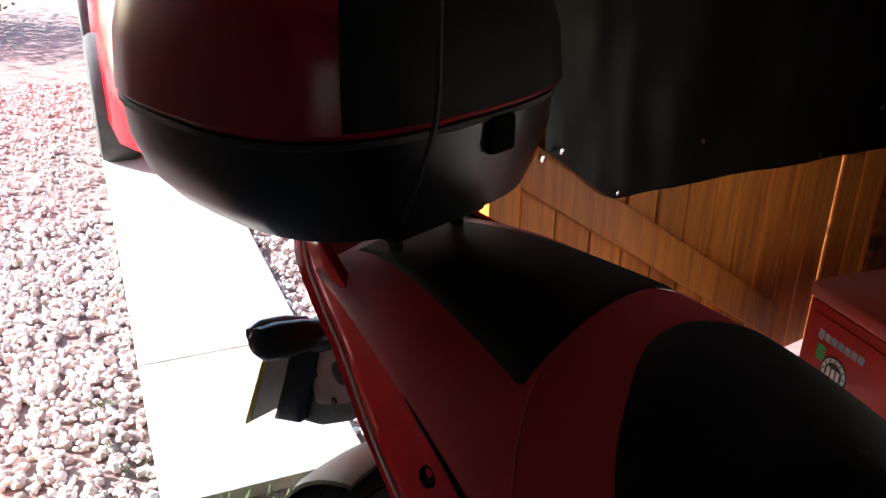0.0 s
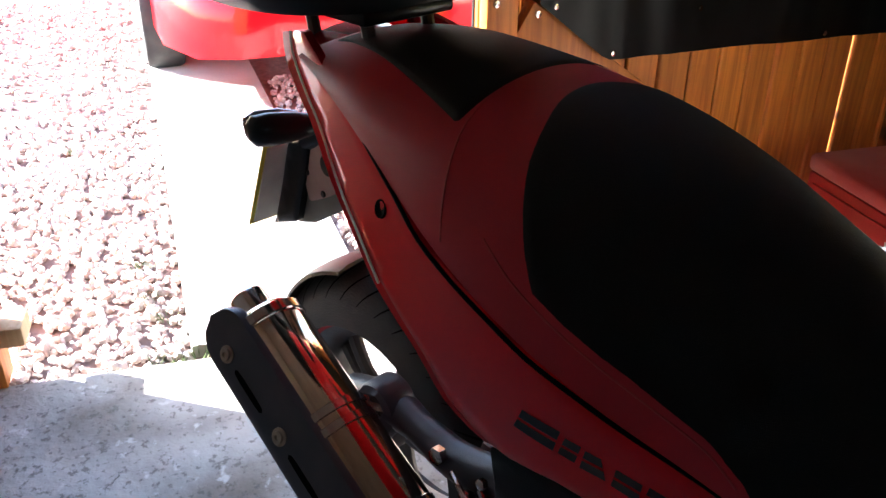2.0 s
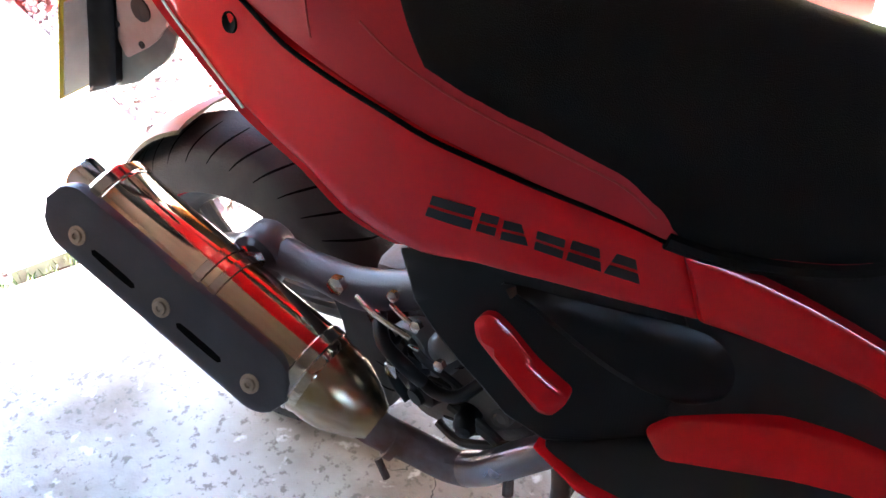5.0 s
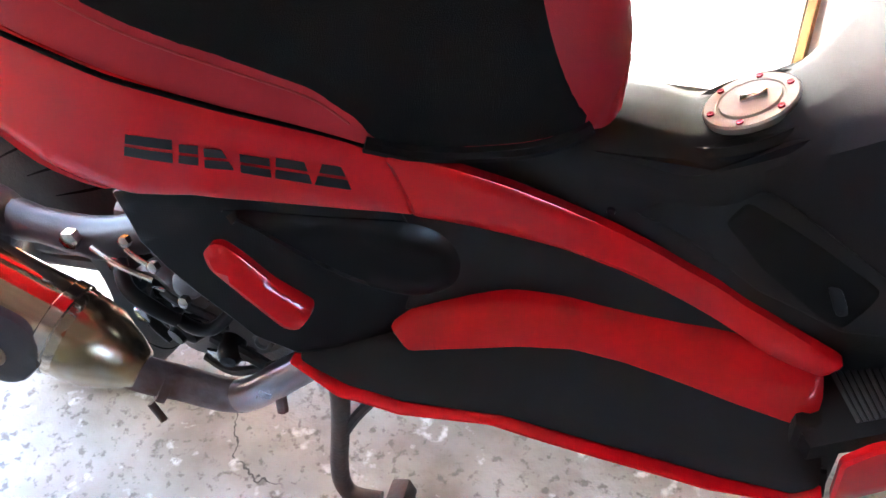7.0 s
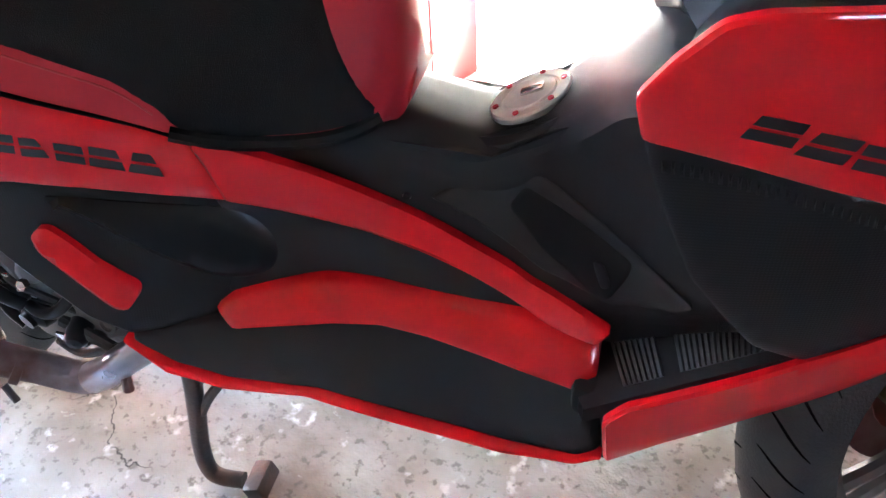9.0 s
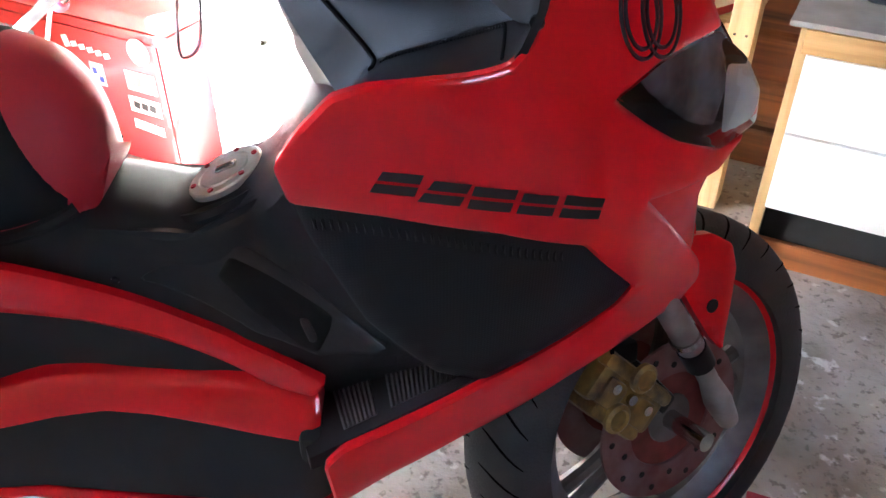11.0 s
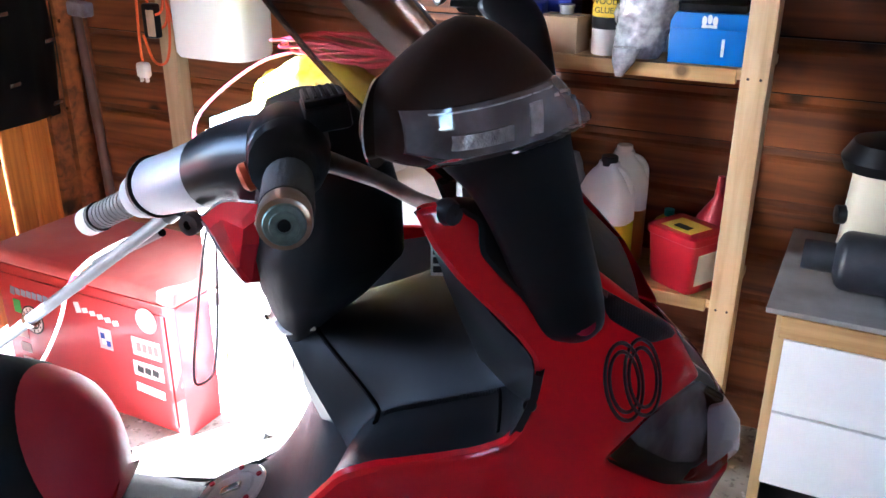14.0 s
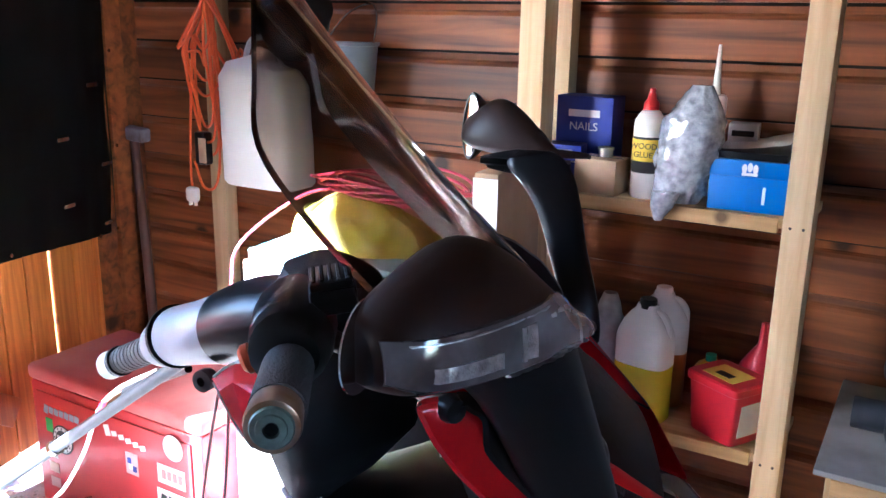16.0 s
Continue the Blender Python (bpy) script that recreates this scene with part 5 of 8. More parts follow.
res = part("brake_reservoir", join(box((0.034, 0.05, 0.02), (0, 0, 0), 0.004), box((0.031, 0.046, 0.006), (0, 0, 0.012), 0.0015)), BLACK_SATIN, bars, "black brake fluid reservoir", Matrix.Translation((1.128, -0.17, 1.118)) @ Matrix.Rotation(radians(12), 4, "Z") @ Matrix.Rotation(radians(-8), 4, "Y"))
for k in range(5):
    part("reservoir_rib", box((0.003, 0.038, 0.002), (-0.012 + 0.006 * k, 0, 0.0155), 0.0006, 1), BLACK, res)
part("brake_lever", tube([(1.12, -0.15, 1.075), (1.165, -0.185, 1.07), (1.195, -0.225, 1.068), (1.216, -0.245, 1.066)], [0.009, 0.0065, 0.0055, 0.0065], 10), material("dark_worn_lever", (0.12, 0.085, 0.07), 0.35, metal=0.8, tint=(0.3, 0.26, 0.24), scale=25), bars, "dark worn brake lever")
part("lever_tip", lathe([(0, -0.008), (0.008, -0.006), (0.0105, 0), (0.008, 0.008), (0, 0.01)], 12, axis_to((1.217, -0.246, 1.066), (1.225, -0.256, 1.066))), BLACK_SATIN, bars)
# pale grey for black plastic in strong door light; the light is in the colour
BAR_LIT_GREY = material("light_grey_lit_shroud", (0.5, 0.5, 0.52), 0.42, metal=0.2, tint=(0.42, 0.42, 0.44), scale=14, bump=0.03, bump_scale=500)
part("bar_shroud", along([((0.886, 0.157, 0.95), 0.022), ((0.888, 0.155, 0.9515), 0.032), ((0.893, 0.15, 0.954), 0.0345), ((0.931, 0.117, 0.972), 0.0355), ((0.972, 0.08, 0.993), 0.0385), ((0.976, 0.076, 0.995), 0.037)]), BAR_LIT_GREY, bars, "left bar shroud, black plastic coloured pale as lit")
part("bar_cover", along([((0.972, 0.08, 0.993), 0.034), ((0.974, 0.078, 0.994), 0.0405), ((1.0, 0.058, 1.008), 0.043), ((1.03, 0.035, 1.02), 0.045), ((1.065, 0.01, 1.03), 0.044)]), BLACK_SATIN, bars, "black moulded bar cover")
part("shroud_lip", along([((0.884, 0.159, 0.949), 0.034), ((0.885, 0.158, 0.9495), 0.037), ((0.8895, 0.154, 0.952), 0.0375), ((0.891, 0.1525, 0.953), 0.034)]), BLACK_SATIN, bars)
part("bar_clamp", along([((0.857, 0.179, 0.931), 0.017), ((0.859, 0.177, 0.932), 0.027), ((0.868, 0.17, 0.937), 0.0295), ((0.88, 0.161, 0.945), 0.0295), ((0.884, 0.158, 0.948), 0.026)], 24), BAR_LIT_GREY, bars, "bar clamp coloured pale as lit")
part("clamp_hole", lathe([(0, 0), (0.009, 0), (0.0095, 0.0015), (0, 0.002)], 16, axis_to((0.857, 0.148, 0.943), (0.8, 0.03, 0.98))), BLACK_SATIN, bars)
for q in range(9):
    f = 0.12 + 0.075 * q
    p = bar_l[3].lerp(bar_l[2], f)
    part("grip_ring", along([(p, 0.0155), (p, 0.0176), (bar_l[3].lerp(bar_l[2], f + 0.03), 0.0176), (bar_l[3].lerp(bar_l[2], f + 0.03), 0.0155)], 20), GRIP_PALE, bars)
part("grip_band", along([(bar_l[3].lerp(bar_l[2], g), r) for g, r in ((0.0, 0.016), (0.0, 0.0195), (0.06, 0.0195), (0.06, 0.016))], 22), BLACK_SATIN, bars)
part("bar_nut", lathe([(0.005, 0), (0.011, 0), (0.012, 0.003), (0.012, 0.014), (0.005, 0.015)], 16, axis_to((0.955, 0.062, 0.943), (0.93, 0.0, 0.945))), DARK_METAL, bars)
sticker = part("warning_sticker", box((0.016, 0.0012, 0.03), (1.214, -0.119, 0.975), 0.0003, 1), WHITE, scooter, "white printed sticker")
for q in range(3):
    part("print_bar", box((0.012, 0.0008, 0.006), (1.214, -0.1198, 0.9665 + 0.0085 * q), 0.0002, 1), LETTER, sticker)
cowl = part("instrument_cowl", rings([[Vector((x, w * math.cos(a), z + h * max(math.sin(a), -0.3))) for a in (2 * math.pi * k / 28 for k in range(28))] for x, w, z, h in ((1.235, 0.095, 0.965, 0.07), (1.255, 0.112, 0.965, 0.08), (1.3, 0.125, 0.95, 0.08), (1.36, 0.14, 0.92, 0.06), (1.4, 0.1, 0.9, 0.04))]), BLACK, scooter, "black instrument cowl")

SCREEN = glass("smoked_screen", (0.26, 0.22, 0.2), 0.03, 1.2)
front_line = [(1.06, 0, 1.335), (1.09, 0, 1.296), (1.14, 0, 1.234), (1.198, 0, 1.166), (1.251, 0, 1.11), (1.3, 0, 1.06)]
edge_line = [(1.055, -0.09, 1.325), (1.064, -0.13, 1.27), (1.07, -0.15, 1.22), (1.105, -0.16, 1.17), (1.155, -0.165, 1.115), (1.215, -0.17, 1.06)]
screen_rows = []
for f_, e_ in zip(spline(front_line, 4), spline(edge_line, 4)):
    row = []
    for j in range(-8, 9):
        s = abs(j) / 8
        row.append(Vector((f_.x + (e_.x - f_.x) * s ** 2.2, math.copysign(abs(e_.y) * s ** 0.9, j), f_.z + (e_.z - f_.z) * s ** 1.6)))
    screen_rows.append(row)
loops = [r + [Vector((p.x + 0.004, p.y, p.z + 0.003)) for p in r[::-1]] for r in screen_rows]
part("windscreen", rings(loops), SCREEN, scooter, "smoked plastic windscreen")


BROWN_SHELL = material("brown_black_shell", (0.02, 0.009, 0.006), 0.45, spec=0.18, tint=(0.03, 0.014, 0.01), scale=20, bump=0.03)
MIRROR_GLASS = material("mirror_glass", (0.9, 0.9, 0.9), 0.02, metal=1.0)
SMOKY_LENS = material("smoky_lens", (0.07, 0.06, 0.062), 0.12, spec=0.5, coat=1.0, tint=(0.2, 0.18, 0.185), scale=34)
# bright tone for the lens's reflector and the window's reflection on it
LENS_WHITE = material("lens_reflector_glint", (0.62, 0.63, 0.66), 0.3, metal=0.9, coat=1.0, tint=(0.2, 0.2, 0.21), scale=110, bump=0.5, bump_scale=160)


def mirror(sd, shift=0.0):
    """A mirror on its broad stalk; sd -1 stands on the right."""
    def at(x, y, z):
        return Vector((x + (shift if y < 0.3095 else 0), sd * y, z))

    blade = [(1.322, 0.2, 0.945, 0.014), (1.315, 0.212, 0.958, 0.025), (1.304, 0.222, 0.99, 0.03), (1.287, 0.245, 1.04, 0.031), (1.268, 0.27, 1.09, 0.034), (1.252, 0.29, 1.12, 0.04), (1.244, 0.304, 1.14, 0.042), (1.24, 0.31, 1.15, 0.033)]
    if sd > 0:
        blade = [(1.334, 0.2, 0.945, 0.014), (1.328, 0.212, 0.958, 0.024), (1.32, 0.222, 0.99, 0.028), (1.307, 0.245, 1.04, 0.03), (1.295, 0.27, 1.09, 0.035), (1.282, 0.29, 1.12, 0.042), (1.266, 0.304, 1.14, 0.045), (1.258, 0.31, 1.15, 0.035)]
    slim = 1.0 if sd < 0 else 0.75
    stalk = part("mirror_stalk", rings([[at(p.x + slim * q.x * math.cos(a), p.y + 0.013 * math.sin(a), p.z + 0.2 * slim * q.x * math.cos(a)) for a in (2 * math.pi * k / 18 for k in range(18))] for p, q in zip(spline([b[:3] for b in blade], 4), spline([(b[3], 0, 0) for b in blade], 4))]), BLACK_SATIN, scooter, "black mirror stalk")
    part("stalk_lock", lathe([(0.0, 0), (0.008, 0), (0.009, 0.002), (0.004, 0.003), (0, 0.002)], 14, axis_to(at(1.322, 0.2225, 0.966), at(1.326, 0.3, 0.97))), BOLT_RED, stalk)
    # stations from the pointed front end to the glass: height above and below the axis, depth
    body = [(-0.04, 0.003, 0.002, 0.003), (0.06, 0.012, 0.004, 0.01), (0.17, 0.023, 0.006, 0.016), (0.33, 0.041, 0.01, 0.023), (0.5, 0.055, 0.013, 0.027), (0.64, 0.057, 0.0145, 0.029), (0.76, 0.048, 0.015, 0.029), (0.85, 0.039, 0.0145, 0.027), (0.92, 0.031, 0.012, 0.023), (0.97, 0.024, 0.009, 0.017), (0.985, 0.018, 0.007, 0.014)]

    def on_head(t, up, dn, w, a):
        c = at(1.293 - 0.115 * t + shift, 0.31 + 0.095 * t, 1.148 + 0.012 * t)
        s = math.sin(a)
        return c + Vector((0.637, sd * 0.772, 0)) * w * math.cos(a) + Vector((0, 0, (up if s > 0 else dn) * s))

    stations = spline([(t, up, dn) for t, up, dn, w in body], 3)
    widths = spline([(w, 0, 0) for *_, w in body], 3)
    rows = [[on_head(s.x, s.y, s.z, w.x, 2 * math.pi * k / 26) for k in range(26)] for s, w in zip(stations, widths)]
    head = part("mirror_head", rings(rows), BROWN_SHELL, stalk, "dark mirror housing with clear indicator")
    glass_c = at(1.293 - 0.115 * 0.99 + shift, 0.31 + 0.095 * 0.99, 1.166)
    # the glass looks back along the scooter; the left one shows as a narrow upright oval
    if sd < 0:
        across, tall, glass_o = Vector((-0.24, -0.97, 0)) * 0.027, Vector((0, 0, 0.022)), glass_c + Vector((0.002, 0.012, 0))
    else:
        across, tall, glass_o = Vector((-0.71, 0.7, 0)) * 0.014, Vector((0.05, 0.045, 0.98)) * 0.041, glass_c + Vector((0.004, -0.016, 0.008))
    back = Vector((-0.97, 0.24, 0)) if sd < 0 else Vector((-0.7, -0.71, 0.07))

    def oval(q, r):
        return [glass_o + back * q + r * (math.cos(a) * across + math.sin(a) * tall) for a in (2 * math.pi * k / 28 for k in range(28))]

    if sd > 0:
        part("glass_surround", rings([oval(q, r) for q, r in ((-0.034, 0.45), (-0.022, 0.85), (-0.008, 1.08), (-0.001, 1.12), (0.001, 1.1), (0.001, 1.0), (-0.001, 0.98))]), BLACK_SATIN, head)
    part("mirror_glass", rings([oval(q, r) for q, r in ((0, 1), (0.001, 1), (0.0012, 0.94))]), MIRROR_GLASS, head, "bright mirror glass")

    def lens_piece(name, t0, t1, lo, hi, lift, mat, n=18):
        """A strip of the outer face from station t0 to t1, between two fractions of the lens's height."""
        loops = []
        for i in range(n + 1):
            t = t0 + (t1 - t0) * i / n
            k = min(range(len(stations)), key=lambda q: abs(stations[q].x - t))
            up, dn, w = stations[k].y, stations[k].z, widths[k].x
            top = min(0.032 - 0.016 * t, up * 0.93)
            low = -0.9 * dn
            outer, inner = [], []
            for j in range(5):
                z = low + (top - low) * (lo + (hi - lo) * j / 4)
                ratio = min(abs(z) / (up if z > 0 else dn), 0.97)
                d = w * math.sqrt(1 - ratio * ratio)
                c = at(1.293 - 0.115 * t + shift, 0.31 + 0.095 * t, 1.148 + 0.012 * t + z)
                outer.append(c + Vector((0.637, sd * 0.772, 0)) * (d + lift))
                inner.append(c + Vector((0.637, sd * 0.772, 0)) * (d + lift - 0.003))
            loops.append(outer + inner[::-1])
        return part(name, rings(loops), mat, head)

    lens_piece("indicator_lens", 0.0, 0.965, 0, 1, 0.0022, SMOKY_LENS)
    # bright strips on the lens: inner reflector and mirrored window, laid on as patches
    lens_piece("lens_reflector_glint", 0.58, 0.84, 0.38, 0.6, 0.003, LENS_WHITE)
    lens_piece("lens_reflector_glint", 0.3, 0.9, 0.92, 0.94, 0.003, LENS_WHITE)
    lens_piece("lens_reflector_glint", 0.42, 0.49, 0.36, 0.82, 0.003, LENS_WHITE)
    lens_piece("lens_frame", 0.13, 0.33, 0.2, 0.24, 0.003, LENS_WHITE)
    lens_piece("lens_frame", 0.13, 0.33, 0.78, 0.82, 0.003, LENS_WHITE)
    lens_piece("lens_frame", 0.13, 0.145, 0.24, 0.78, 0.003, LENS_WHITE)
    lens_piece("lens_reflector_glint", 0.06, 0.5, 0.05, 0.1, 0.003, LENS_WHITE)
    return stalk


mirror(-1)
both("stalk_base", [(1.219, 1.075), (1.229, 1.064), (1.239, 1.057), (1.24, 1.034), (1.254, 1.015), (1.278, 0.986), (1.304, 0.959), (1.326, 0.95), (1.335, 0.972), (1.333, 1.01), (1.31, 1.04), (1.277, 1.06)], FRONT, BLACK_SATIN, "black cover under the mirror stalk", lift=0.005, thick=0.012)
mirror(1, 0.036)
both("nose_trim", [(1.335, 0.985), (1.4, 0.93), (1.43, 0.9), (1.4, 0.905), (1.35, 0.95)], FRONT, CARBON, lift=0.004, thick=0.01)

part("column_lip", tube([(1.046, -0.006, 0.856), (1.06, -0.026, 0.855), (1.09, -0.032, 0.864)], 0.003, 8), WHITE, scooter, "bright lip of the column")
# red key-lock cover at the column, with a cable
LACQUER = material("red_lacquer", (0.72, 0.02, 0.03), 0.16, coat=1.0, vary=0.15, scale=30)
LOCK_OUT = [(0.979, -0.004, 0.972), (1.002, -0.003, 0.988), (1.04, -0.024, 0.994), (1.044, -0.038, 0.984), (1.04, -0.041, 0.958), (1.03, -0.03, 0.913), (1.022, -0.028, 0.911), (1.003, -0.019, 0.934)]
lock = part("lock_cover", rings([[Vector(p) + Vector((0.02, 0.02, -0.006)) for p in LOCK_OUT], [Vector(p) for p in LOCK_OUT], [Vector(p).lerp(Vector((1.019, -0.034, 0.958)), 0.42) + Vector((-0.004, -0.008, 0.002)) for p in LOCK_OUT]], smooth=False), LACQUER, scooter, "red lacquered lock cover with white edges")
for pts in ([(0.981, -0.0065, 0.969), (1.004, -0.0205, 0.933), (1.023, -0.0295, 0.912)], [(0.985, -0.0075, 0.969), (1.012, -0.0245, 0.977), (1.041, -0.04, 0.979)], [(0.981, -0.0055, 0.974), (1.003, -0.0045, 0.989), (1.04, -0.0255, 0.995)]):
    part("edge_line", tube(pts, 0.0013, 6), WHITE, lock)

# top box on the tail
def egg(cx, hx, hy, z, n=44, p=2.9):
    out = []
    for k in range(n):
        a = 2 * math.pi * k / n
        c, s = math.cos(a), math.sin(a)
        out.append(Vector((cx + hx * math.copysign(abs(c) ** (2 / p), c), hy * math.copysign(abs(s) ** (2 / p), s), z)))
    return out


BX = -0.108
top_box = part("top_box", rings([egg(BX, 0.12, 0.13, 0.948), egg(BX - 0.01, 0.19, 0.19, 0.962), egg(BX - 0.015, 0.2, 0.213, 0.99), egg(BX - 0.015, 0.212, 0.227, 1.03), egg(BX - 0.015, 0.214, 0.23, 1.068)]), BLACK_SATIN, scooter, "black and red plastic top box")
part("seam_strip", rings([egg(BX - 0.015, 0.213, 0.229, 1.066), egg(BX - 0.015, 0.217, 0.233, 1.068), egg(BX - 0.015, 0.217, 0.233, 1.074), egg(BX - 0.015, 0.213, 0.229, 1.076)]), BLACK, top_box)
part("lid", rings([egg(BX - 0.015, 0.214, 0.23, 1.076), egg(BX - 0.015, 0.219, 0.235, 1.082), egg(BX - 0.015, 0.214, 0.23, 1.14), egg(BX - 0.02, 0.2, 0.207, 1.21), egg(BX - 0.03, 0.17, 0.165, 1.25), egg(BX - 0.03, 0.09, 0.09, 1.265)]), LID_RED, top_box, "red lid of the top box")


def egg_arc(cx, hx, hy, z, a0, a1, n=18, p=2.9):
    out = []
    for k in range(n + 1):
        a = a0 + (a1 - a0) * k / n
        c, s = math.cos(a), math.sin(a)
        out.append(Vector((cx + hx * math.copysign(abs(c) ** (2 / p), c), hy * math.copysign(abs(s) ** (2 / p), s), z)))
    return out


panel_bm = rings([egg_arc(c, h + 0.004, w + 0.004, z, -0.62, 0.62) for c, h, w, z in ((BX - 0.015, 0.219, 0.235, 1.083), (BX - 0.0155, 0.217, 0.233, 1.11), (BX - 0.015, 0.214, 0.23, 1.141), (BX - 0.02, 0.2, 0.207, 1.212), (BX - 0.03, 0.17, 0.165, 1.253))], closed=False, caps=False)
bmesh.ops.solidify(panel_bm, geom=panel_bm.faces[:], thickness=0.004)
part("lid_panel", finish(panel_bm), VINYL_BLACK, top_box, "black front panel of the lid")
part("lid_trim", tube(egg_arc(BX - 0.015, 0.222, 0.238, 1.0835, -0.62, 0.62, 10), 0.002, 6, 1), LID_RED, top_box)
part("latch", box((0.014, 0.04, 0.04), (BX + 0.2, 0.03, 1.05), 0.005), GAP_AND_PART_BLACK, top_box)
part("cord", tube([(BX + 0.216, -0.08, 1.2), (BX + 0.218, -0.085, 1.1), (BX + 0.208, -0.095, 1.04), (BX + 0.188, -0.1, 0.985)], 0.003, 6), RUBBER, top_box)


# ---------------------------------------------------------------- shed and ground
def put(u, v, z=0.0, turn=0.0):
    """A pose in the shed's own directions."""
    return SHED @ Matrix.Translation((u, v, z)) @ Matrix.Rotation(radians(turn), 4, "Z")


def shed_box(name, lo, hi, mat, label, category, kind="structure", bevel=0.0):
    size = [b - a for a, b in zip(lo, hi)]
    mid = [(a + b) / 2 for a, b in zip(lo, hi)]
    return tagged(part(name, box(size, (0, 0, 0), bevel), mat, m=put(*mid)), label, category, kind=kind)


def cracks(mat, scale, dark):
    """Adds wandering cracks and pale flakes to a concrete."""
    n, l = mat.node_tree.nodes, mat.node_tree.links
    b = n["Principled BSDF"]
    old = b.inputs["Base Color"].links[0].from_socket
    tc = n.new("ShaderNodeTexCoord")
    wob = n.new("ShaderNodeTexNoise")
    wob.inputs["Scale"].default_value, wob.inputs["Detail"].default_value = 7, 5
    l.new(tc.outputs["Object"], wob.inputs["Vector"])
    add = n.new("ShaderNodeVectorMath")
    add.operation = "MULTIPLY_ADD"
    add.inputs[1].default_value = (0.35, 0.35, 0.35)
    l.new(wob.outputs["Color"], add.inputs[0])
    l.new(tc.outputs["Object"], add.inputs[2])
    vo = n.new("ShaderNodeTexVoronoi")
    vo.feature = "DISTANCE_TO_EDGE"
    vo.inputs["Scale"].default_value = scale
    l.new(add.outputs[0], vo.inputs["Vector"])
    mr = n.new("ShaderNodeMapRange")
    mr.inputs["From Min"].default_value, mr.inputs["From Max"].default_value = 0.001, 0.005
    l.new(vo.outputs["Distance"], mr.inputs["Value"])
    gap = n.new("ShaderNodeTexNoise")
    gap.inputs["Scale"].default_value = 2.6
    l.new(tc.outputs["Object"], gap.inputs["Vector"])
    gr = n.new("ShaderNodeMapRange")
    gr.inputs["From Min"].default_value, gr.inputs["From Max"].default_value = 0.57, 0.62
    gr.inputs["To Min"].default_value, gr.inputs["To Max"].default_value = 1.0, 0.0
    l.new(gap.outputs["Fac"], gr.inputs["Value"])
    mx = n.new("ShaderNodeMath")
    mx.operation = "MAXIMUM"
    l.new(gr.outputs["Result"], mx.inputs[0])
    l.new(mr.outputs["Result"], mx.inputs[1])
    mix = n.new("ShaderNodeMix")
    mix.data_type = "RGBA"
    mix.inputs["A"].default_value = (*dark, 1)
    l.new(mx.outputs[0], mix.inputs["Factor"])
    l.new(old, mix.inputs["B"])
    fl = n.new("ShaderNodeTexNoise")
    fl.inputs["Scale"].default_value, fl.inputs["Detail"].default_value = 26, 6
    l.new(tc.outputs["Object"], fl.inputs["Vector"])
    fr = n.new("ShaderNodeMapRange")
    fr.inputs["From Min"].default_value, fr.inputs["From Max"].default_value = 0.62, 0.7
    l.new(fl.outputs["Fac"], fr.inputs["Value"])
    m2 = n.new("ShaderNodeMix")
    m2.data_type = "RGBA"
    m2.inputs["B"].default_value = (0.55, 0.53, 0.5, 1)
    l.new(fr.outputs["Result"], m2.inputs["Factor"])
    l.new(mix.outputs["Result"], m2.inputs["A"])
    sp = n.new("ShaderNodeTexNoise")
    sp.inputs["Scale"].default_value, sp.inputs["Detail"].default_value = 75, 3
    l.new(tc.outputs["Object"], sp.inputs["Vector"])
    sr = n.new("ShaderNodeMapRange")
    sr.inputs["From Min"].default_value, sr.inputs["From Max"].default_value = 0.57, 0.68
    sr.inputs["To Max"].default_value = 0.75
    l.new(sp.outputs["Fac"], sr.inputs["Value"])
    m3 = n.new("ShaderNodeMix")
    m3.data_type = "RGBA"
    m3.inputs["B"].default_value = (0.12, 0.105, 0.09, 1)
    l.new(sr.outputs["Result"], m3.inputs["Factor"])
    l.new(m2.outputs["Result"], m3.inputs["A"])
    l.new(m3.outputs["Result"], b.inputs["Base Color"])


cracks(CONCRETE, 1.3, (0.05, 0.045, 0.04))
shed_box("floor", (-0.66, -1.3, -0.12), (3.0, 1.9, 0.0), CONCRETE, "worn grey concrete shed floor with cracks", "floor")
ground_bm = bmesh.new()
for quad in (((-70, -70), (-0.665, -70), (-0.665, 70), (-70, 70)), ((-0.665, -70), (70, -70), (70, -1.31), (-0.665, -1.31)), ((-0.665, 1.96), (70, 1.96), (70, 70), (-0.665, 70)), ((3.06, -1.31), (70, -1.31), (70, 1.96), (3.06, 1.96))):
    ground_bm.faces.new([ground_bm.verts.new((u, v, -0.04)) for u, v in quad])
tagged(part("ground", ground_bm, SOIL, m=SHED), "reddish gravel ground round the shed and path", "ground", kind="structure")

# concrete path of cast slabs, running slightly askew from the doorway
path = thing("path", "pale concrete slab path leading to the doorway", "path", put(-0.72, -0.368, 0) @ Matrix.Rotation(radians(4.2), 4, "Z"), kind="structure")
for a, b in ((-0.006, -0.62), (-0.63, -1.87), (-1.88, -3.4), (-3.41, -5.0), (-5.01, -6.8), (-6.81, -9.0)):
    part("slab", box((a - b, 0.48, 0.1), ((a + b) / 2, 0.24, -0.055), 0.006), SLAB, path)

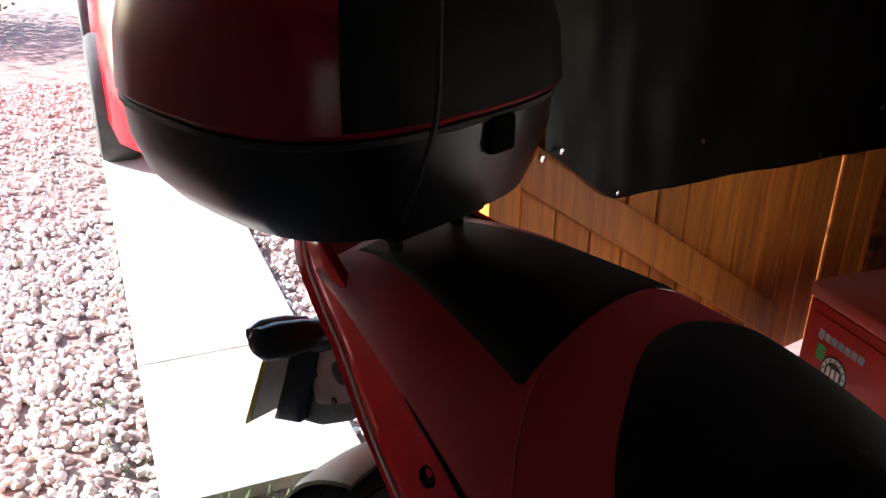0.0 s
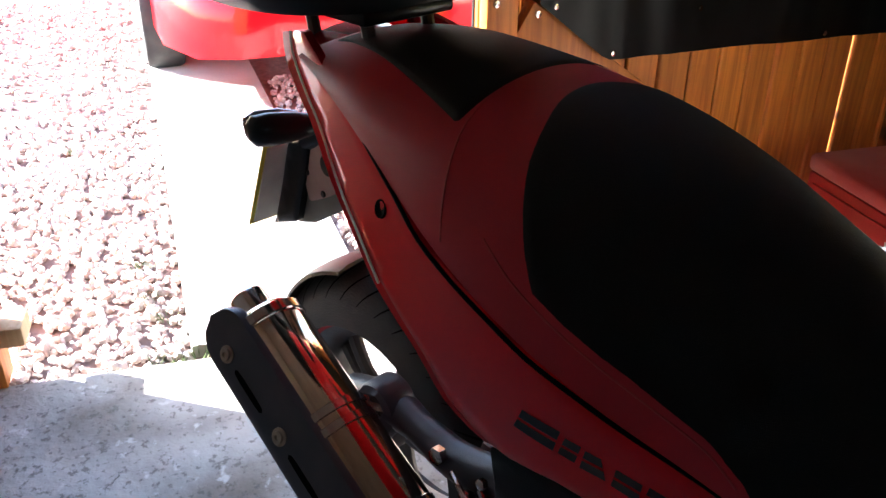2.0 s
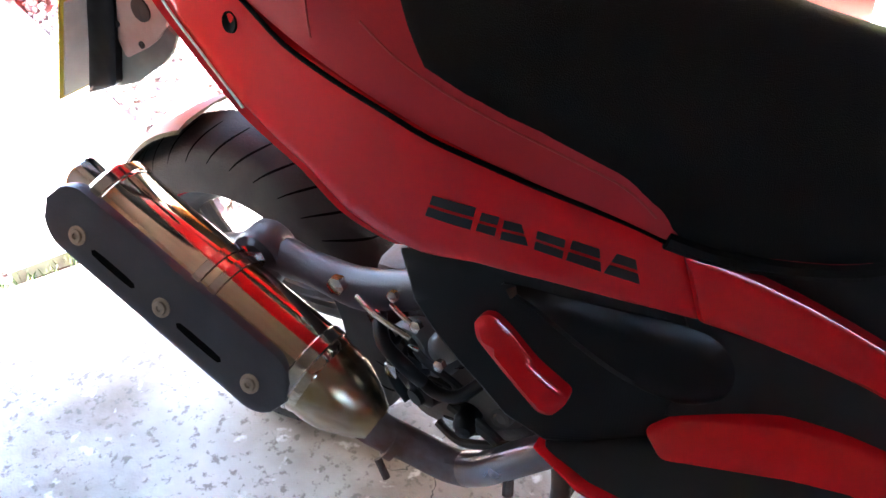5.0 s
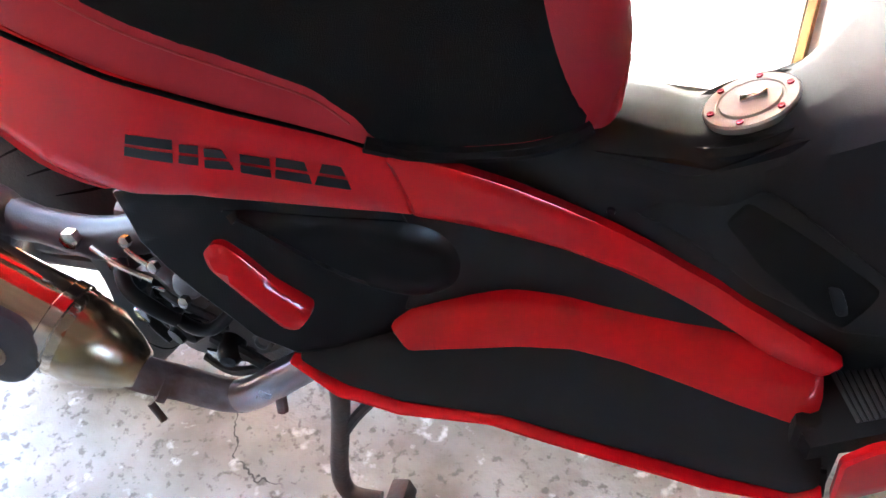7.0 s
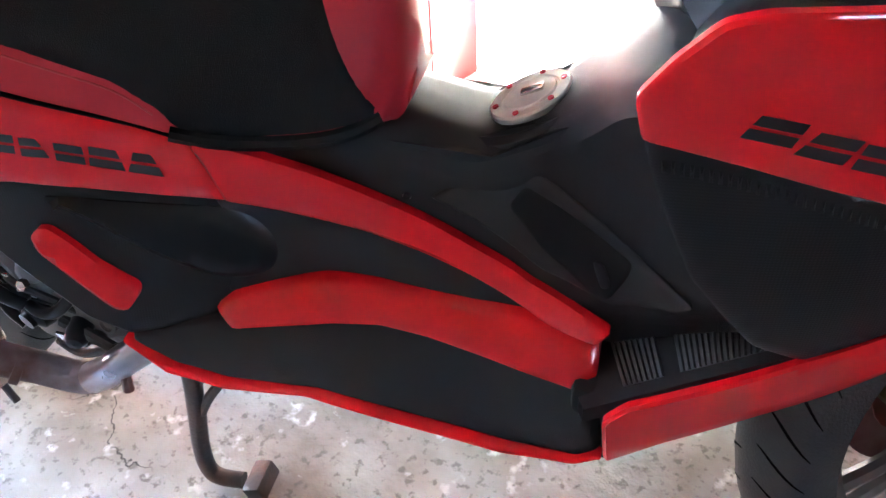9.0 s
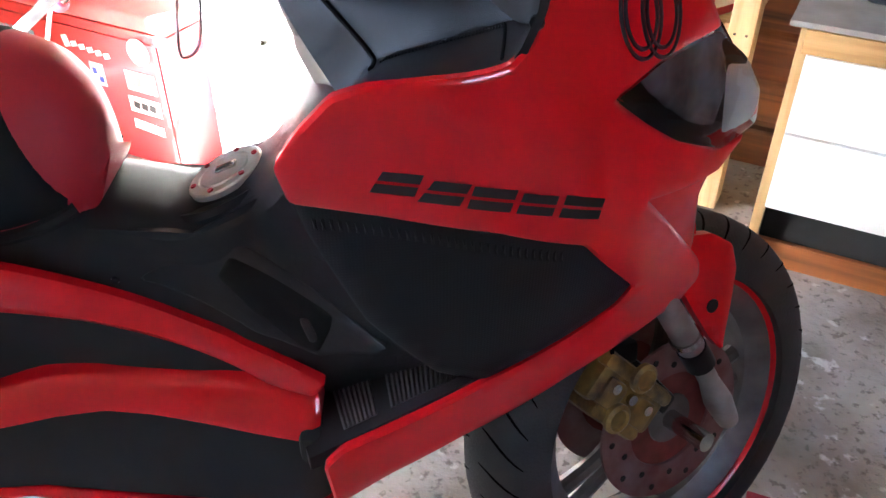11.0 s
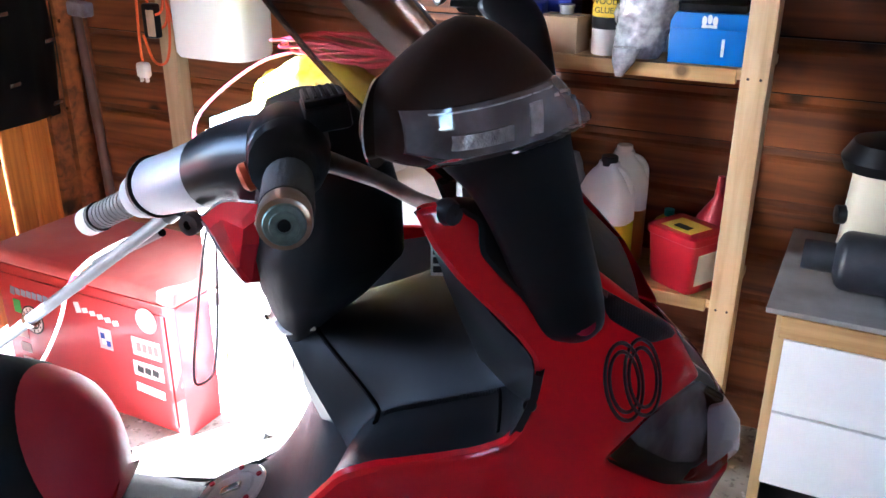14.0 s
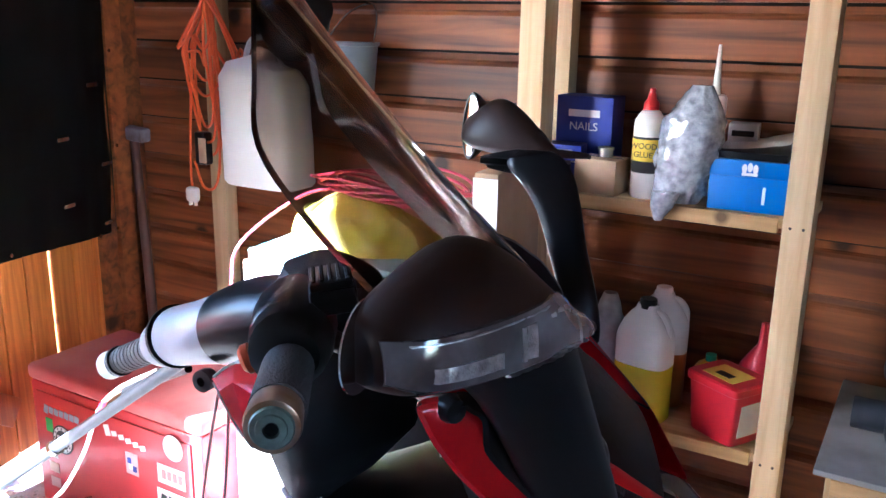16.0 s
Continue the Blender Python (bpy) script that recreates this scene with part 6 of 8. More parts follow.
# loose gravel
def gravel(name, count, u0, u1, v0, v1, seed, label):
    rng = np.random.default_rng(seed)
    g = (1 + 5 ** 0.5) / 2
    base = np.array([(-1, g, 0), (1, g, 0), (-1, -g, 0), (1, -g, 0), (0, -1, g), (0, 1, g), (0, -1, -g), (0, 1, -g), (g, 0, -1), (g, 0, 1), (-g, 0, -1), (-g, 0, 1)]) / 1.9
    tri = [(0, 11, 5), (0, 5, 1), (0, 1, 7), (0, 7, 10), (0, 10, 11), (1, 5, 9), (5, 11, 4), (11, 10, 2), (10, 7, 6), (7, 1, 8), (3, 9, 4), (3, 4, 2), (3, 2, 6), (3, 6, 8), (3, 8, 9), (4, 9, 5), (2, 4, 11), (6, 2, 10), (8, 6, 7), (9, 8, 1)]
    vs, fs = [], []
    for i in range(count):
        size = rng.uniform(0.006, 0.016)
        q = base * (size * rng.uniform(0.6, 1.3, 3)) * rng.uniform(0.8, 1.15, (12, 1))
        r = np.array(Euler(rng.uniform(0, 6.28, 3)).to_matrix())
        u, v = rng.uniform(u0, u1), rng.uniform(v0, v1)
        edge = -0.368 + 0.0734 * (u + 0.72)
        if edge - 0.005 < v < edge + 0.487:
            continue
        q = q @ r.T + (u, v, -0.036 + rng.uniform(0, 0.016))
        fs += [tuple(len(vs) + k for k in t) for t in tri]
        vs += q.tolist()
    me = bpy.data.meshes.new(name)
    me.from_pydata(vs, [], fs)
    me.materials.append(STONES)
    ob = new(name, me)
    ob.matrix_basis = SHED
    return tagged(ob, label, "gravel", kind="stuff")


STONES = material("gravel_stones", (0.34, 0.2, 0.18), 0.8, bump=0.3, bump_scale=120)
n_, l_ = STONES.node_tree.nodes, STONES.node_tree.links
geo_ = n_.new("ShaderNodeNewGeometry")
ramp_ = n_.new("ShaderNodeValToRGB")
ramp_.color_ramp.elements[0].color, ramp_.color_ramp.elements[1].color = (0.4, 0.31, 0.28, 1), (0.76, 0.72, 0.68, 1)
for p_, c_ in ((0.35, (0.54, 0.44, 0.4, 1)), (0.7, (0.63, 0.55, 0.52, 1))):
    ramp_.color_ramp.elements.new(p_).color = c_
l_.new(geo_.outputs["Random Per Island"], ramp_.inputs["Fac"])
l_.new(ramp_.outputs["Color"], n_["Principled BSDF"].inputs["Base Color"])
gravel("gravel", 9000, -2.6, -0.67, -2.0, -0.35, 3, "loose reddish gravel beside the concrete path")
gravel("gravel", 3500, -5.0, -2.6, -2.2, -0.4, 4, "loose reddish gravel further up the path")
gravel("gravel", 5000, -3.0, -0.67, 0.0, 1.2, 5, "loose reddish gravel on the path's other side")
WEED = material("weed_green", (0.09, 0.14, 0.03), 0.7, vary=0.4, scale=30)


def weeds(name, spots, label):
    rng = random.Random(8)
    bm = bmesh.new()
    for u, v in spots:
        for _ in range(14):
            a, r, h = rng.uniform(0, 6.28), rng.uniform(0.004, 0.03), rng.uniform(0.008, 0.03)
            x, y = u + r * math.cos(a), v + r * math.sin(a)
            w = 0.006
            bm.faces.new([bm.verts.new(p) for p in ((x - w, y, -0.03), (x + w, y, -0.03), (x + w * 0.6 + 0.01 * math.cos(a), y + 0.01 * math.sin(a), -0.03 + h), (x - w * 0.6 + 0.01 * math.cos(a), y + 0.012 * math.sin(a), -0.03 + h * 1.1))])
    return tagged(part(name, bm, WEED, m=SHED), label, "weeds", kind="stuff")


weeds("weeds", [(-0.7, -0.3 + 0.05 * k) for k in range(-3, 9)] + [(-0.9, -0.42), (-1.2, -0.5), (-1.6, -1.1), (-1.0, -0.47), (-2.2, -0.8)], "small green weeds along the slab's edge")

# walls of the shed: shiplap boards on the long wall, plain unseen closing walls added elsewhere
wall_left = thing("wall_left", "dark brown stained shiplap timber wall", "wall", put(0, 0), kind="structure")
# backing kept near black: the shade of the board joints is in its colour
JOINT_SHADE = material("joint_shade_backing", (0.012, 0.006, 0.004), 0.9, vary=0.4, scale=10)
part("backing", box((4.3, 0.03, 2.2), (0.9, 1.915, 1.08)), JOINT_SHADE, wall_left)
board_bm = bmesh.new()
prof = [(0.0, 0.0), (0.0, 0.087), (0.005, 0.095), (0.016, 0.101), (0.02, 0.116), (0.026, 0.116), (0.026, 0.0)]
for x in (-2.15, 2.15):
    for d, z in prof:
        board_bm.verts.new((x, d, z))
board_bm.verts.ensure_lookup_table()
k_ = len(prof)
for i in range(k_):
    j = (i + 1) % k_
    board_bm.faces.new([board_bm.verts[q] for q in (i, j, k_ + j, k_ + i)])
finish(board_bm, False)
board = part("shiplap_board", board_bm, CLAD, wall_left, m=Matrix.Translation((0.9, 1.872, 0.0)))
for r in range(1, 18):
    ob = board.copy()
    scene.collection.objects.link(ob)
    ob.parent = wall_left
    ob.matrix_basis = Matrix.Translation((0.9 + 0.013 * (r % 3), 1.872, 0.1235 * r + 0.0))
W0, W1, Z0, Z1 = -0.85, -0.1, 1.15, 1.65
for lo, hi in (((2.95, -1.3, 0), (3.03, W0, 2.2)), ((2.95, W1, 0), (3.03, 1.9, 2.2)), ((2.95, W0, 0), (3.03, W1, Z0)), ((2.95, W0, Z1), (3.03, W1, 2.2))):
    shed_box("wall_back", lo, hi, CLAD, "unseen stained timber end wall, added to close the shed, with a small window", "wall")
# unseen right wall and, below, ceiling: added pale to fill the room with light
shed_box("wall_right", (-0.66, -1.36, 0), (3.0, -1.3, 2.2), BOUNCE_PALE, "unseen pale wall added to bounce light", "wall")
window = thing("window_1", "small timber-framed window in the shed's end wall", "window", put(2.99, (W0 + W1) / 2, (Z0 + Z1) / 2, 90), kind="structure")
for sx, sz, cx, cz in ((W1 - W0, 0.03, 0, (Z1 - Z0) / 2 - 0.015), (W1 - W0, 0.03, 0, -(Z1 - Z0) / 2 + 0.015), (0.03, Z1 - Z0 - 0.06, -(W1 - W0) / 2 + 0.015, 0), (0.03, Z1 - Z0 - 0.06, (W1 - W0) / 2 - 0.015, 0)):
    part("window_frame", box((sx, 0.045, sz), (cx, 0, cz), 0.003), PINE, window)
pane = part("pane", box((W1 - W0 - 0.06, 0.004, Z1 - Z0 - 0.06)), glass("window_glass", (1, 1, 1), 0.0), window)
pane.visible_shadow = False
shed_box("ceiling", (-0.75, -1.4, 2.2), (3.1, 2.0, 2.24), BOUNCE_PALE, "unseen pale ceiling added to bounce light", "ceiling")
shed_box("wall_front", (-0.72, -1.36, 0), (-0.66, -0.84, 2.2), PINE_V, "timber front wall beside the doorway", "wall")
shed_box("lintel", (-0.72, -0.84, 1.95), (-0.66, 1.9, 2.2), PINE_V, "timber lintel above the doorway", "lintel")
# doorway post with the weathered stop block
jamb = thing("door_post", "weathered orange-brown timber door post", "door post", put(-0.69, -0.8), kind="structure")
part("post", box((0.075, 0.07, 1.95), (0, 0, 0.975), 0.004), PINE_V, jamb)
part("stop_block", box((0.09, 0.06, 0.05), (-0.02, 0.06, 0.12), 0.008), PINE, jamb)

# the braced door leaf that stands ajar
DOOR = put(-0.515, 0.28) @ Matrix.Rotation(math.atan2(0.965, -0.263), 4, "Z")
door = thing("door_1", "orange-brown ledged and braced timber door, ajar", "door", DOOR, kind="structure")
dboard = part("door_board", box((0.0945, 0.018, 1.86), (0.048, 0.012, 0.97), 0.004, 1), PINE_V, door)
for k in range(1, 15):
    ob = dboard.copy()
    scene.collection.objects.link(ob)
    ob.parent = door
    ob.matrix_basis = Matrix.Translation((0.1 * k + (0.003 if k > 8 else 0) + (0.009 if k > 11 else 0), 0, 0.003 * (k % 3)))
# strips added behind the door boards, blackened so their joints look shaded
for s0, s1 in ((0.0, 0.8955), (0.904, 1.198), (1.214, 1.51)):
    part("door_backing", box((s1 - s0, 0.006, 1.86), ((s0 + s1) / 2, 0.0245, 0.97)), JOINT_SHADE, door)
part("door_stile", box((0.075, 0.03, 1.86), (0.038, -0.012, 0.97), 0.004), PINE_V, door)
brace_a, brace_b = Vector((0.09, -0.012, 0.79)), Vector((0.98, -0.012, 0.19))
bd = brace_b - brace_a
part("brace", box((bd.length, 0.028, 0.085), (0, 0, 0), 0.004, turn=Matrix.Rotation(math.atan2(-bd.z, bd.x), 4, "Y")), PINE_V, door, m=Matrix.Translation((brace_a + brace_b) / 2))
for x, z in ((0.02, 0.83), (0.02, 0.76), (0.12, 0.8)):
    part("bolt_head", lathe([(0, 0), (0.008, 0), (0.007, 0.004), (0, 0.005)], 12, axis_to((x, -0.028, z), (x, -0.1, z))), STEEL, door)
shed_box("door_jamb", (-0.97, 1.62, 0), (-0.9, 1.87, 2.2), PINE_V, "rough timber hinge post in the corner", "door jamb")
for k in range(3):
    shed_box("corner_stud", (-0.9 + 0.0, 1.66 + 0.07 * k, 0), (-0.875 + 0.012 * (k % 2), 1.722 + 0.07 * k, 2.2), CLAD, "dark timber stud in the corner", "stud")

# black plastic sheet over the door
sheet_bm = bmesh.new()
cols, rows = 60, 40
grid_ = []
for i in range(cols + 1):
    s = 0.12 + 1.42 * i / cols
    low = 0.82 - 0.75 * (s - 0.12) if s < 0.3 else 0.685 - 0.06 * (s - 0.3)
    col_ = []
    for j in range(rows + 1):
        z = low + (1.92 - low) * j / rows
        y = -0.036 - 0.012 * noise.noise((s * 5, z * 1.2, 2)) - 0.006 * noise.noise((s * 16, z * 4, 5))
        col_.append(sheet_bm.verts.new((s, y, z)))
    grid_.append(col_)
for i in range(cols):
    for j in range(rows):
        sheet_bm.faces.new((grid_[i][j], grid_[i + 1][j], grid_[i + 1][j + 1], grid_[i][j + 1]))
bmesh.ops.solidify(sheet_bm, geom=sheet_bm.faces[:], thickness=0.002)
finish(sheet_bm)
sheet = tagged(part("plastic_sheet", sheet_bm, SHEET, m=DOOR), "black plastic sheet with eyelets pinned over the door", "plastic sheet")
for s, z in ((0.15, 0.815), (0.31, 0.7), (0.55, 0.77), (1.0, 0.66), (1.47, 0.63), (1.38, 0.625), (1.5, 0.9), (1.5, 1.2)):
    part("eyelet", lathe([(0.0, 0), (0.006, 0), (0.006, 0.002), (0, 0.003)], 12, axis_to((s, -0.048, z), (s, -0.2, z))), STEEL, sheet)
for s, z in ((1.43, 0.66), (1.44, 0.85), (1.4, 1.1), (1.25, 0.95), (1.25, 0.75)):
    part("strap_tab", box((0.05, 0.003, 0.012), (s, -0.05, z), 0.001), STEEL, sheet)

# studs and shelf unit on the long wall
for u in (-0.53, 0.6):
    shed_box("wall_stud", (u, 1.82, 0), (u + 0.06, 1.871, 2.2), PINE, "planed pine wall stud", "stud", bevel=0.002)
shelf = thing("shelf_unit", "pine timber shelf unit with two shelves against the wall", "shelf", put(0, 0))
part("post", box((0.053, 0.075, 2.19), (1.226, 1.655, 1.097), 0.003), PINE, shelf)
part("post", box((0.06, 0.07, 2.19), (0.65, 1.66, 1.097), 0.003), PINE, shelf)
for z in (0.94, 0.437):
    part("shelf_board", box((0.62, 0.235, 0.02), (0.93, 1.745, z), 0.002), wood("shelf_pine", (0.6, 0.42, 0.22), (0.48, 0.3, 0.13), "x"), shelf)
    part("shelf_lip", box((0.5, 0.02, 0.03), (0.94, 1.632, z - 0.004), 0.002), wood("lip_pine", (0.55, 0.36, 0.15), (0.44, 0.26, 0.1), "x"), shelf)
for z in (0.935, 0.43):
    for d in (-0.012, 0.012):
        part("nail_head", lathe([(0, 0), (0.003, 0), (0.003, 0.001), (0, 0.001)], 8, axis_to((1.226 + d, 1.6175, z), (1.226 + d, 1.5, z))), DARK_METAL, shelf)

# ---------------------------------------------------------------- things on the shelf
def text_mesh(body, size):
    cu = bpy.data.curves.new("words", "FONT")
    cu.body, cu.size, cu.align_x, cu.align_y, cu.extrude = body, size, "CENTER", "CENTER", 0.0004
    ob = bpy.data.objects.new("words", cu)
    scene.collection.objects.link(ob)
    me = bpy.data.meshes.new_from_object(ob.evaluated_get(bpy.context.evaluated_depsgraph_get()))
    bpy.data.objects.remove(ob)
    bm = bmesh.new()
    bm.from_mesh(me)
    bpy.data.meshes.remove(me)
    bmesh.ops.transform(bm, matrix=Matrix.Rotation(radians(90), 4, "X"), verts=bm.verts)
    return bm


def bar(w, h, x, z, y, mat, parent, name="printed_bar", turn=0.0):
    return part(name, box((w, 0.001, h), (0, 0, 0), 0.0003, 1, Matrix.Rotation(radians(turn), 4, "Y")), mat, parent, m=Matrix.Translation((x, y, z)))


BLUE_CARD = material("blue_card", (0.02, 0.04, 0.3), 0.5, vary=0.2, scale=10)
BLUE_BOX = material("bright_blue_card", (0.01, 0.16, 0.55), 0.45, vary=0.12, scale=8)
CARTON = material("brown_carton", (0.48, 0.33, 0.2), 0.8, vary=0.2, scale=12, bump=0.05)
INK_WHITE = material("white_print", (0.75, 0.75, 0.75), 0.5)
INK_BLACK = material("black_print", (0.02, 0.02, 0.02), 0.45)
PAPER = material("paper", (0.7, 0.69, 0.67), 0.8, vary=0.1, scale=10)
SILVER = material("tin", (0.45, 0.44, 0.42), 0.35, metal=0.9, vary=0.3, scale=20)
TOP = 0.95
nails = thing("nail_box", "dark blue cardboard box of nails, upright", "box", put(0.735, 1.78, TOP))
part("carton", box((0.135, 0.08, 0.2), (0, 0, 0.1), 0.003), BLUE_CARD, nails)
bar(0.075, 0.016, 0, 0.162, -0.0408, INK_WHITE, nails)
part("words", text_mesh("NAILS", 0.026), INK_WHITE, nails, m=Matrix.Translation((0, -0.041, 0.132)))
bar(0.1, 0.003, 0, 0.05, -0.0408, INK_WHITE, nails)
tins = thing("paint_tin", "small silver paint tin with dark label", "tin", put(0.7, 1.69, TOP))
part("body", lathe([(0, 0), (0.027, 0), (0.027, 0.062), (0.025, 0.064), (0.023, 0.062), (0, 0.062)], 28), SILVER, tins)
part("label_band", lathe([(0.0273, 0.008), (0.0276, 0.01), (0.0276, 0.05), (0.0273, 0.052)], 28), INK_BLACK, tins)
small = thing("small_nail_box", "small blue card box lying on a tin", "box", put(0.715, 1.69, TOP + 0.064, 8))
part("carton", box((0.085, 0.06, 0.035), (0, 0, 0.0175), 0.002), BLUE_CARD, small)
bar(0.045, 0.012, 0, 0.019, -0.0308, INK_WHITE, small)
carton = thing("carton", "plain brown cardboard carton", "box", put(0.805, 1.685, TOP, -5))
part("body", box((0.098, 0.075, 0.076), (0, 0, 0.038), 0.002), CARTON, carton)
part("flap_seam", box((0.098, 0.002, 0.002), (0, 0.0, 0.0765)), INK_BLACK, carton)
lidtin = thing("screw_tin", "little metal tin on the carton", "tin", put(0.81, 1.69, TOP + 0.0775))
part("body", lathe([(0, 0), (0.016, 0), (0.016, 0.014), (0.018, 0.015), (0.018, 0.02), (0, 0.021)], 24), SILVER, lidtin)
glue = thing("glue_bottle", "white wood glue bottle with red nozzle cap", "bottle", put(0.905, 1.685, TOP))
part("body", lathe([(0, 0), (0.03, 0), (0.033, 0.004), (0.033, 0.15), (0.031, 0.165), (0.02, 0.182), (0.014, 0.187), (0, 0.187)], 30), WHITE, glue)
part("cap", lathe([(0.0, 0.186), (0.016, 0.186), (0.016, 0.2), (0.01, 0.208), (0.006, 0.225), (0.007, 0.23), (0, 0.232)], 20), material("red_cap", (0.55, 0.02, 0.02), 0.35), glue, "red pointed cap")
part("label_wrap", lathe([(0.0333, 0.055), (0.0337, 0.056), (0.0337, 0.13), (0.0333, 0.131)], 30), INK_BLACK, glue, "yellow and black label")
part("label_yellow", lathe([(0.0338, 0.08), (0.0341, 0.081), (0.0341, 0.125), (0.0338, 0.126)], 30), material("label_yellow", (0.8, 0.55, 0.03), 0.5), glue)
for k, wd in enumerate(("WOOD", "GLUE")):
    part("words", text_mesh(wd, 0.017), INK_BLACK, glue, m=Matrix.Translation((0, -0.0347, 0.112 - 0.018 * k)))
PLASTIC_BAG = material("grey_clear_bag", (0.45, 0.47, 0.5), 0.1, coat=1.0, tint=(0.2, 0.21, 0.235), scale=60, bump=0.6, bump_scale=70)
bag = thing("nail_bag", "clear plastic bag full of grey fixings", "bag", put(1.0, 1.655, TOP))
rows_ = []
for i in range(49):
    t = i / 48
    w = 0.056 * (0.55 + 0.6 * math.sin(math.pi * min(1, 0.15 + t * 0.6))) * (1 - 0.62 * max(0, t - 0.7) / 0.3)
    ring = []
    for k in range(56):
        a = 2 * math.pi * k / 56
        c, d = math.cos(a), math.sin(a)
        f = 1 + 0.12 * noise.noise((2 * c, 2 * d, t * 7)) + 0.09 * abs(noise.noise((6 * c, 6 * d, t * 17 + 3))) - 0.06 * abs(noise.noise((11 * c, 11 * d, t * 30 + 9)))
        ring.append(Vector((w * c * f - 0.02 + 0.035 * t, 0.6 * w * d * f, 0.004 + 0.24 * t)))
    rows_.append(ring)
part("bag", rings(rows_), PLASTIC_BAG, bag)
tail = part("bag_corner", rings([[Vector((-0.028 + r * math.cos(a) - 0.012 * t, -0.05 + 0.6 * r * math.sin(a), 0.03 - 0.06 * t)) for a in (2 * math.pi * k / 12 for k in range(12))] for t, r in ((0, 0.03), (0.5, 0.024), (1, 0.008))]), PLASTIC_BAG, bag)
gun = thing("sealant_tube", "white sealant cartridge with pointed nozzle standing upright", "tube", put(1.01, 1.79, TOP))
part("cartridge", lathe([(0, 0), (0.024, 0), (0.024, 0.21), (0.02, 0.216), (0, 0.217)], 24), WHITE, gun)
part("nozzle", lathe([(0.0, 0.216), (0.01, 0.216), (0.008, 0.24), (0.003, 0.32), (0, 0.321)], 14), WHITE, gun)
pack = thing("tile_pack", "white and blue card pack", "box", put(1.075, 1.8, TOP, 5))
part("body", box((0.06, 0.05, 0.16), (0, 0, 0.08), 0.002), WHITE, pack)
bar(0.05, 0.035, 0.0, 0.1, -0.0255, BLUE_BOX, pack)
bar(0.045, 0.012, 0.0, 0.14, -0.0255, INK_BLACK, pack)
shoe = thing("shoe_box", "bright blue cardboard shoe box with papers on top", "box", put(1.118, 1.75, TOP, 3))
part("tray", box((0.155, 0.2, 0.085), (0, 0, 0.0425), 0.002), BLUE_BOX, shoe)
part("lid", box((0.161, 0.206, 0.032), (0, 0, 0.086), 0.002), BLUE_BOX, shoe)
for k in (-1, 0, 1):
    part("emblem_lobe", rings([[Vector((0.0085 * k + 0.005 * math.cos(a) + 0.002 * k, y, 0.09 + 0.0095 * math.sin(a) - 0.003 * abs(k))) for a in (2 * math.pi * q / 16 for q in range(16))] for y in (-0.1032, -0.1042)]), INK_WHITE, shoe)
bar(0.03, 0.006, 0.0, 0.076, -0.1037, INK_WHITE, shoe)
bar(0.006, 0.035, 0.03, 0.035, -0.1008, PAPER, shoe, "torn_label")
papers = thing("folder", "black folder and loose white papers on the box", "papers", put(1.115, 1.75, TOP + 0.1025))
part("folder", box((0.15, 0.19, 0.016), (0, 0, 0.008), 0.003), BLACK_SATIN, papers)
pg = bmesh.new()
pts_ = [[pg.verts.new((-0.07 + 0.145 * i / 10, -0.09 + 0.18 * j / 6, 0.019 + 0.03 * (i / 10) ** 2 * (0.6 + 0.4 * j / 6) + 0.002 * noise.noise((i * 0.7, j * 0.9, 1)))) for j in range(7)] for i in range(11)]
for i in range(10):
    for j in range(6):
        pg.faces.new((pts_[i][j], pts_[i + 1][j], pts_[i + 1][j + 1], pts_[i][j + 1]))
bmesh.ops.solidify(pg, geom=pg.faces[:], thickness=0.002)
part("paper", finish(pg), PAPER, papers)

# lower shelf
LOW = 0.447
CLEARISH = material("milky_plastic", (0.86, 0.87, 0.86), 0.3, vary=0.08, scale=9)
LIQUID = material("yellow_fluid", (0.72, 0.6, 0.02), 0.25, vary=0.1)


def jerry(u, v, turn, fill, label, tint, cap_mat):
    j = thing("fluid_bottle", label, "bottle", put(u, v, LOW, turn))
    def ring(k, z, w=0.062, d=0.045):
        return egg(0, w * k, d * k, z, 28, 3.4)
    part("fluid", rings([ring(0.96, 0.0), ring(1.0, 0.004), ring(1.0, fill)]), tint, j, "bottle filled with coloured fluid")
    part("body", rings([ring(1.0, fill + 0.0005), ring(1.0, 0.19), ring(0.95, 0.205), ring(0.8, 0.226), ring(0.58, 0.245), ring(0.4, 0.256), ring(0.36, 0.266)]), CLEARISH, j)
    part("handle", tube([(0.012, 0, 0.252), (0.034, 0, 0.248), (0.05, 0, 0.228), (0.052, 0, 0.2)], 0.009, 8), CLEARISH, j)
    part("cap", lathe([(0, 0.258), (0.019, 0.258), (0.019, 0.276), (0.017, 0.279), (0, 0.279)], 22), cap_mat, j)
    return j


jerry(0.935, 1.68, -10, 0.13, "screenwash bottle half full of yellow fluid", LIQUID, BLACK_SATIN)
jerry(0.94, 1.785, 12, 0.13, "pale plastic bottle with an orange label", material("orange_fluid", (0.6, 0.2, 0.04), 0.35), CLEARISH)
TUB = material("red_tub_plastic", (0.55, 0.012, 0.03), 0.35, vary=0.1)
tub = thing("plastic_tub", "red plastic tub with a paper label on its lid", "tub", put(1.122, 1.69, LOW, -30))
part("body", rings([egg(0, 0.056, 0.045, 0.0, 32, 9), egg(0, 0.059, 0.048, 0.004, 32, 9), egg(0, 0.068, 0.056, 0.125, 32, 9)]), TUB, tub)
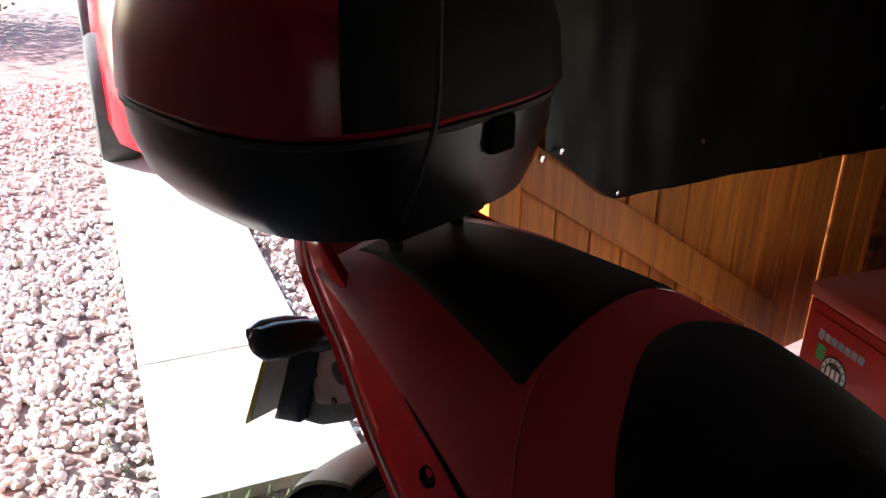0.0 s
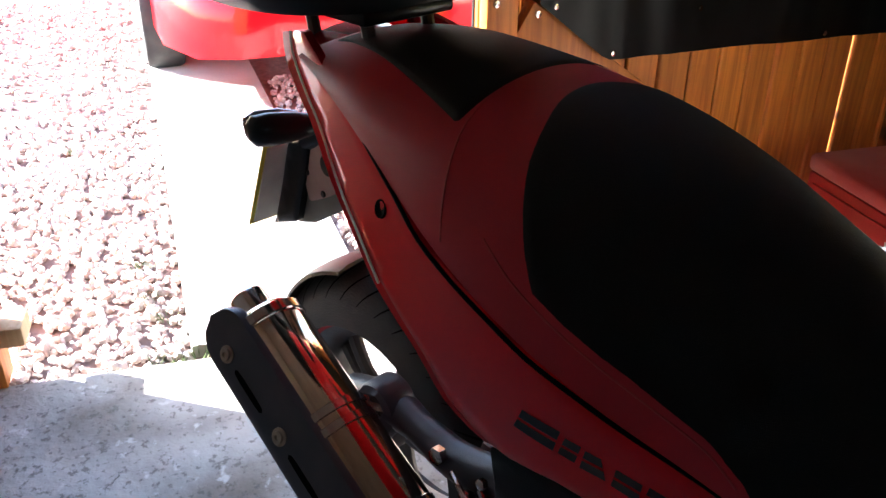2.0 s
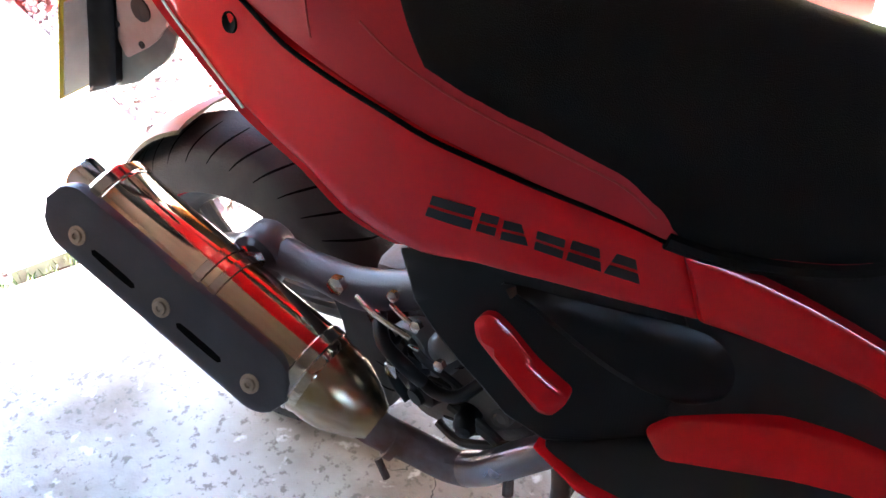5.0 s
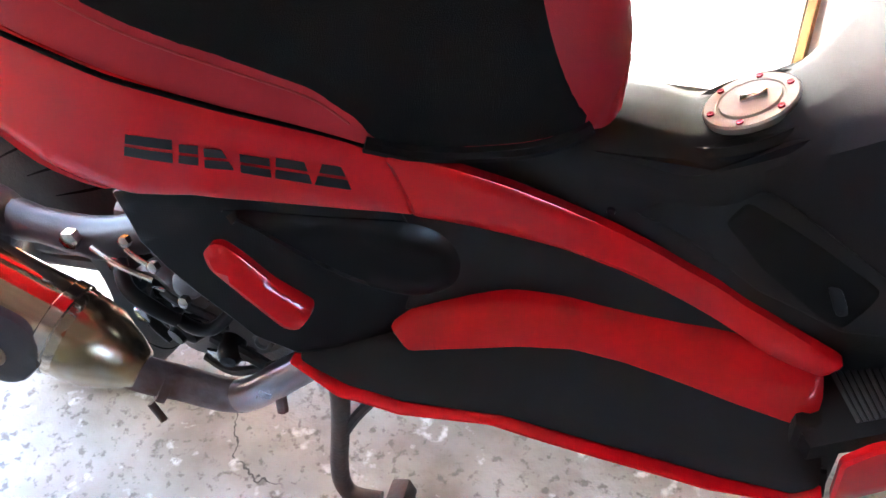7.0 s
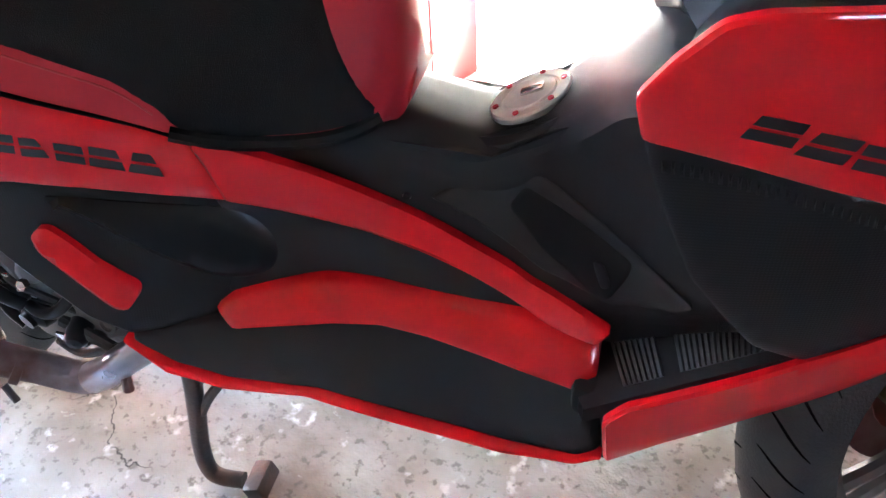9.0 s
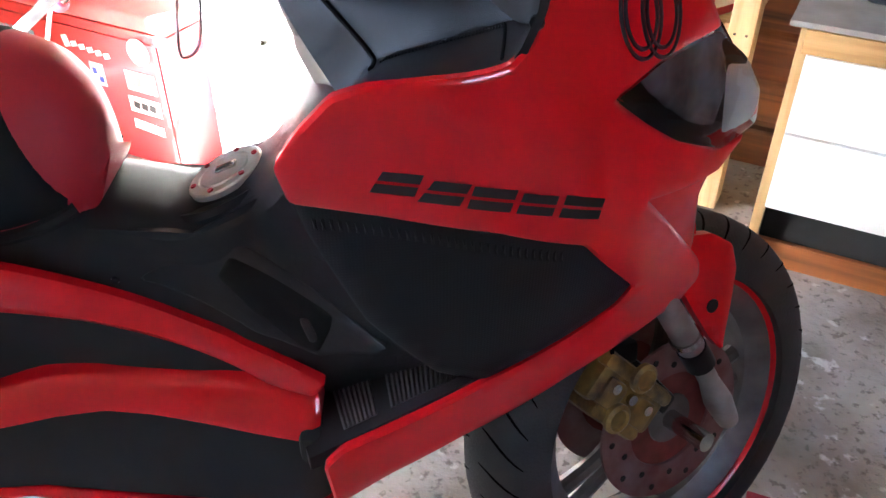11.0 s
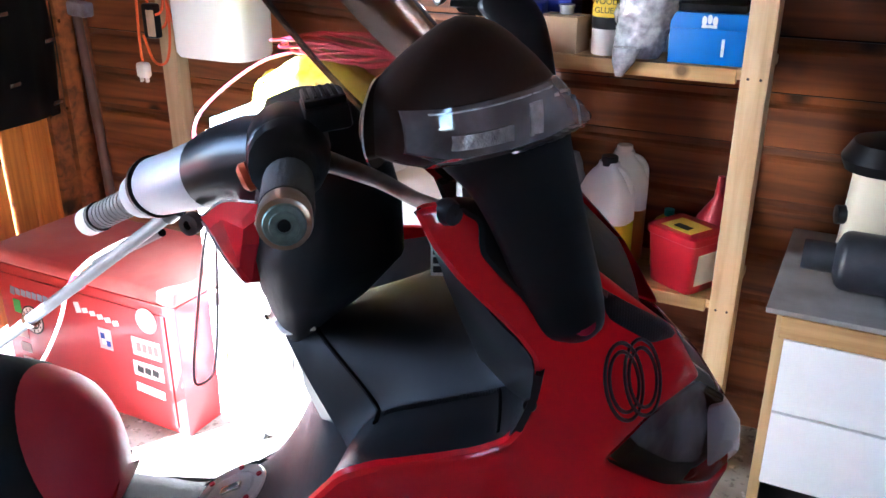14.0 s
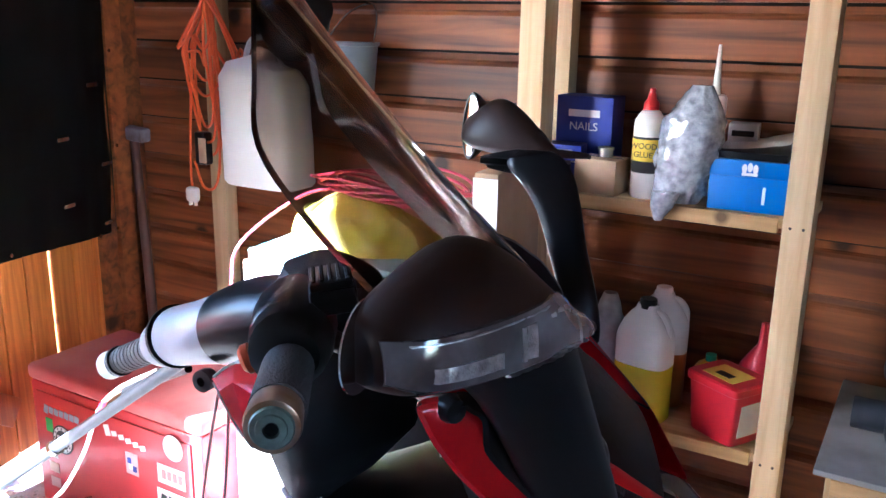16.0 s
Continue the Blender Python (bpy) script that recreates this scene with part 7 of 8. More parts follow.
part("lid", rings([egg(0, 0.07, 0.058, 0.118, 32, 9), egg(0, 0.072, 0.06, 0.12, 32, 9), egg(0, 0.072, 0.06, 0.135, 32, 9), egg(0, 0.068, 0.056, 0.139, 32, 9)]), TUB, tub)
part("lid_label", box((0.085, 0.07, 0.001), (0.0, -0.005, 0.1398)), material("lid_label_yellow", (0.75, 0.62, 0.1), 0.5), tub)
part("lid_print", box((0.04, 0.02, 0.001), (0.0, -0.015, 0.1408)), INK_BLACK, tub)
part("side_label", box((0.001, 0.07, 0.075), (0.066, 0.0, 0.06), turn=Matrix.Rotation(radians(4), 4, "Y")), PAPER, tub)
funnel = thing("funnel", "red plastic funnel behind the tub", "funnel", put(1.165, 1.8, LOW))
part("cone", lathe([(0.05, 0.0), (0.052, 0.002), (0.052, 0.1), (0.045, 0.13), (0.012, 0.18), (0.008, 0.23), (0.006, 0.23), (0.01, 0.18), (0.04, 0.125), (0.048, 0.1)], 26), TUB, funnel)
can = thing("yellow_oil_can", "yellow plastic oil container", "can", put(1.06, 1.78, LOW))
part("body", rings([egg(0, 0.03, 0.03, 0.0, 24, 4), egg(0, 0.032, 0.032, 0.003, 24, 4), egg(0, 0.032, 0.032, 0.11, 24, 4), egg(0, 0.014, 0.014, 0.125, 24, 3)]), material("yellow_can", (0.7, 0.45, 0.02), 0.4), can)
part("cap", lathe([(0, 0.124), (0.012, 0.124), (0.012, 0.14), (0, 0.141)], 16), material("green_cap", (0.02, 0.3, 0.2), 0.4), can)
ragbag = thing("grey_bag", "crumpled grey plastic bag beside the bottles", "bag", put(0.84, 1.7, LOW))
part("bag", rings([[Vector(((0.045 * math.sin(math.pi * (0.25 + 0.7 * t)) + 0.008) * math.cos(a) * (1 + 0.25 * noise.noise((3 * math.cos(a), 3 * math.sin(a), t * 8))), (0.04 * math.sin(math.pi * (0.25 + 0.7 * t)) + 0.008) * math.sin(a), 0.27 * t)) for a in (2 * math.pi * k / 20 for k in range(20))] for t in (i / 12 for i in range(13))]), material("grey_bag", (0.35, 0.34, 0.33), 0.35, vary=0.4, scale=30, bump=0.4, bump_scale=60), ragbag)

# drawer cabinet with silencer and machine
cab = thing("drawer_cabinet", "white drawer cabinet with worn wooden top", "cabinet", put(1.72, 1.64))
part("carcass", join(box((0.02, 0.42, 0.54), (-0.36, 0, 0.27), 0.001), box((0.02, 0.42, 0.54), (0.36, 0, 0.27), 0.001), box((0.7, 0.02, 0.37), (0, 0.19, 0.355), 0.001), box((0.7, 0.4, 0.016), (0, 0, 0.165), 0.001)), wood("cabinet_wood", (0.55, 0.36, 0.16), (0.4, 0.24, 0.09), "z"), cab)
# black board added where the space under the drawers lies in shade
part("kick_board", box((0.7, 0.012, 0.095), (0.0, -0.16, 0.109), 0.001), BLACK, cab, "black board in place of the shade under the drawers")
part("plinth", box((0.7, 0.018, 0.062), (0.0, -0.168, 0.031), 0.002), CLAD, cab, "brown wooden plinth")
part("worktop", box((0.78, 0.46, 0.012), (0.0, -0.005, 0.553), 0.003), material("grey_worktop", (0.25, 0.235, 0.22), 0.6, tint=(0.16, 0.14, 0.13), scale=9, bump=0.1), cab, "dusty grey worktop")
part("top_rail", box((0.72, 0.02, 0.045), (0.0, -0.222, 0.522), 0.002), wood("rail_wood", (0.5, 0.3, 0.11), (0.36, 0.19, 0.06), "x"), cab)
for z, h in ((0.42, 0.155), (0.255, 0.165)):
    dr = part("drawer", box((0.7, 0.02, h), (0.0, -0.222, z), 0.002), WHITE, cab, "white drawer front")
    part("knob", lathe([(0, 0), (0.008, 0), (0.008, 0.012), (0.017, 0.016), (0.018, 0.022), (0.012, 0.026), (0, 0.027)], 20, axis_to((-0.1, -0.232, z), (-0.1, -0.3, z))), STEEL, dr)
part("kick_board", box((0.7, 0.02, 0.1), (0, -0.12, 0.05), 0.002), CLAD, cab)
SIL = material("black_silencer_paint", (0.014, 0.017, 0.022), 0.4, tint=(0.03, 0.033, 0.04), scale=20, bump=0.1, bump_scale=200)
sil = thing("silencer", "black painted silencer canister lying on the worktop", "silencer", put(1.39, 1.56, 0.618))
part("canister", lathe([(0.026, -0.0), (0.026, 0.035), (0.05, 0.045), (0.056, 0.052), (0.058, 0.06), (0.058, 0.35), (0.05, 0.36), (0.0, 0.36)], 36, Matrix.Rotation(radians(90), 4, "Y")), SIL, sil)
part("inlet", lathe([(0.02, -0.02), (0.029, -0.02), (0.03, -0.016), (0.03, 0.04), (0.02, 0.04)], 28, Matrix.Rotation(radians(90), 4, "Y")), SIL, sil)
mach = thing("coffee_machine", "cream and black kitchen machine on the worktop", "machine", put(1.5, 1.74, 0.559))
part("body", rings([egg(0, 0.075, 0.07, 0, 28, 3), egg(0, 0.078, 0.072, 0.01, 28, 3), egg(0, 0.07, 0.066, 0.2, 28, 3)]), material("cream_plastic", (0.6, 0.56, 0.42), 0.4, vary=0.15), mach)
part("top", rings([egg(0.01, 0.1, 0.085, 0.198, 28, 2.5), egg(0.01, 0.11, 0.095, 0.22, 28, 2.5), egg(0.01, 0.09, 0.08, 0.255, 28, 2.5), egg(0.01, 0.04, 0.04, 0.27, 28, 2.5)]), BLACK_SATIN, mach)
part("knob", lathe([(0, 0), (0.02, 0), (0.02, 0.018), (0, 0.02)], 18, axis_to((-0.07, -0.03, 0.1), (-0.12, -0.045, 0.1))), BLACK_SATIN, mach)
part("window", box((0.06, 0.004, 0.06), (0.13, -0.05, 0.15), 0.002), material("pale_blue_card", (0.4, 0.65, 0.85), 0.5), mach)

# ---------------------------------------------------------------- toolbox and white cabinet
tool = thing("toolbox", "worn red metal tool chest covered in stickers on the floor", "toolbox", put(-0.26, 1.33))
TR = material("red_enamel", (0.5, 0.022, 0.03), 0.4, coat=0.3, tint=(0.38, 0.03, 0.03), scale=5, bump=0.06, bump_scale=150)
part("body", box((0.636, 0.31, 0.36), (0, 0, 0.18), 0.006), TR, tool)
part("lid", box((0.648, 0.322, 0.045), (0, 0, 0.384), 0.014, 3), material("dusty_red_enamel", (0.45, 0.05, 0.045), 0.6, tint=(0.5, 0.2, 0.17), scale=3, bump=0.1, bump_scale=80), tool, "dusty red lid")
part("door", box((0.58, 0.006, 0.315), (-0.005, -0.1575, 0.178), 0.002), TR, tool)
part("hinge_line", box((0.003, 0.004, 0.3), (0.278, -0.1582, 0.18)), INK_BLACK, tool)
part("pull", tube([(-0.1, -0.16, 0.075), (-0.1, -0.18, 0.075), (0.01, -0.18, 0.075), (0.01, -0.16, 0.075)], 0.004, 8, 3), STEEL, tool)
part("lock", lathe([(0, 0), (0.011, 0), (0.011, 0.006), (0.005, 0.007), (0, 0.006)], 16, axis_to((-0.045, -0.16, 0.03), (-0.045, -0.2, 0.03))), STEEL, tool)
FY = -0.1612
GREY_PRINT = material("grey_blue_print", (0.25, 0.33, 0.4), 0.5, vary=0.2)
PINKW = material("pinkish_sticker", (0.68, 0.5, 0.48), 0.5, vary=0.2, scale=12)
for k in range(7):
    bar(0.017, 0.02 if k else 0.026, -0.255 + 0.021 * k, 0.29, FY, GREY_PRINT, tool, "badge_bar", 12)
bar(0.028, 0.04, -0.247, 0.245, FY, material("green_sticker", (0.05, 0.42, 0.08), 0.5), tool, "sticker")


def disc(x, z, r, mat, y, name="sticker"):
    return part(name, lathe([(0, 0), (r, 0), (r, 0.0008), (0, 0.0008)], 32, axis_to((x, y, z), (x, y - 0.1, z))), mat, tool)


disc(-0.195, 0.215, 0.042, INK_BLACK, FY)
disc(-0.195, 0.215, 0.037, INK_WHITE, FY - 0.0008)
disc(-0.195, 0.215, 0.027, INK_BLACK, FY - 0.0016)
for a in range(0, 360, 30):
    bar(0.004, 0.006, -0.195 + 0.032 * math.cos(radians(a)), 0.215 + 0.032 * math.sin(radians(a)), FY - 0.0018, INK_BLACK, tool, "badge_bar")
for k in range(3):
    bar(0.01, 0.026, -0.21 + 0.015 * k, 0.213, FY - 0.0026, INK_WHITE, tool, "badge_bar")
for k in range(6):
    bar(0.02, 0.014 if k else 0.03, -0.01 + 0.026 * k, 0.295 - 0.003 * k, FY, INK_WHITE, tool, "script_bar", -14)
disc(0.228, 0.312, 0.034, PINKW, FY)
bar(0.095, 0.052, 0.215, 0.232, FY, PINKW, tool, "sticker")
for k in range(4):
    bar(0.013, 0.024, 0.19 + 0.019 * k, 0.232, FY - 0.001, material("faded_print", (0.3, 0.16, 0.15), 0.6), tool, "sticker_bar")
bar(0.1, 0.042, 0.212, 0.168, FY, INK_WHITE, tool, "sticker")
bar(0.092, 0.034, 0.212, 0.168, FY - 0.001, PINKW, tool, "sticker")
for k in range(3):
    bar(0.02, 0.018, 0.187 + 0.025 * k, 0.168, FY - 0.002, INK_BLACK, tool, "sticker_bar", 10)
bar(0.095, 0.025, 0.21, 0.11, FY, INK_WHITE, tool, "sticker", 4)
bar(0.045, 0.06, 0.075, 0.225, FY, PINKW, tool, "sticker")
for dx, dz, mt in ((-0.008, 0.008, BLUE_CARD), (0.01, -0.012, BLUE_CARD), (-0.004, -0.008, INK_WHITE)):
    bar(0.014, 0.016, 0.075 + dx, 0.225 + dz, FY - 0.001, mt, tool, "sticker_bar")
for k in range(3):
    bar(0.04, 0.03, -0.245, 0.165 - 0.045 * k, FY, PINKW, tool, "sticker")
white = thing("white_cabinet", "white laminate cabinet on castors with brass hinges", "cabinet", put(0.385, 1.43))
part("carcass", box((0.58, 0.44, 0.65), (0.055, 0.0, 0.385), 0.003), WHITE, white)
part("top_panel", box((0.6, 0.46, 0.018), (0.055, -0.005, 0.719), 0.003), WHITE, white)
for sx in (-0.1175, 0.1175):
    dd = part("cabinet_door", box((0.229, 0.016, 0.6), (sx, -0.229, 0.375), 0.002), WHITE, white)
BRASS = material("brass", (0.6, 0.42, 0.12), 0.35, metal=1.0)
for z in (0.25, 0.56):
    part("hinge", lathe([(0, 0), (0.003, 0), (0.003, 0.09), (0, 0.09)], 10, Matrix.Translation((-0.19, -0.24, z))), BRASS, white)
part("knob", lathe([(0, 0), (0.006, 0), (0.009, 0.01), (0.006, 0.016), (0, 0.017)], 14, axis_to((-0.06, -0.237, 0.4), (-0.06, -0.3, 0.4))), STEEL, white)
part("edge_strip", box((0.016, 0.02, 0.64), (0.243, -0.226, 0.39), 0.001), wood("strip_wood", (0.4, 0.22, 0.08), (0.3, 0.15, 0.05), "z"), white)
for sx in (-0.17, 0.17):
    for sy in (-0.17, 0.17):
        c_ = part("castor", lathe([(0, -0.012), (0.02, -0.012), (0.023, -0.006), (0.023, 0.006), (0.02, 0.012), (0, 0.012)], 20, Matrix.Translation((sx, sy, 0.023)) @ Matrix.Rotation(radians(90), 4, "X")), RUBBER, white)
        part("castor_fork", box((0.03, 0.034, 0.025), (sx, sy, 0.048), 0.003), STEEL, c_)

# what lies on the white cabinet
WT = 0.728
books2 = thing("flat_box", "flat white cardboard box on the cabinet", "box", put(0.36, 1.43, WT, -4))
part("body", box((0.44, 0.36, 0.055), (0, 0, 0.0275), 0.003), WHITE, books2)
books = thing("flat_box", "flat blue and white printed box on the white one", "box", put(0.33, 1.42, WT + 0.0555, 5))
part("body", box((0.36, 0.32, 0.036), (0, 0, 0.018), 0.003), material("teal_print_card", (0.12, 0.42, 0.55), 0.5, tint=(0.6, 0.68, 0.7), scale=16), books)
part("white_face", box((0.2, 0.001, 0.02), (0.05, -0.1608, 0.018)), WHITE, books)
for k in range(5):
    bar(0.024, 0.008, -0.13 + 0.034 * k, 0.02, -0.1612, INK_BLACK, books)
HIVIS = material("yellow_cloth", (0.6, 0.56, 0.008), 0.7, tint=(0.66, 0.62, 0.2), scale=26, bump=0.3, bump_scale=60)
cloth = thing("hi_vis_vest", "crumpled yellow and white hi-vis bundle", "cloth", put(0.33, 1.45, WT + 0.093))
rows_ = []
for i in range(15):
    t = i / 14
    r = math.sin(math.pi * min(1, 0.5 * t + 0.5)) if t > 0 else 1
    rows_.append([Vector(((0.19 * r + 0.005) * math.cos(a) * (1 + 0.2 * noise.noise((2.5 * math.cos(a), 2.5 * math.sin(a), t * 3))), (0.14 * r + 0.005) * math.sin(a), 0.13 * t + 0.03 * r * noise.noise((4 * math.cos(a), 4 * math.sin(a), t * 5)) * (t > 0.1))) for a in (2 * math.pi * k / 40 for k in range(40))])
part("cloth_mass", rings(rows_), HIVIS, cloth)
PINK = material("pink_cable", (0.6, 0.06, 0.12), 0.45)
coil = thing("pink_cable", "loose coil of pink cable lying over the bundle", "cable", put(0.42, 1.44, WT + 0.215))
rng_ = random.Random(4)
for k in range(6):
    r = 0.075 + 0.012 * k
    part("loop", tube([(r * 1.5 * math.cos(a) + rng_.uniform(-0.01, 0.01), r * 0.8 * math.sin(a), 0.006 + 0.005 * k + 0.012 * math.sin(2 * a + k)) for a in (2 * math.pi * q / 12 for q in range(13))], 0.0035, 7, 4), PINK, coil)
part("tail_end", tube([(-0.1, 0, 0.01), (-0.2, -0.08, -0.02), (-0.27, -0.2, -0.11), (-0.285, -0.22, -0.2), (-0.28, -0.225, -0.3)], 0.0035, 7), PINK, coil)
card = thing("file_box", "brown cardboard file box standing on end", "box", put(0.69, 1.46, WT + 0.0, 4))
part("body", box((0.05, 0.24, 0.3), (0, 0, 0.15), 0.003), CARTON, card)
part("white_edge", box((0.052, 0.002, 0.28), (0, -0.122, 0.15)), WHITE, card)

# hung on the wall
hung = thing("white_container", "white plastic container hanging on the wall", "container", put(-0.19, 1.72, 0.85))
part("body", rings([egg(0, 0.12, 0.075, 0.0, 32, 4.5), egg(0, 0.128, 0.082, 0.012, 32, 4.5), egg(0, 0.13, 0.085, 0.3, 32, 4.5), egg(0, 0.11, 0.07, 0.34, 32, 4), egg(0, 0.04, 0.04, 0.36, 32, 2), egg(0, 0.036, 0.036, 0.39, 32, 2)]), WHITE, hung)
part("handle", tube([(-0.08, 0, 0.335), (-0.05, 0, 0.4), (0.0, 0.04, 0.42), (0.05, 0, 0.4), (0.08, 0, 0.335)], 0.008, 8), WHITE, hung)
part("hook", tube([(0, 0.15, 0.45), (0, 0.06, 0.445), (0, 0.03, 0.42), (0, 0.035, 0.4)], 0.004, 6), STEEL, hung)
bag2 = thing("black_bag", "black glossy bag hanging on the wall", "bag", put(-0.08, 1.72, 1.22))
part("bag", rings([[Vector(((0.015 + 0.09 * math.sin(math.pi * min(1, 0.08 + 0.86 * t)) ** 0.7) * math.cos(a) * (1 + 0.12 * noise.noise((2 * math.cos(a), 2 * math.sin(a), t * 4))), (0.01 + 0.06 * math.sin(math.pi * (0.08 + 0.86 * t))) * math.sin(a), 0.2 * t)) for a in (2 * math.pi * k / 26 for k in range(26))] for t in (i / 14 for i in range(15))]), BLACK_SATIN, bag2)
part("strap", tube([(-0.03, 0.02, 0.19), (-0.01, 0.09, 0.3), (0.0, 0.148, 0.32), (0.01, 0.09, 0.3), (0.03, 0.02, 0.19)], 0.005, 7), BLACK_SATIN, bag2)
pail = thing("bucket", "blue-grey plastic bucket hanging on the wall", "bucket", put(0.06, 1.76, 1.08))
part("body", lathe([(0.0, 0.0), (0.06, 0.0), (0.064, 0.004), (0.078, 0.16), (0.083, 0.162), (0.083, 0.17), (0.076, 0.17), (0.06, 0.01), (0.0, 0.008)], 32), material("blue_grey_plastic", (0.16, 0.19, 0.24), 0.45, vary=0.2, scale=12), pail)
part("bail", tube([(-0.08, 0, 0.165), (-0.05, 0.06, 0.24), (0.0, 0.1, 0.27), (0.05, 0.06, 0.24), (0.08, 0, 0.165)], 0.003, 7), STEEL, pail)
part("nail", tube([(0, 0.115, 0.268), (0, 0.085, 0.272)], 0.004, 6, 1), STEEL, pail)
ORANGE = material("orange_flex", (0.75, 0.12, 0.02), 0.45)
flex = thing("extension_cable", "orange extension cable hung in loops from a nail", "cable", put(-0.44, 1.8, 0.0))
part("nail", tube([(0, 0.07, 1.36), (0, -0.03, 1.37)], 0.004, 6, 1), STEEL, flex)
for k in range(11):
    w, d = 0.04 + 0.008 * (k % 5), 0.9 + 0.045 * ((k * 7) % 8)
    e = 0.06 if k % 3 == 2 else -0.035
    part("loop", tube([(0.0, -0.02 - 0.004 * k, 1.365), (e - w, -0.03 - 0.004 * k, 1.22), (e - w * 0.8 + 0.005 * k, -0.03 - 0.004 * k, d + 0.04), (e + 0.004 * k, -0.032 - 0.004 * k, d), (e + w, -0.03 - 0.004 * k, d + 0.05), (e + w * 0.9, -0.03 - 0.004 * k, 1.2), (0.0, -0.02 - 0.004 * k, 1.365)], 0.0042, 7, 5), ORANGE, flex)
part("lead", tube([(-0.06, -0.05, 1.25), (-0.09, -0.05, 1.0), (-0.1, -0.05, 0.85), (-0.098, -0.05, 0.8)], 0.0042, 7), ORANGE, flex)
part("lead", tube([(-0.08, -0.05, 0.88), (-0.05, -0.05, 0.805), (0.0, -0.05, 0.81), (0.025, -0.05, 0.9), (0.03, -0.05, 1.1)], 0.0042, 7), ORANGE, flex)
part("plug", join(box((0.045, 0.03, 0.048), (-0.098, -0.05, 0.775), 0.012, 3), box((0.005, 0.012, 0.016), (-0.11, -0.05, 0.747)), box((0.005, 0.012, 0.016), (-0.088, -0.05, 0.747))), WHITE, flex, "white three-pin plug")
part("socket", box((0.045, 0.035, 0.1), (-0.035, -0.055, 0.925), 0.008), BLACK_SATIN, flex, "black trailing socket")
part("socket_face", box((0.03, 0.002, 0.075), (-0.022, -0.0735, 0.92), 0.0008), CARTON, flex)
pick = thing("sledge_hammer", "rusty long-handled hammer leaning on the wall", "hammer", put(0, 0))
part("shaft", tube([(-0.7, 1.7, 0.0), (-0.765, 1.75, 0.42), (-0.85, 1.8, 0.92)], [0.017, 0.016, 0.015], 12), material("brown_shaft", (0.1, 0.045, 0.03), 0.6, vary=0.3, scale=12), pick)
part("head", box((0.15, 0.045, 0.045), (0, 0, 0), 0.008, 2, Matrix.Rotation(radians(4), 4, "Y")), RUST, pick, m=Matrix.Translation((-0.866, 1.8, 0.935)))
prop = thing("metal_pole", "dull grey metal pole leaning against the handlebar", "pole")
part("tube", tube([(-0.18, 1.004, 0.012), (0.33, 0.738, 0.422), (0.79, 0.499, 0.792)], 0.0112, 14, 3), material("dull_zinc", (0.1, 0.108, 0.12), 0.5, metal=0.3, tint=(0.075, 0.08, 0.09), scale=25, bump=0.1), prop)
part("sleeve", tube([(0.43, 0.686, 0.502), (0.44, 0.681, 0.51)], 0.016, 14, 1), STEEL, prop)
part("cap", lathe([(0, -0.012), (0.015, -0.01), (0.015, 0.02), (0, 0.022)], 14, axis_to((0.79, 0.499, 0.792), (0.862, 0.461, 0.85))), BLACK_SATIN, prop)
lever2 = thing("clamp_lever", "silver clamp lever with a red tip beside the pole", "lever")
part("arm", tube([(0.462, 0.866, 0.506), (0.5, 0.83, 0.541), (0.543, 0.787, 0.577)], [0.012, 0.013, 0.011], 10), STEEL, lever2)
part("collar", tube([(0.54, 0.79, 0.574), (0.58, 0.752, 0.608), (0.6, 0.733, 0.624)], [0.016, 0.012, 0.008], 10), BLACK_SATIN, lever2)
part("fork", tube([(0.6, 0.733, 0.626), (0.66, 0.66, 0.678), (0.756, 0.532, 0.757)], [0.007, 0.006, 0.006], 8), STEEL, lever2, "bright cable sleeve")
part("fork", tube([(0.6, 0.733, 0.62), (0.665, 0.66, 0.668), (0.76, 0.532, 0.745)], 0.007, 8), BLACK_SATIN, lever2)
part("tip", lathe([(0, -0.022), (0.016, -0.016), (0.019, 0.0), (0.014, 0.014), (0, 0.018)], 12, axis_to((0.453, 0.871, 0.498), (0.5, 0.83, 0.541))), TUB, lever2)
cord = thing("string", "thin pink and white string hanging in a loop", "string")
part("strand", tube([(0.985, 0.02, 0.97), (0.965, 0.05, 0.923), (0.948, 0.05, 0.835), (0.936, 0.05, 0.76), (0.943, 0.05, 0.748), (0.96, 0.05, 0.767), (0.97, 0.05, 0.835), (0.977, 0.05, 0.917), (0.99, 0.02, 0.968)], 0.0018, 7), material("pale_pink_cord", (0.82, 0.62, 0.6), 0.5), cord)
part("strand", tube([(0.64, 0.7, 0.668), (0.55, 0.785, 0.602), (0.48, 0.86, 0.545), (0.43, 0.88, 0.49), (0.4, 0.86, 0.4), (0.34, 0.86, 0.3), (0.28, 0.86, 0.26)], 0.004, 7), material("pale_pink_cord", (0.82, 0.62, 0.6), 0.5), cord)

tagged(part("floor_mat", box((0.3, 0.2, 0.005), (0, 0, 0.0035), 0.002), material("red_mat", (0.35, 0.015, 0.04), 0.9, tint=(0.25, 0.01, 0.03), scale=20, bump=0.6, bump_scale=250), m=put(1.645, 0.75, 0.0, 5)), "thin red mat lying on the concrete floor", "mat")

# ---------------------------------------------------------------- outside
car = thing("parked_car", "red hatchback parked on the drive, nose to the shed", "car", put(-2.46, 0.36, -0.036) @ Matrix.Rotation(radians(4), 4, "Z"))


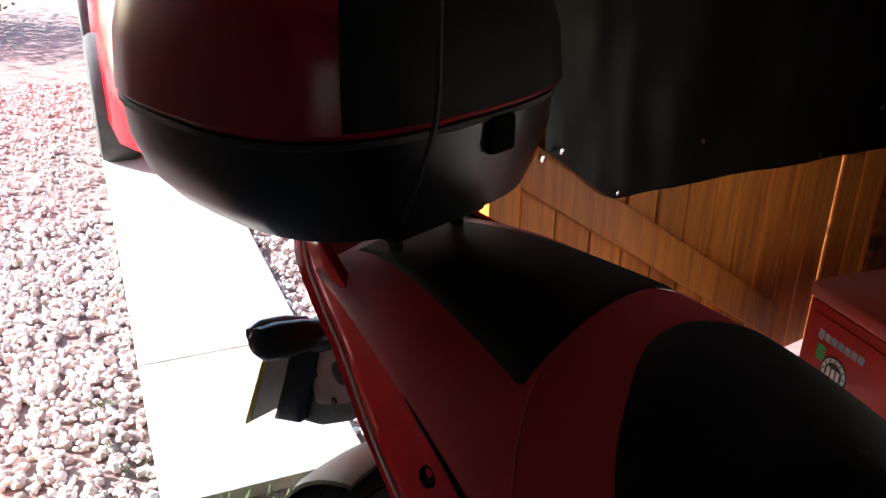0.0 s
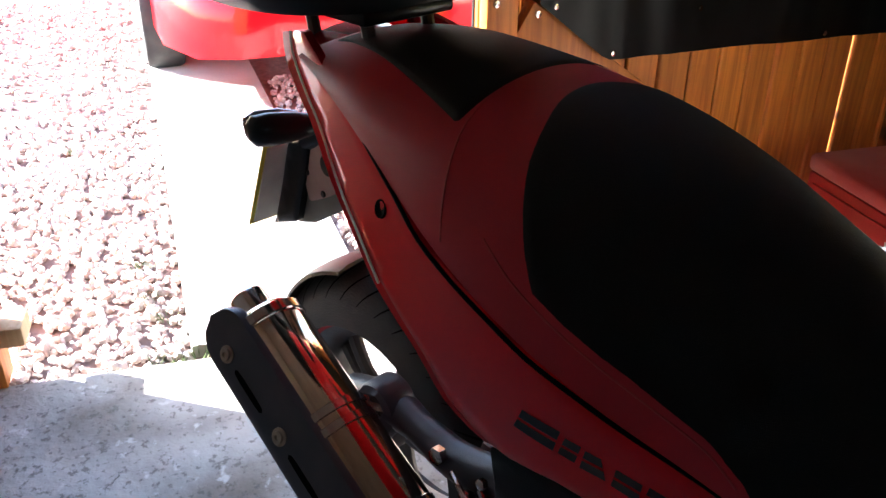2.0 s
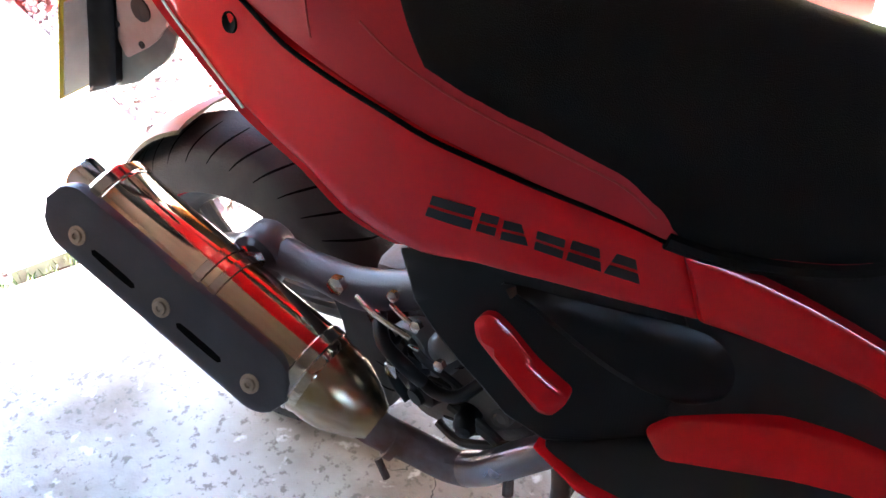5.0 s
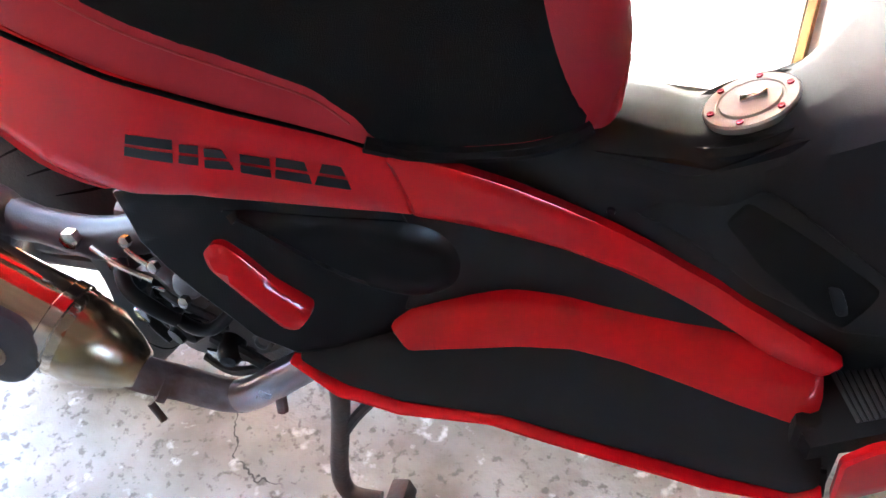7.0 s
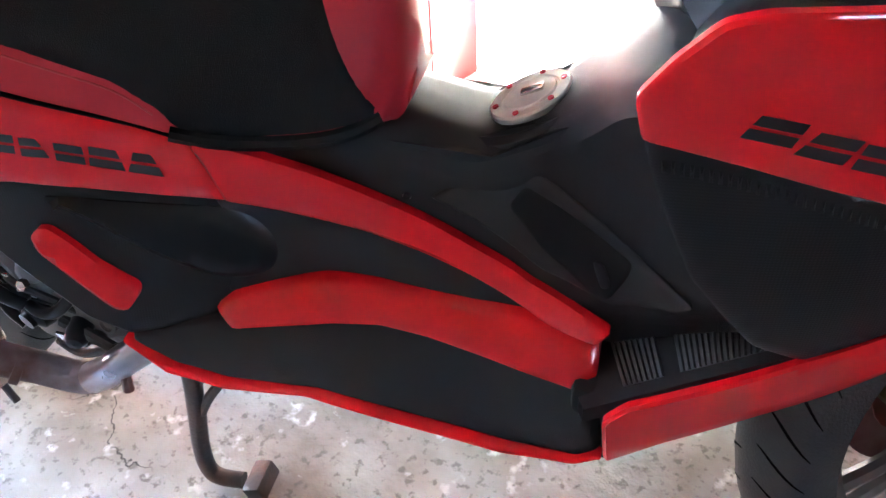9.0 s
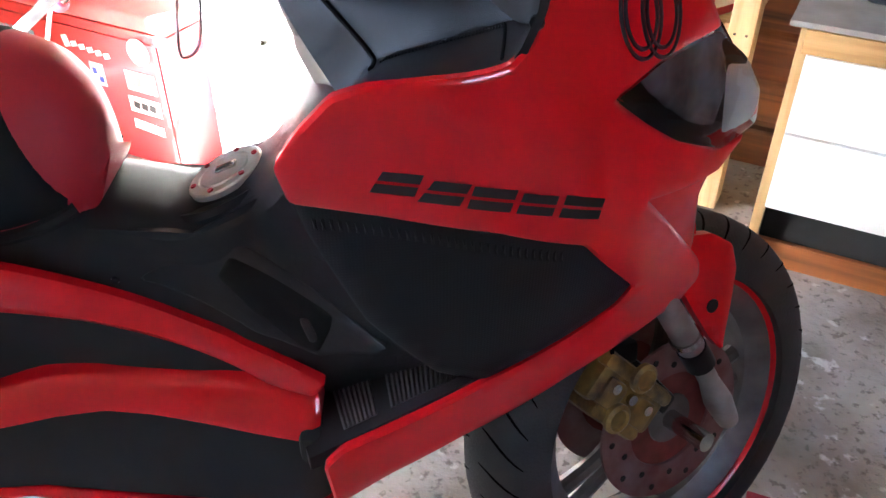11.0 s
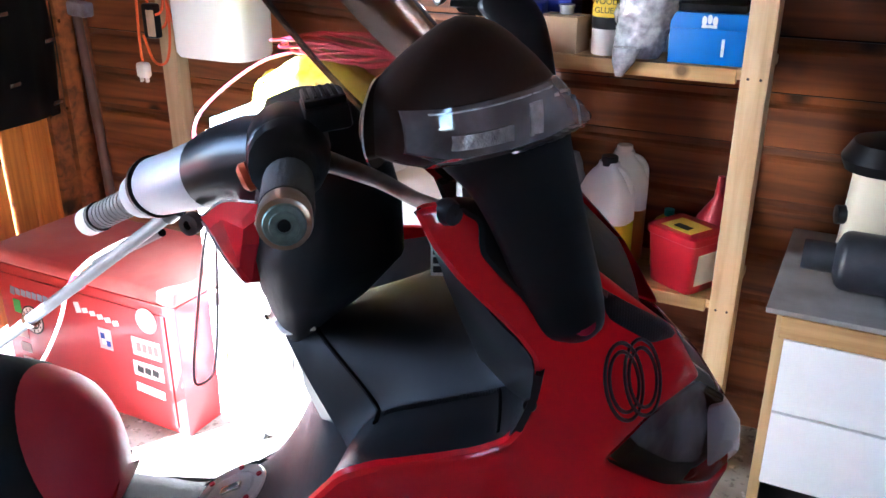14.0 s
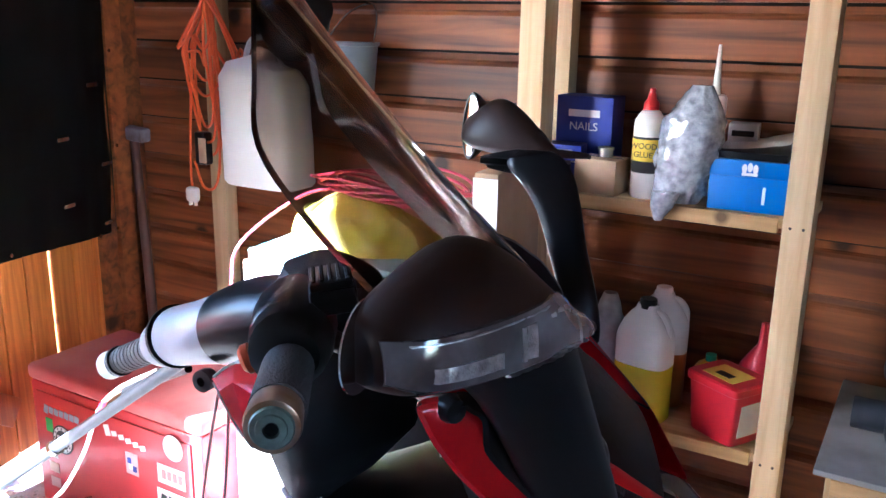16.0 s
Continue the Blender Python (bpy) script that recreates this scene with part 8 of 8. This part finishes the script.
def car_ring(x, half, zb, zt, crown):
    out = []
    for k in range(25):
        a = math.pi * k / 24
        c, s = math.cos(a), math.sin(a)
        out.append(Vector((x, -half * math.copysign(abs(c) ** 0.45, c), zb + (zt - zb) * max(s, 0) ** 0.55 * crown)))
    return out + [Vector((x, half * 0.9, zb)), Vector((x, -half * 0.9, zb))]


part("body", rings([car_ring(*r) for r in ((0.02, 0.36, 0.32, 0.46, 1), (0.0, 0.5, 0.26, 0.54, 1), (-0.1, 0.66, 0.25, 0.62, 1), (-0.34, 0.78, 0.26, 0.72, 1), (-0.8, 0.82, 0.28, 0.86, 1), (-1.1, 0.82, 0.26, 0.95, 1), (-1.5, 0.82, 0.2, 1.3, 1), (-2.0, 0.8, 0.2, 1.46, 1), (-3.2, 0.79, 0.2, 1.42, 1), (-3.8, 0.74, 0.25, 1.1, 1), (-3.95, 0.6, 0.35, 0.8, 1))]), RED, car, "red painted car body")
grille = part("grille", rings([[Vector((0.012 - 0.2 * y * y - d, y, z)) for y, z in ((-0.42, 0.32), (-0.3, 0.29), (0.3, 0.29), (0.42, 0.32), (0.36, 0.42), (-0.36, 0.42))] for d in (-0.006, 0.05)], smooth=False), BLACK_SATIN, car, "black lower grille")
for k in range(4):
    part("grille_slat", box((0.012, 0.6, 0.006), (0.012, 0, 0.315 + 0.025 * k), 0.002), BLACK, grille)
for sd in (-1, 1):
    part("headlight", rings([[Vector((-0.1 + 0.13 * r * math.cos(a) - 0.12 * (1 - r), sd * (0.6 + 0.11 * r * math.cos(a) * -1), 0.6 + 0.06 * r * math.sin(a))) for a in (2 * math.pi * k / 20 for k in range(20))] for r in (1.0, 0.8, 0.3)]), material("car_lamp", (0.6, 0.62, 0.65), 0.08, coat=1.0), car)
for x in (-0.95, -3.2):
    for sd in (-1, 1):
        w_ = part("car_wheel", lathe([(0.0, -0.07), (0.19, -0.075), (0.2, -0.085), (0.19, 0.0), (0.19, 0.085), (0.0, 0.07)], 32), ALLOY, car, "car wheel with black tyre", Matrix.Translation((x, sd * 0.77, 0.3)) @ Matrix.Rotation(radians(90), 4, "X"))
        part("tyre", lathe([(0.19, -0.085), (0.24, -0.095), (0.285, -0.085), (0.3, -0.06), (0.3, 0.06), (0.285, 0.085), (0.24, 0.095), (0.19, 0.085), (0.19, -0.085)], 40), RUBBER, w_)
hedge = thing("hedge", "green leafy hedge at the end of the drive", "hedge", put(-7.4, -2.2))
rng_ = random.Random(11)
hb = bmesh.new()
for _ in range(5200):
    p = Vector((rng_.gauss(0, 0.45), rng_.uniform(-1.4, 0.75), rng_.uniform(0, 1.3)))
    p.x *= 1 + 0.3 * noise.noise(p * 2)
    d1 = Vector((rng_.uniform(-1, 1), rng_.uniform(-1, 1), rng_.uniform(-1, 1))).normalized() * rng_.uniform(0.02, 0.045)
    d2 = d1.cross(Vector((rng_.uniform(-1, 1), rng_.uniform(-1, 1), rng_.uniform(-1, 1)))).normalized() * 0.018
    hb.faces.new([hb.verts.new(q) for q in (p - d1, p + d2, p + d1, p - d2)])
part("leaves", hb, material("hedge_leaves", (0.06, 0.11, 0.03), 0.5, vary=0.5, scale=6), hedge)
part("stems", join(*[tube([(0, -1.2 + 0.45 * k, -0.04), (rng_.uniform(-0.1, 0.1), -1.2 + 0.45 * k, 0.5), (rng_.uniform(-0.2, 0.2), -1.2 + 0.45 * k, 1.1)], [0.03, 0.02, 0.008], 7) for k in range(5)]), CLAD, hedge)
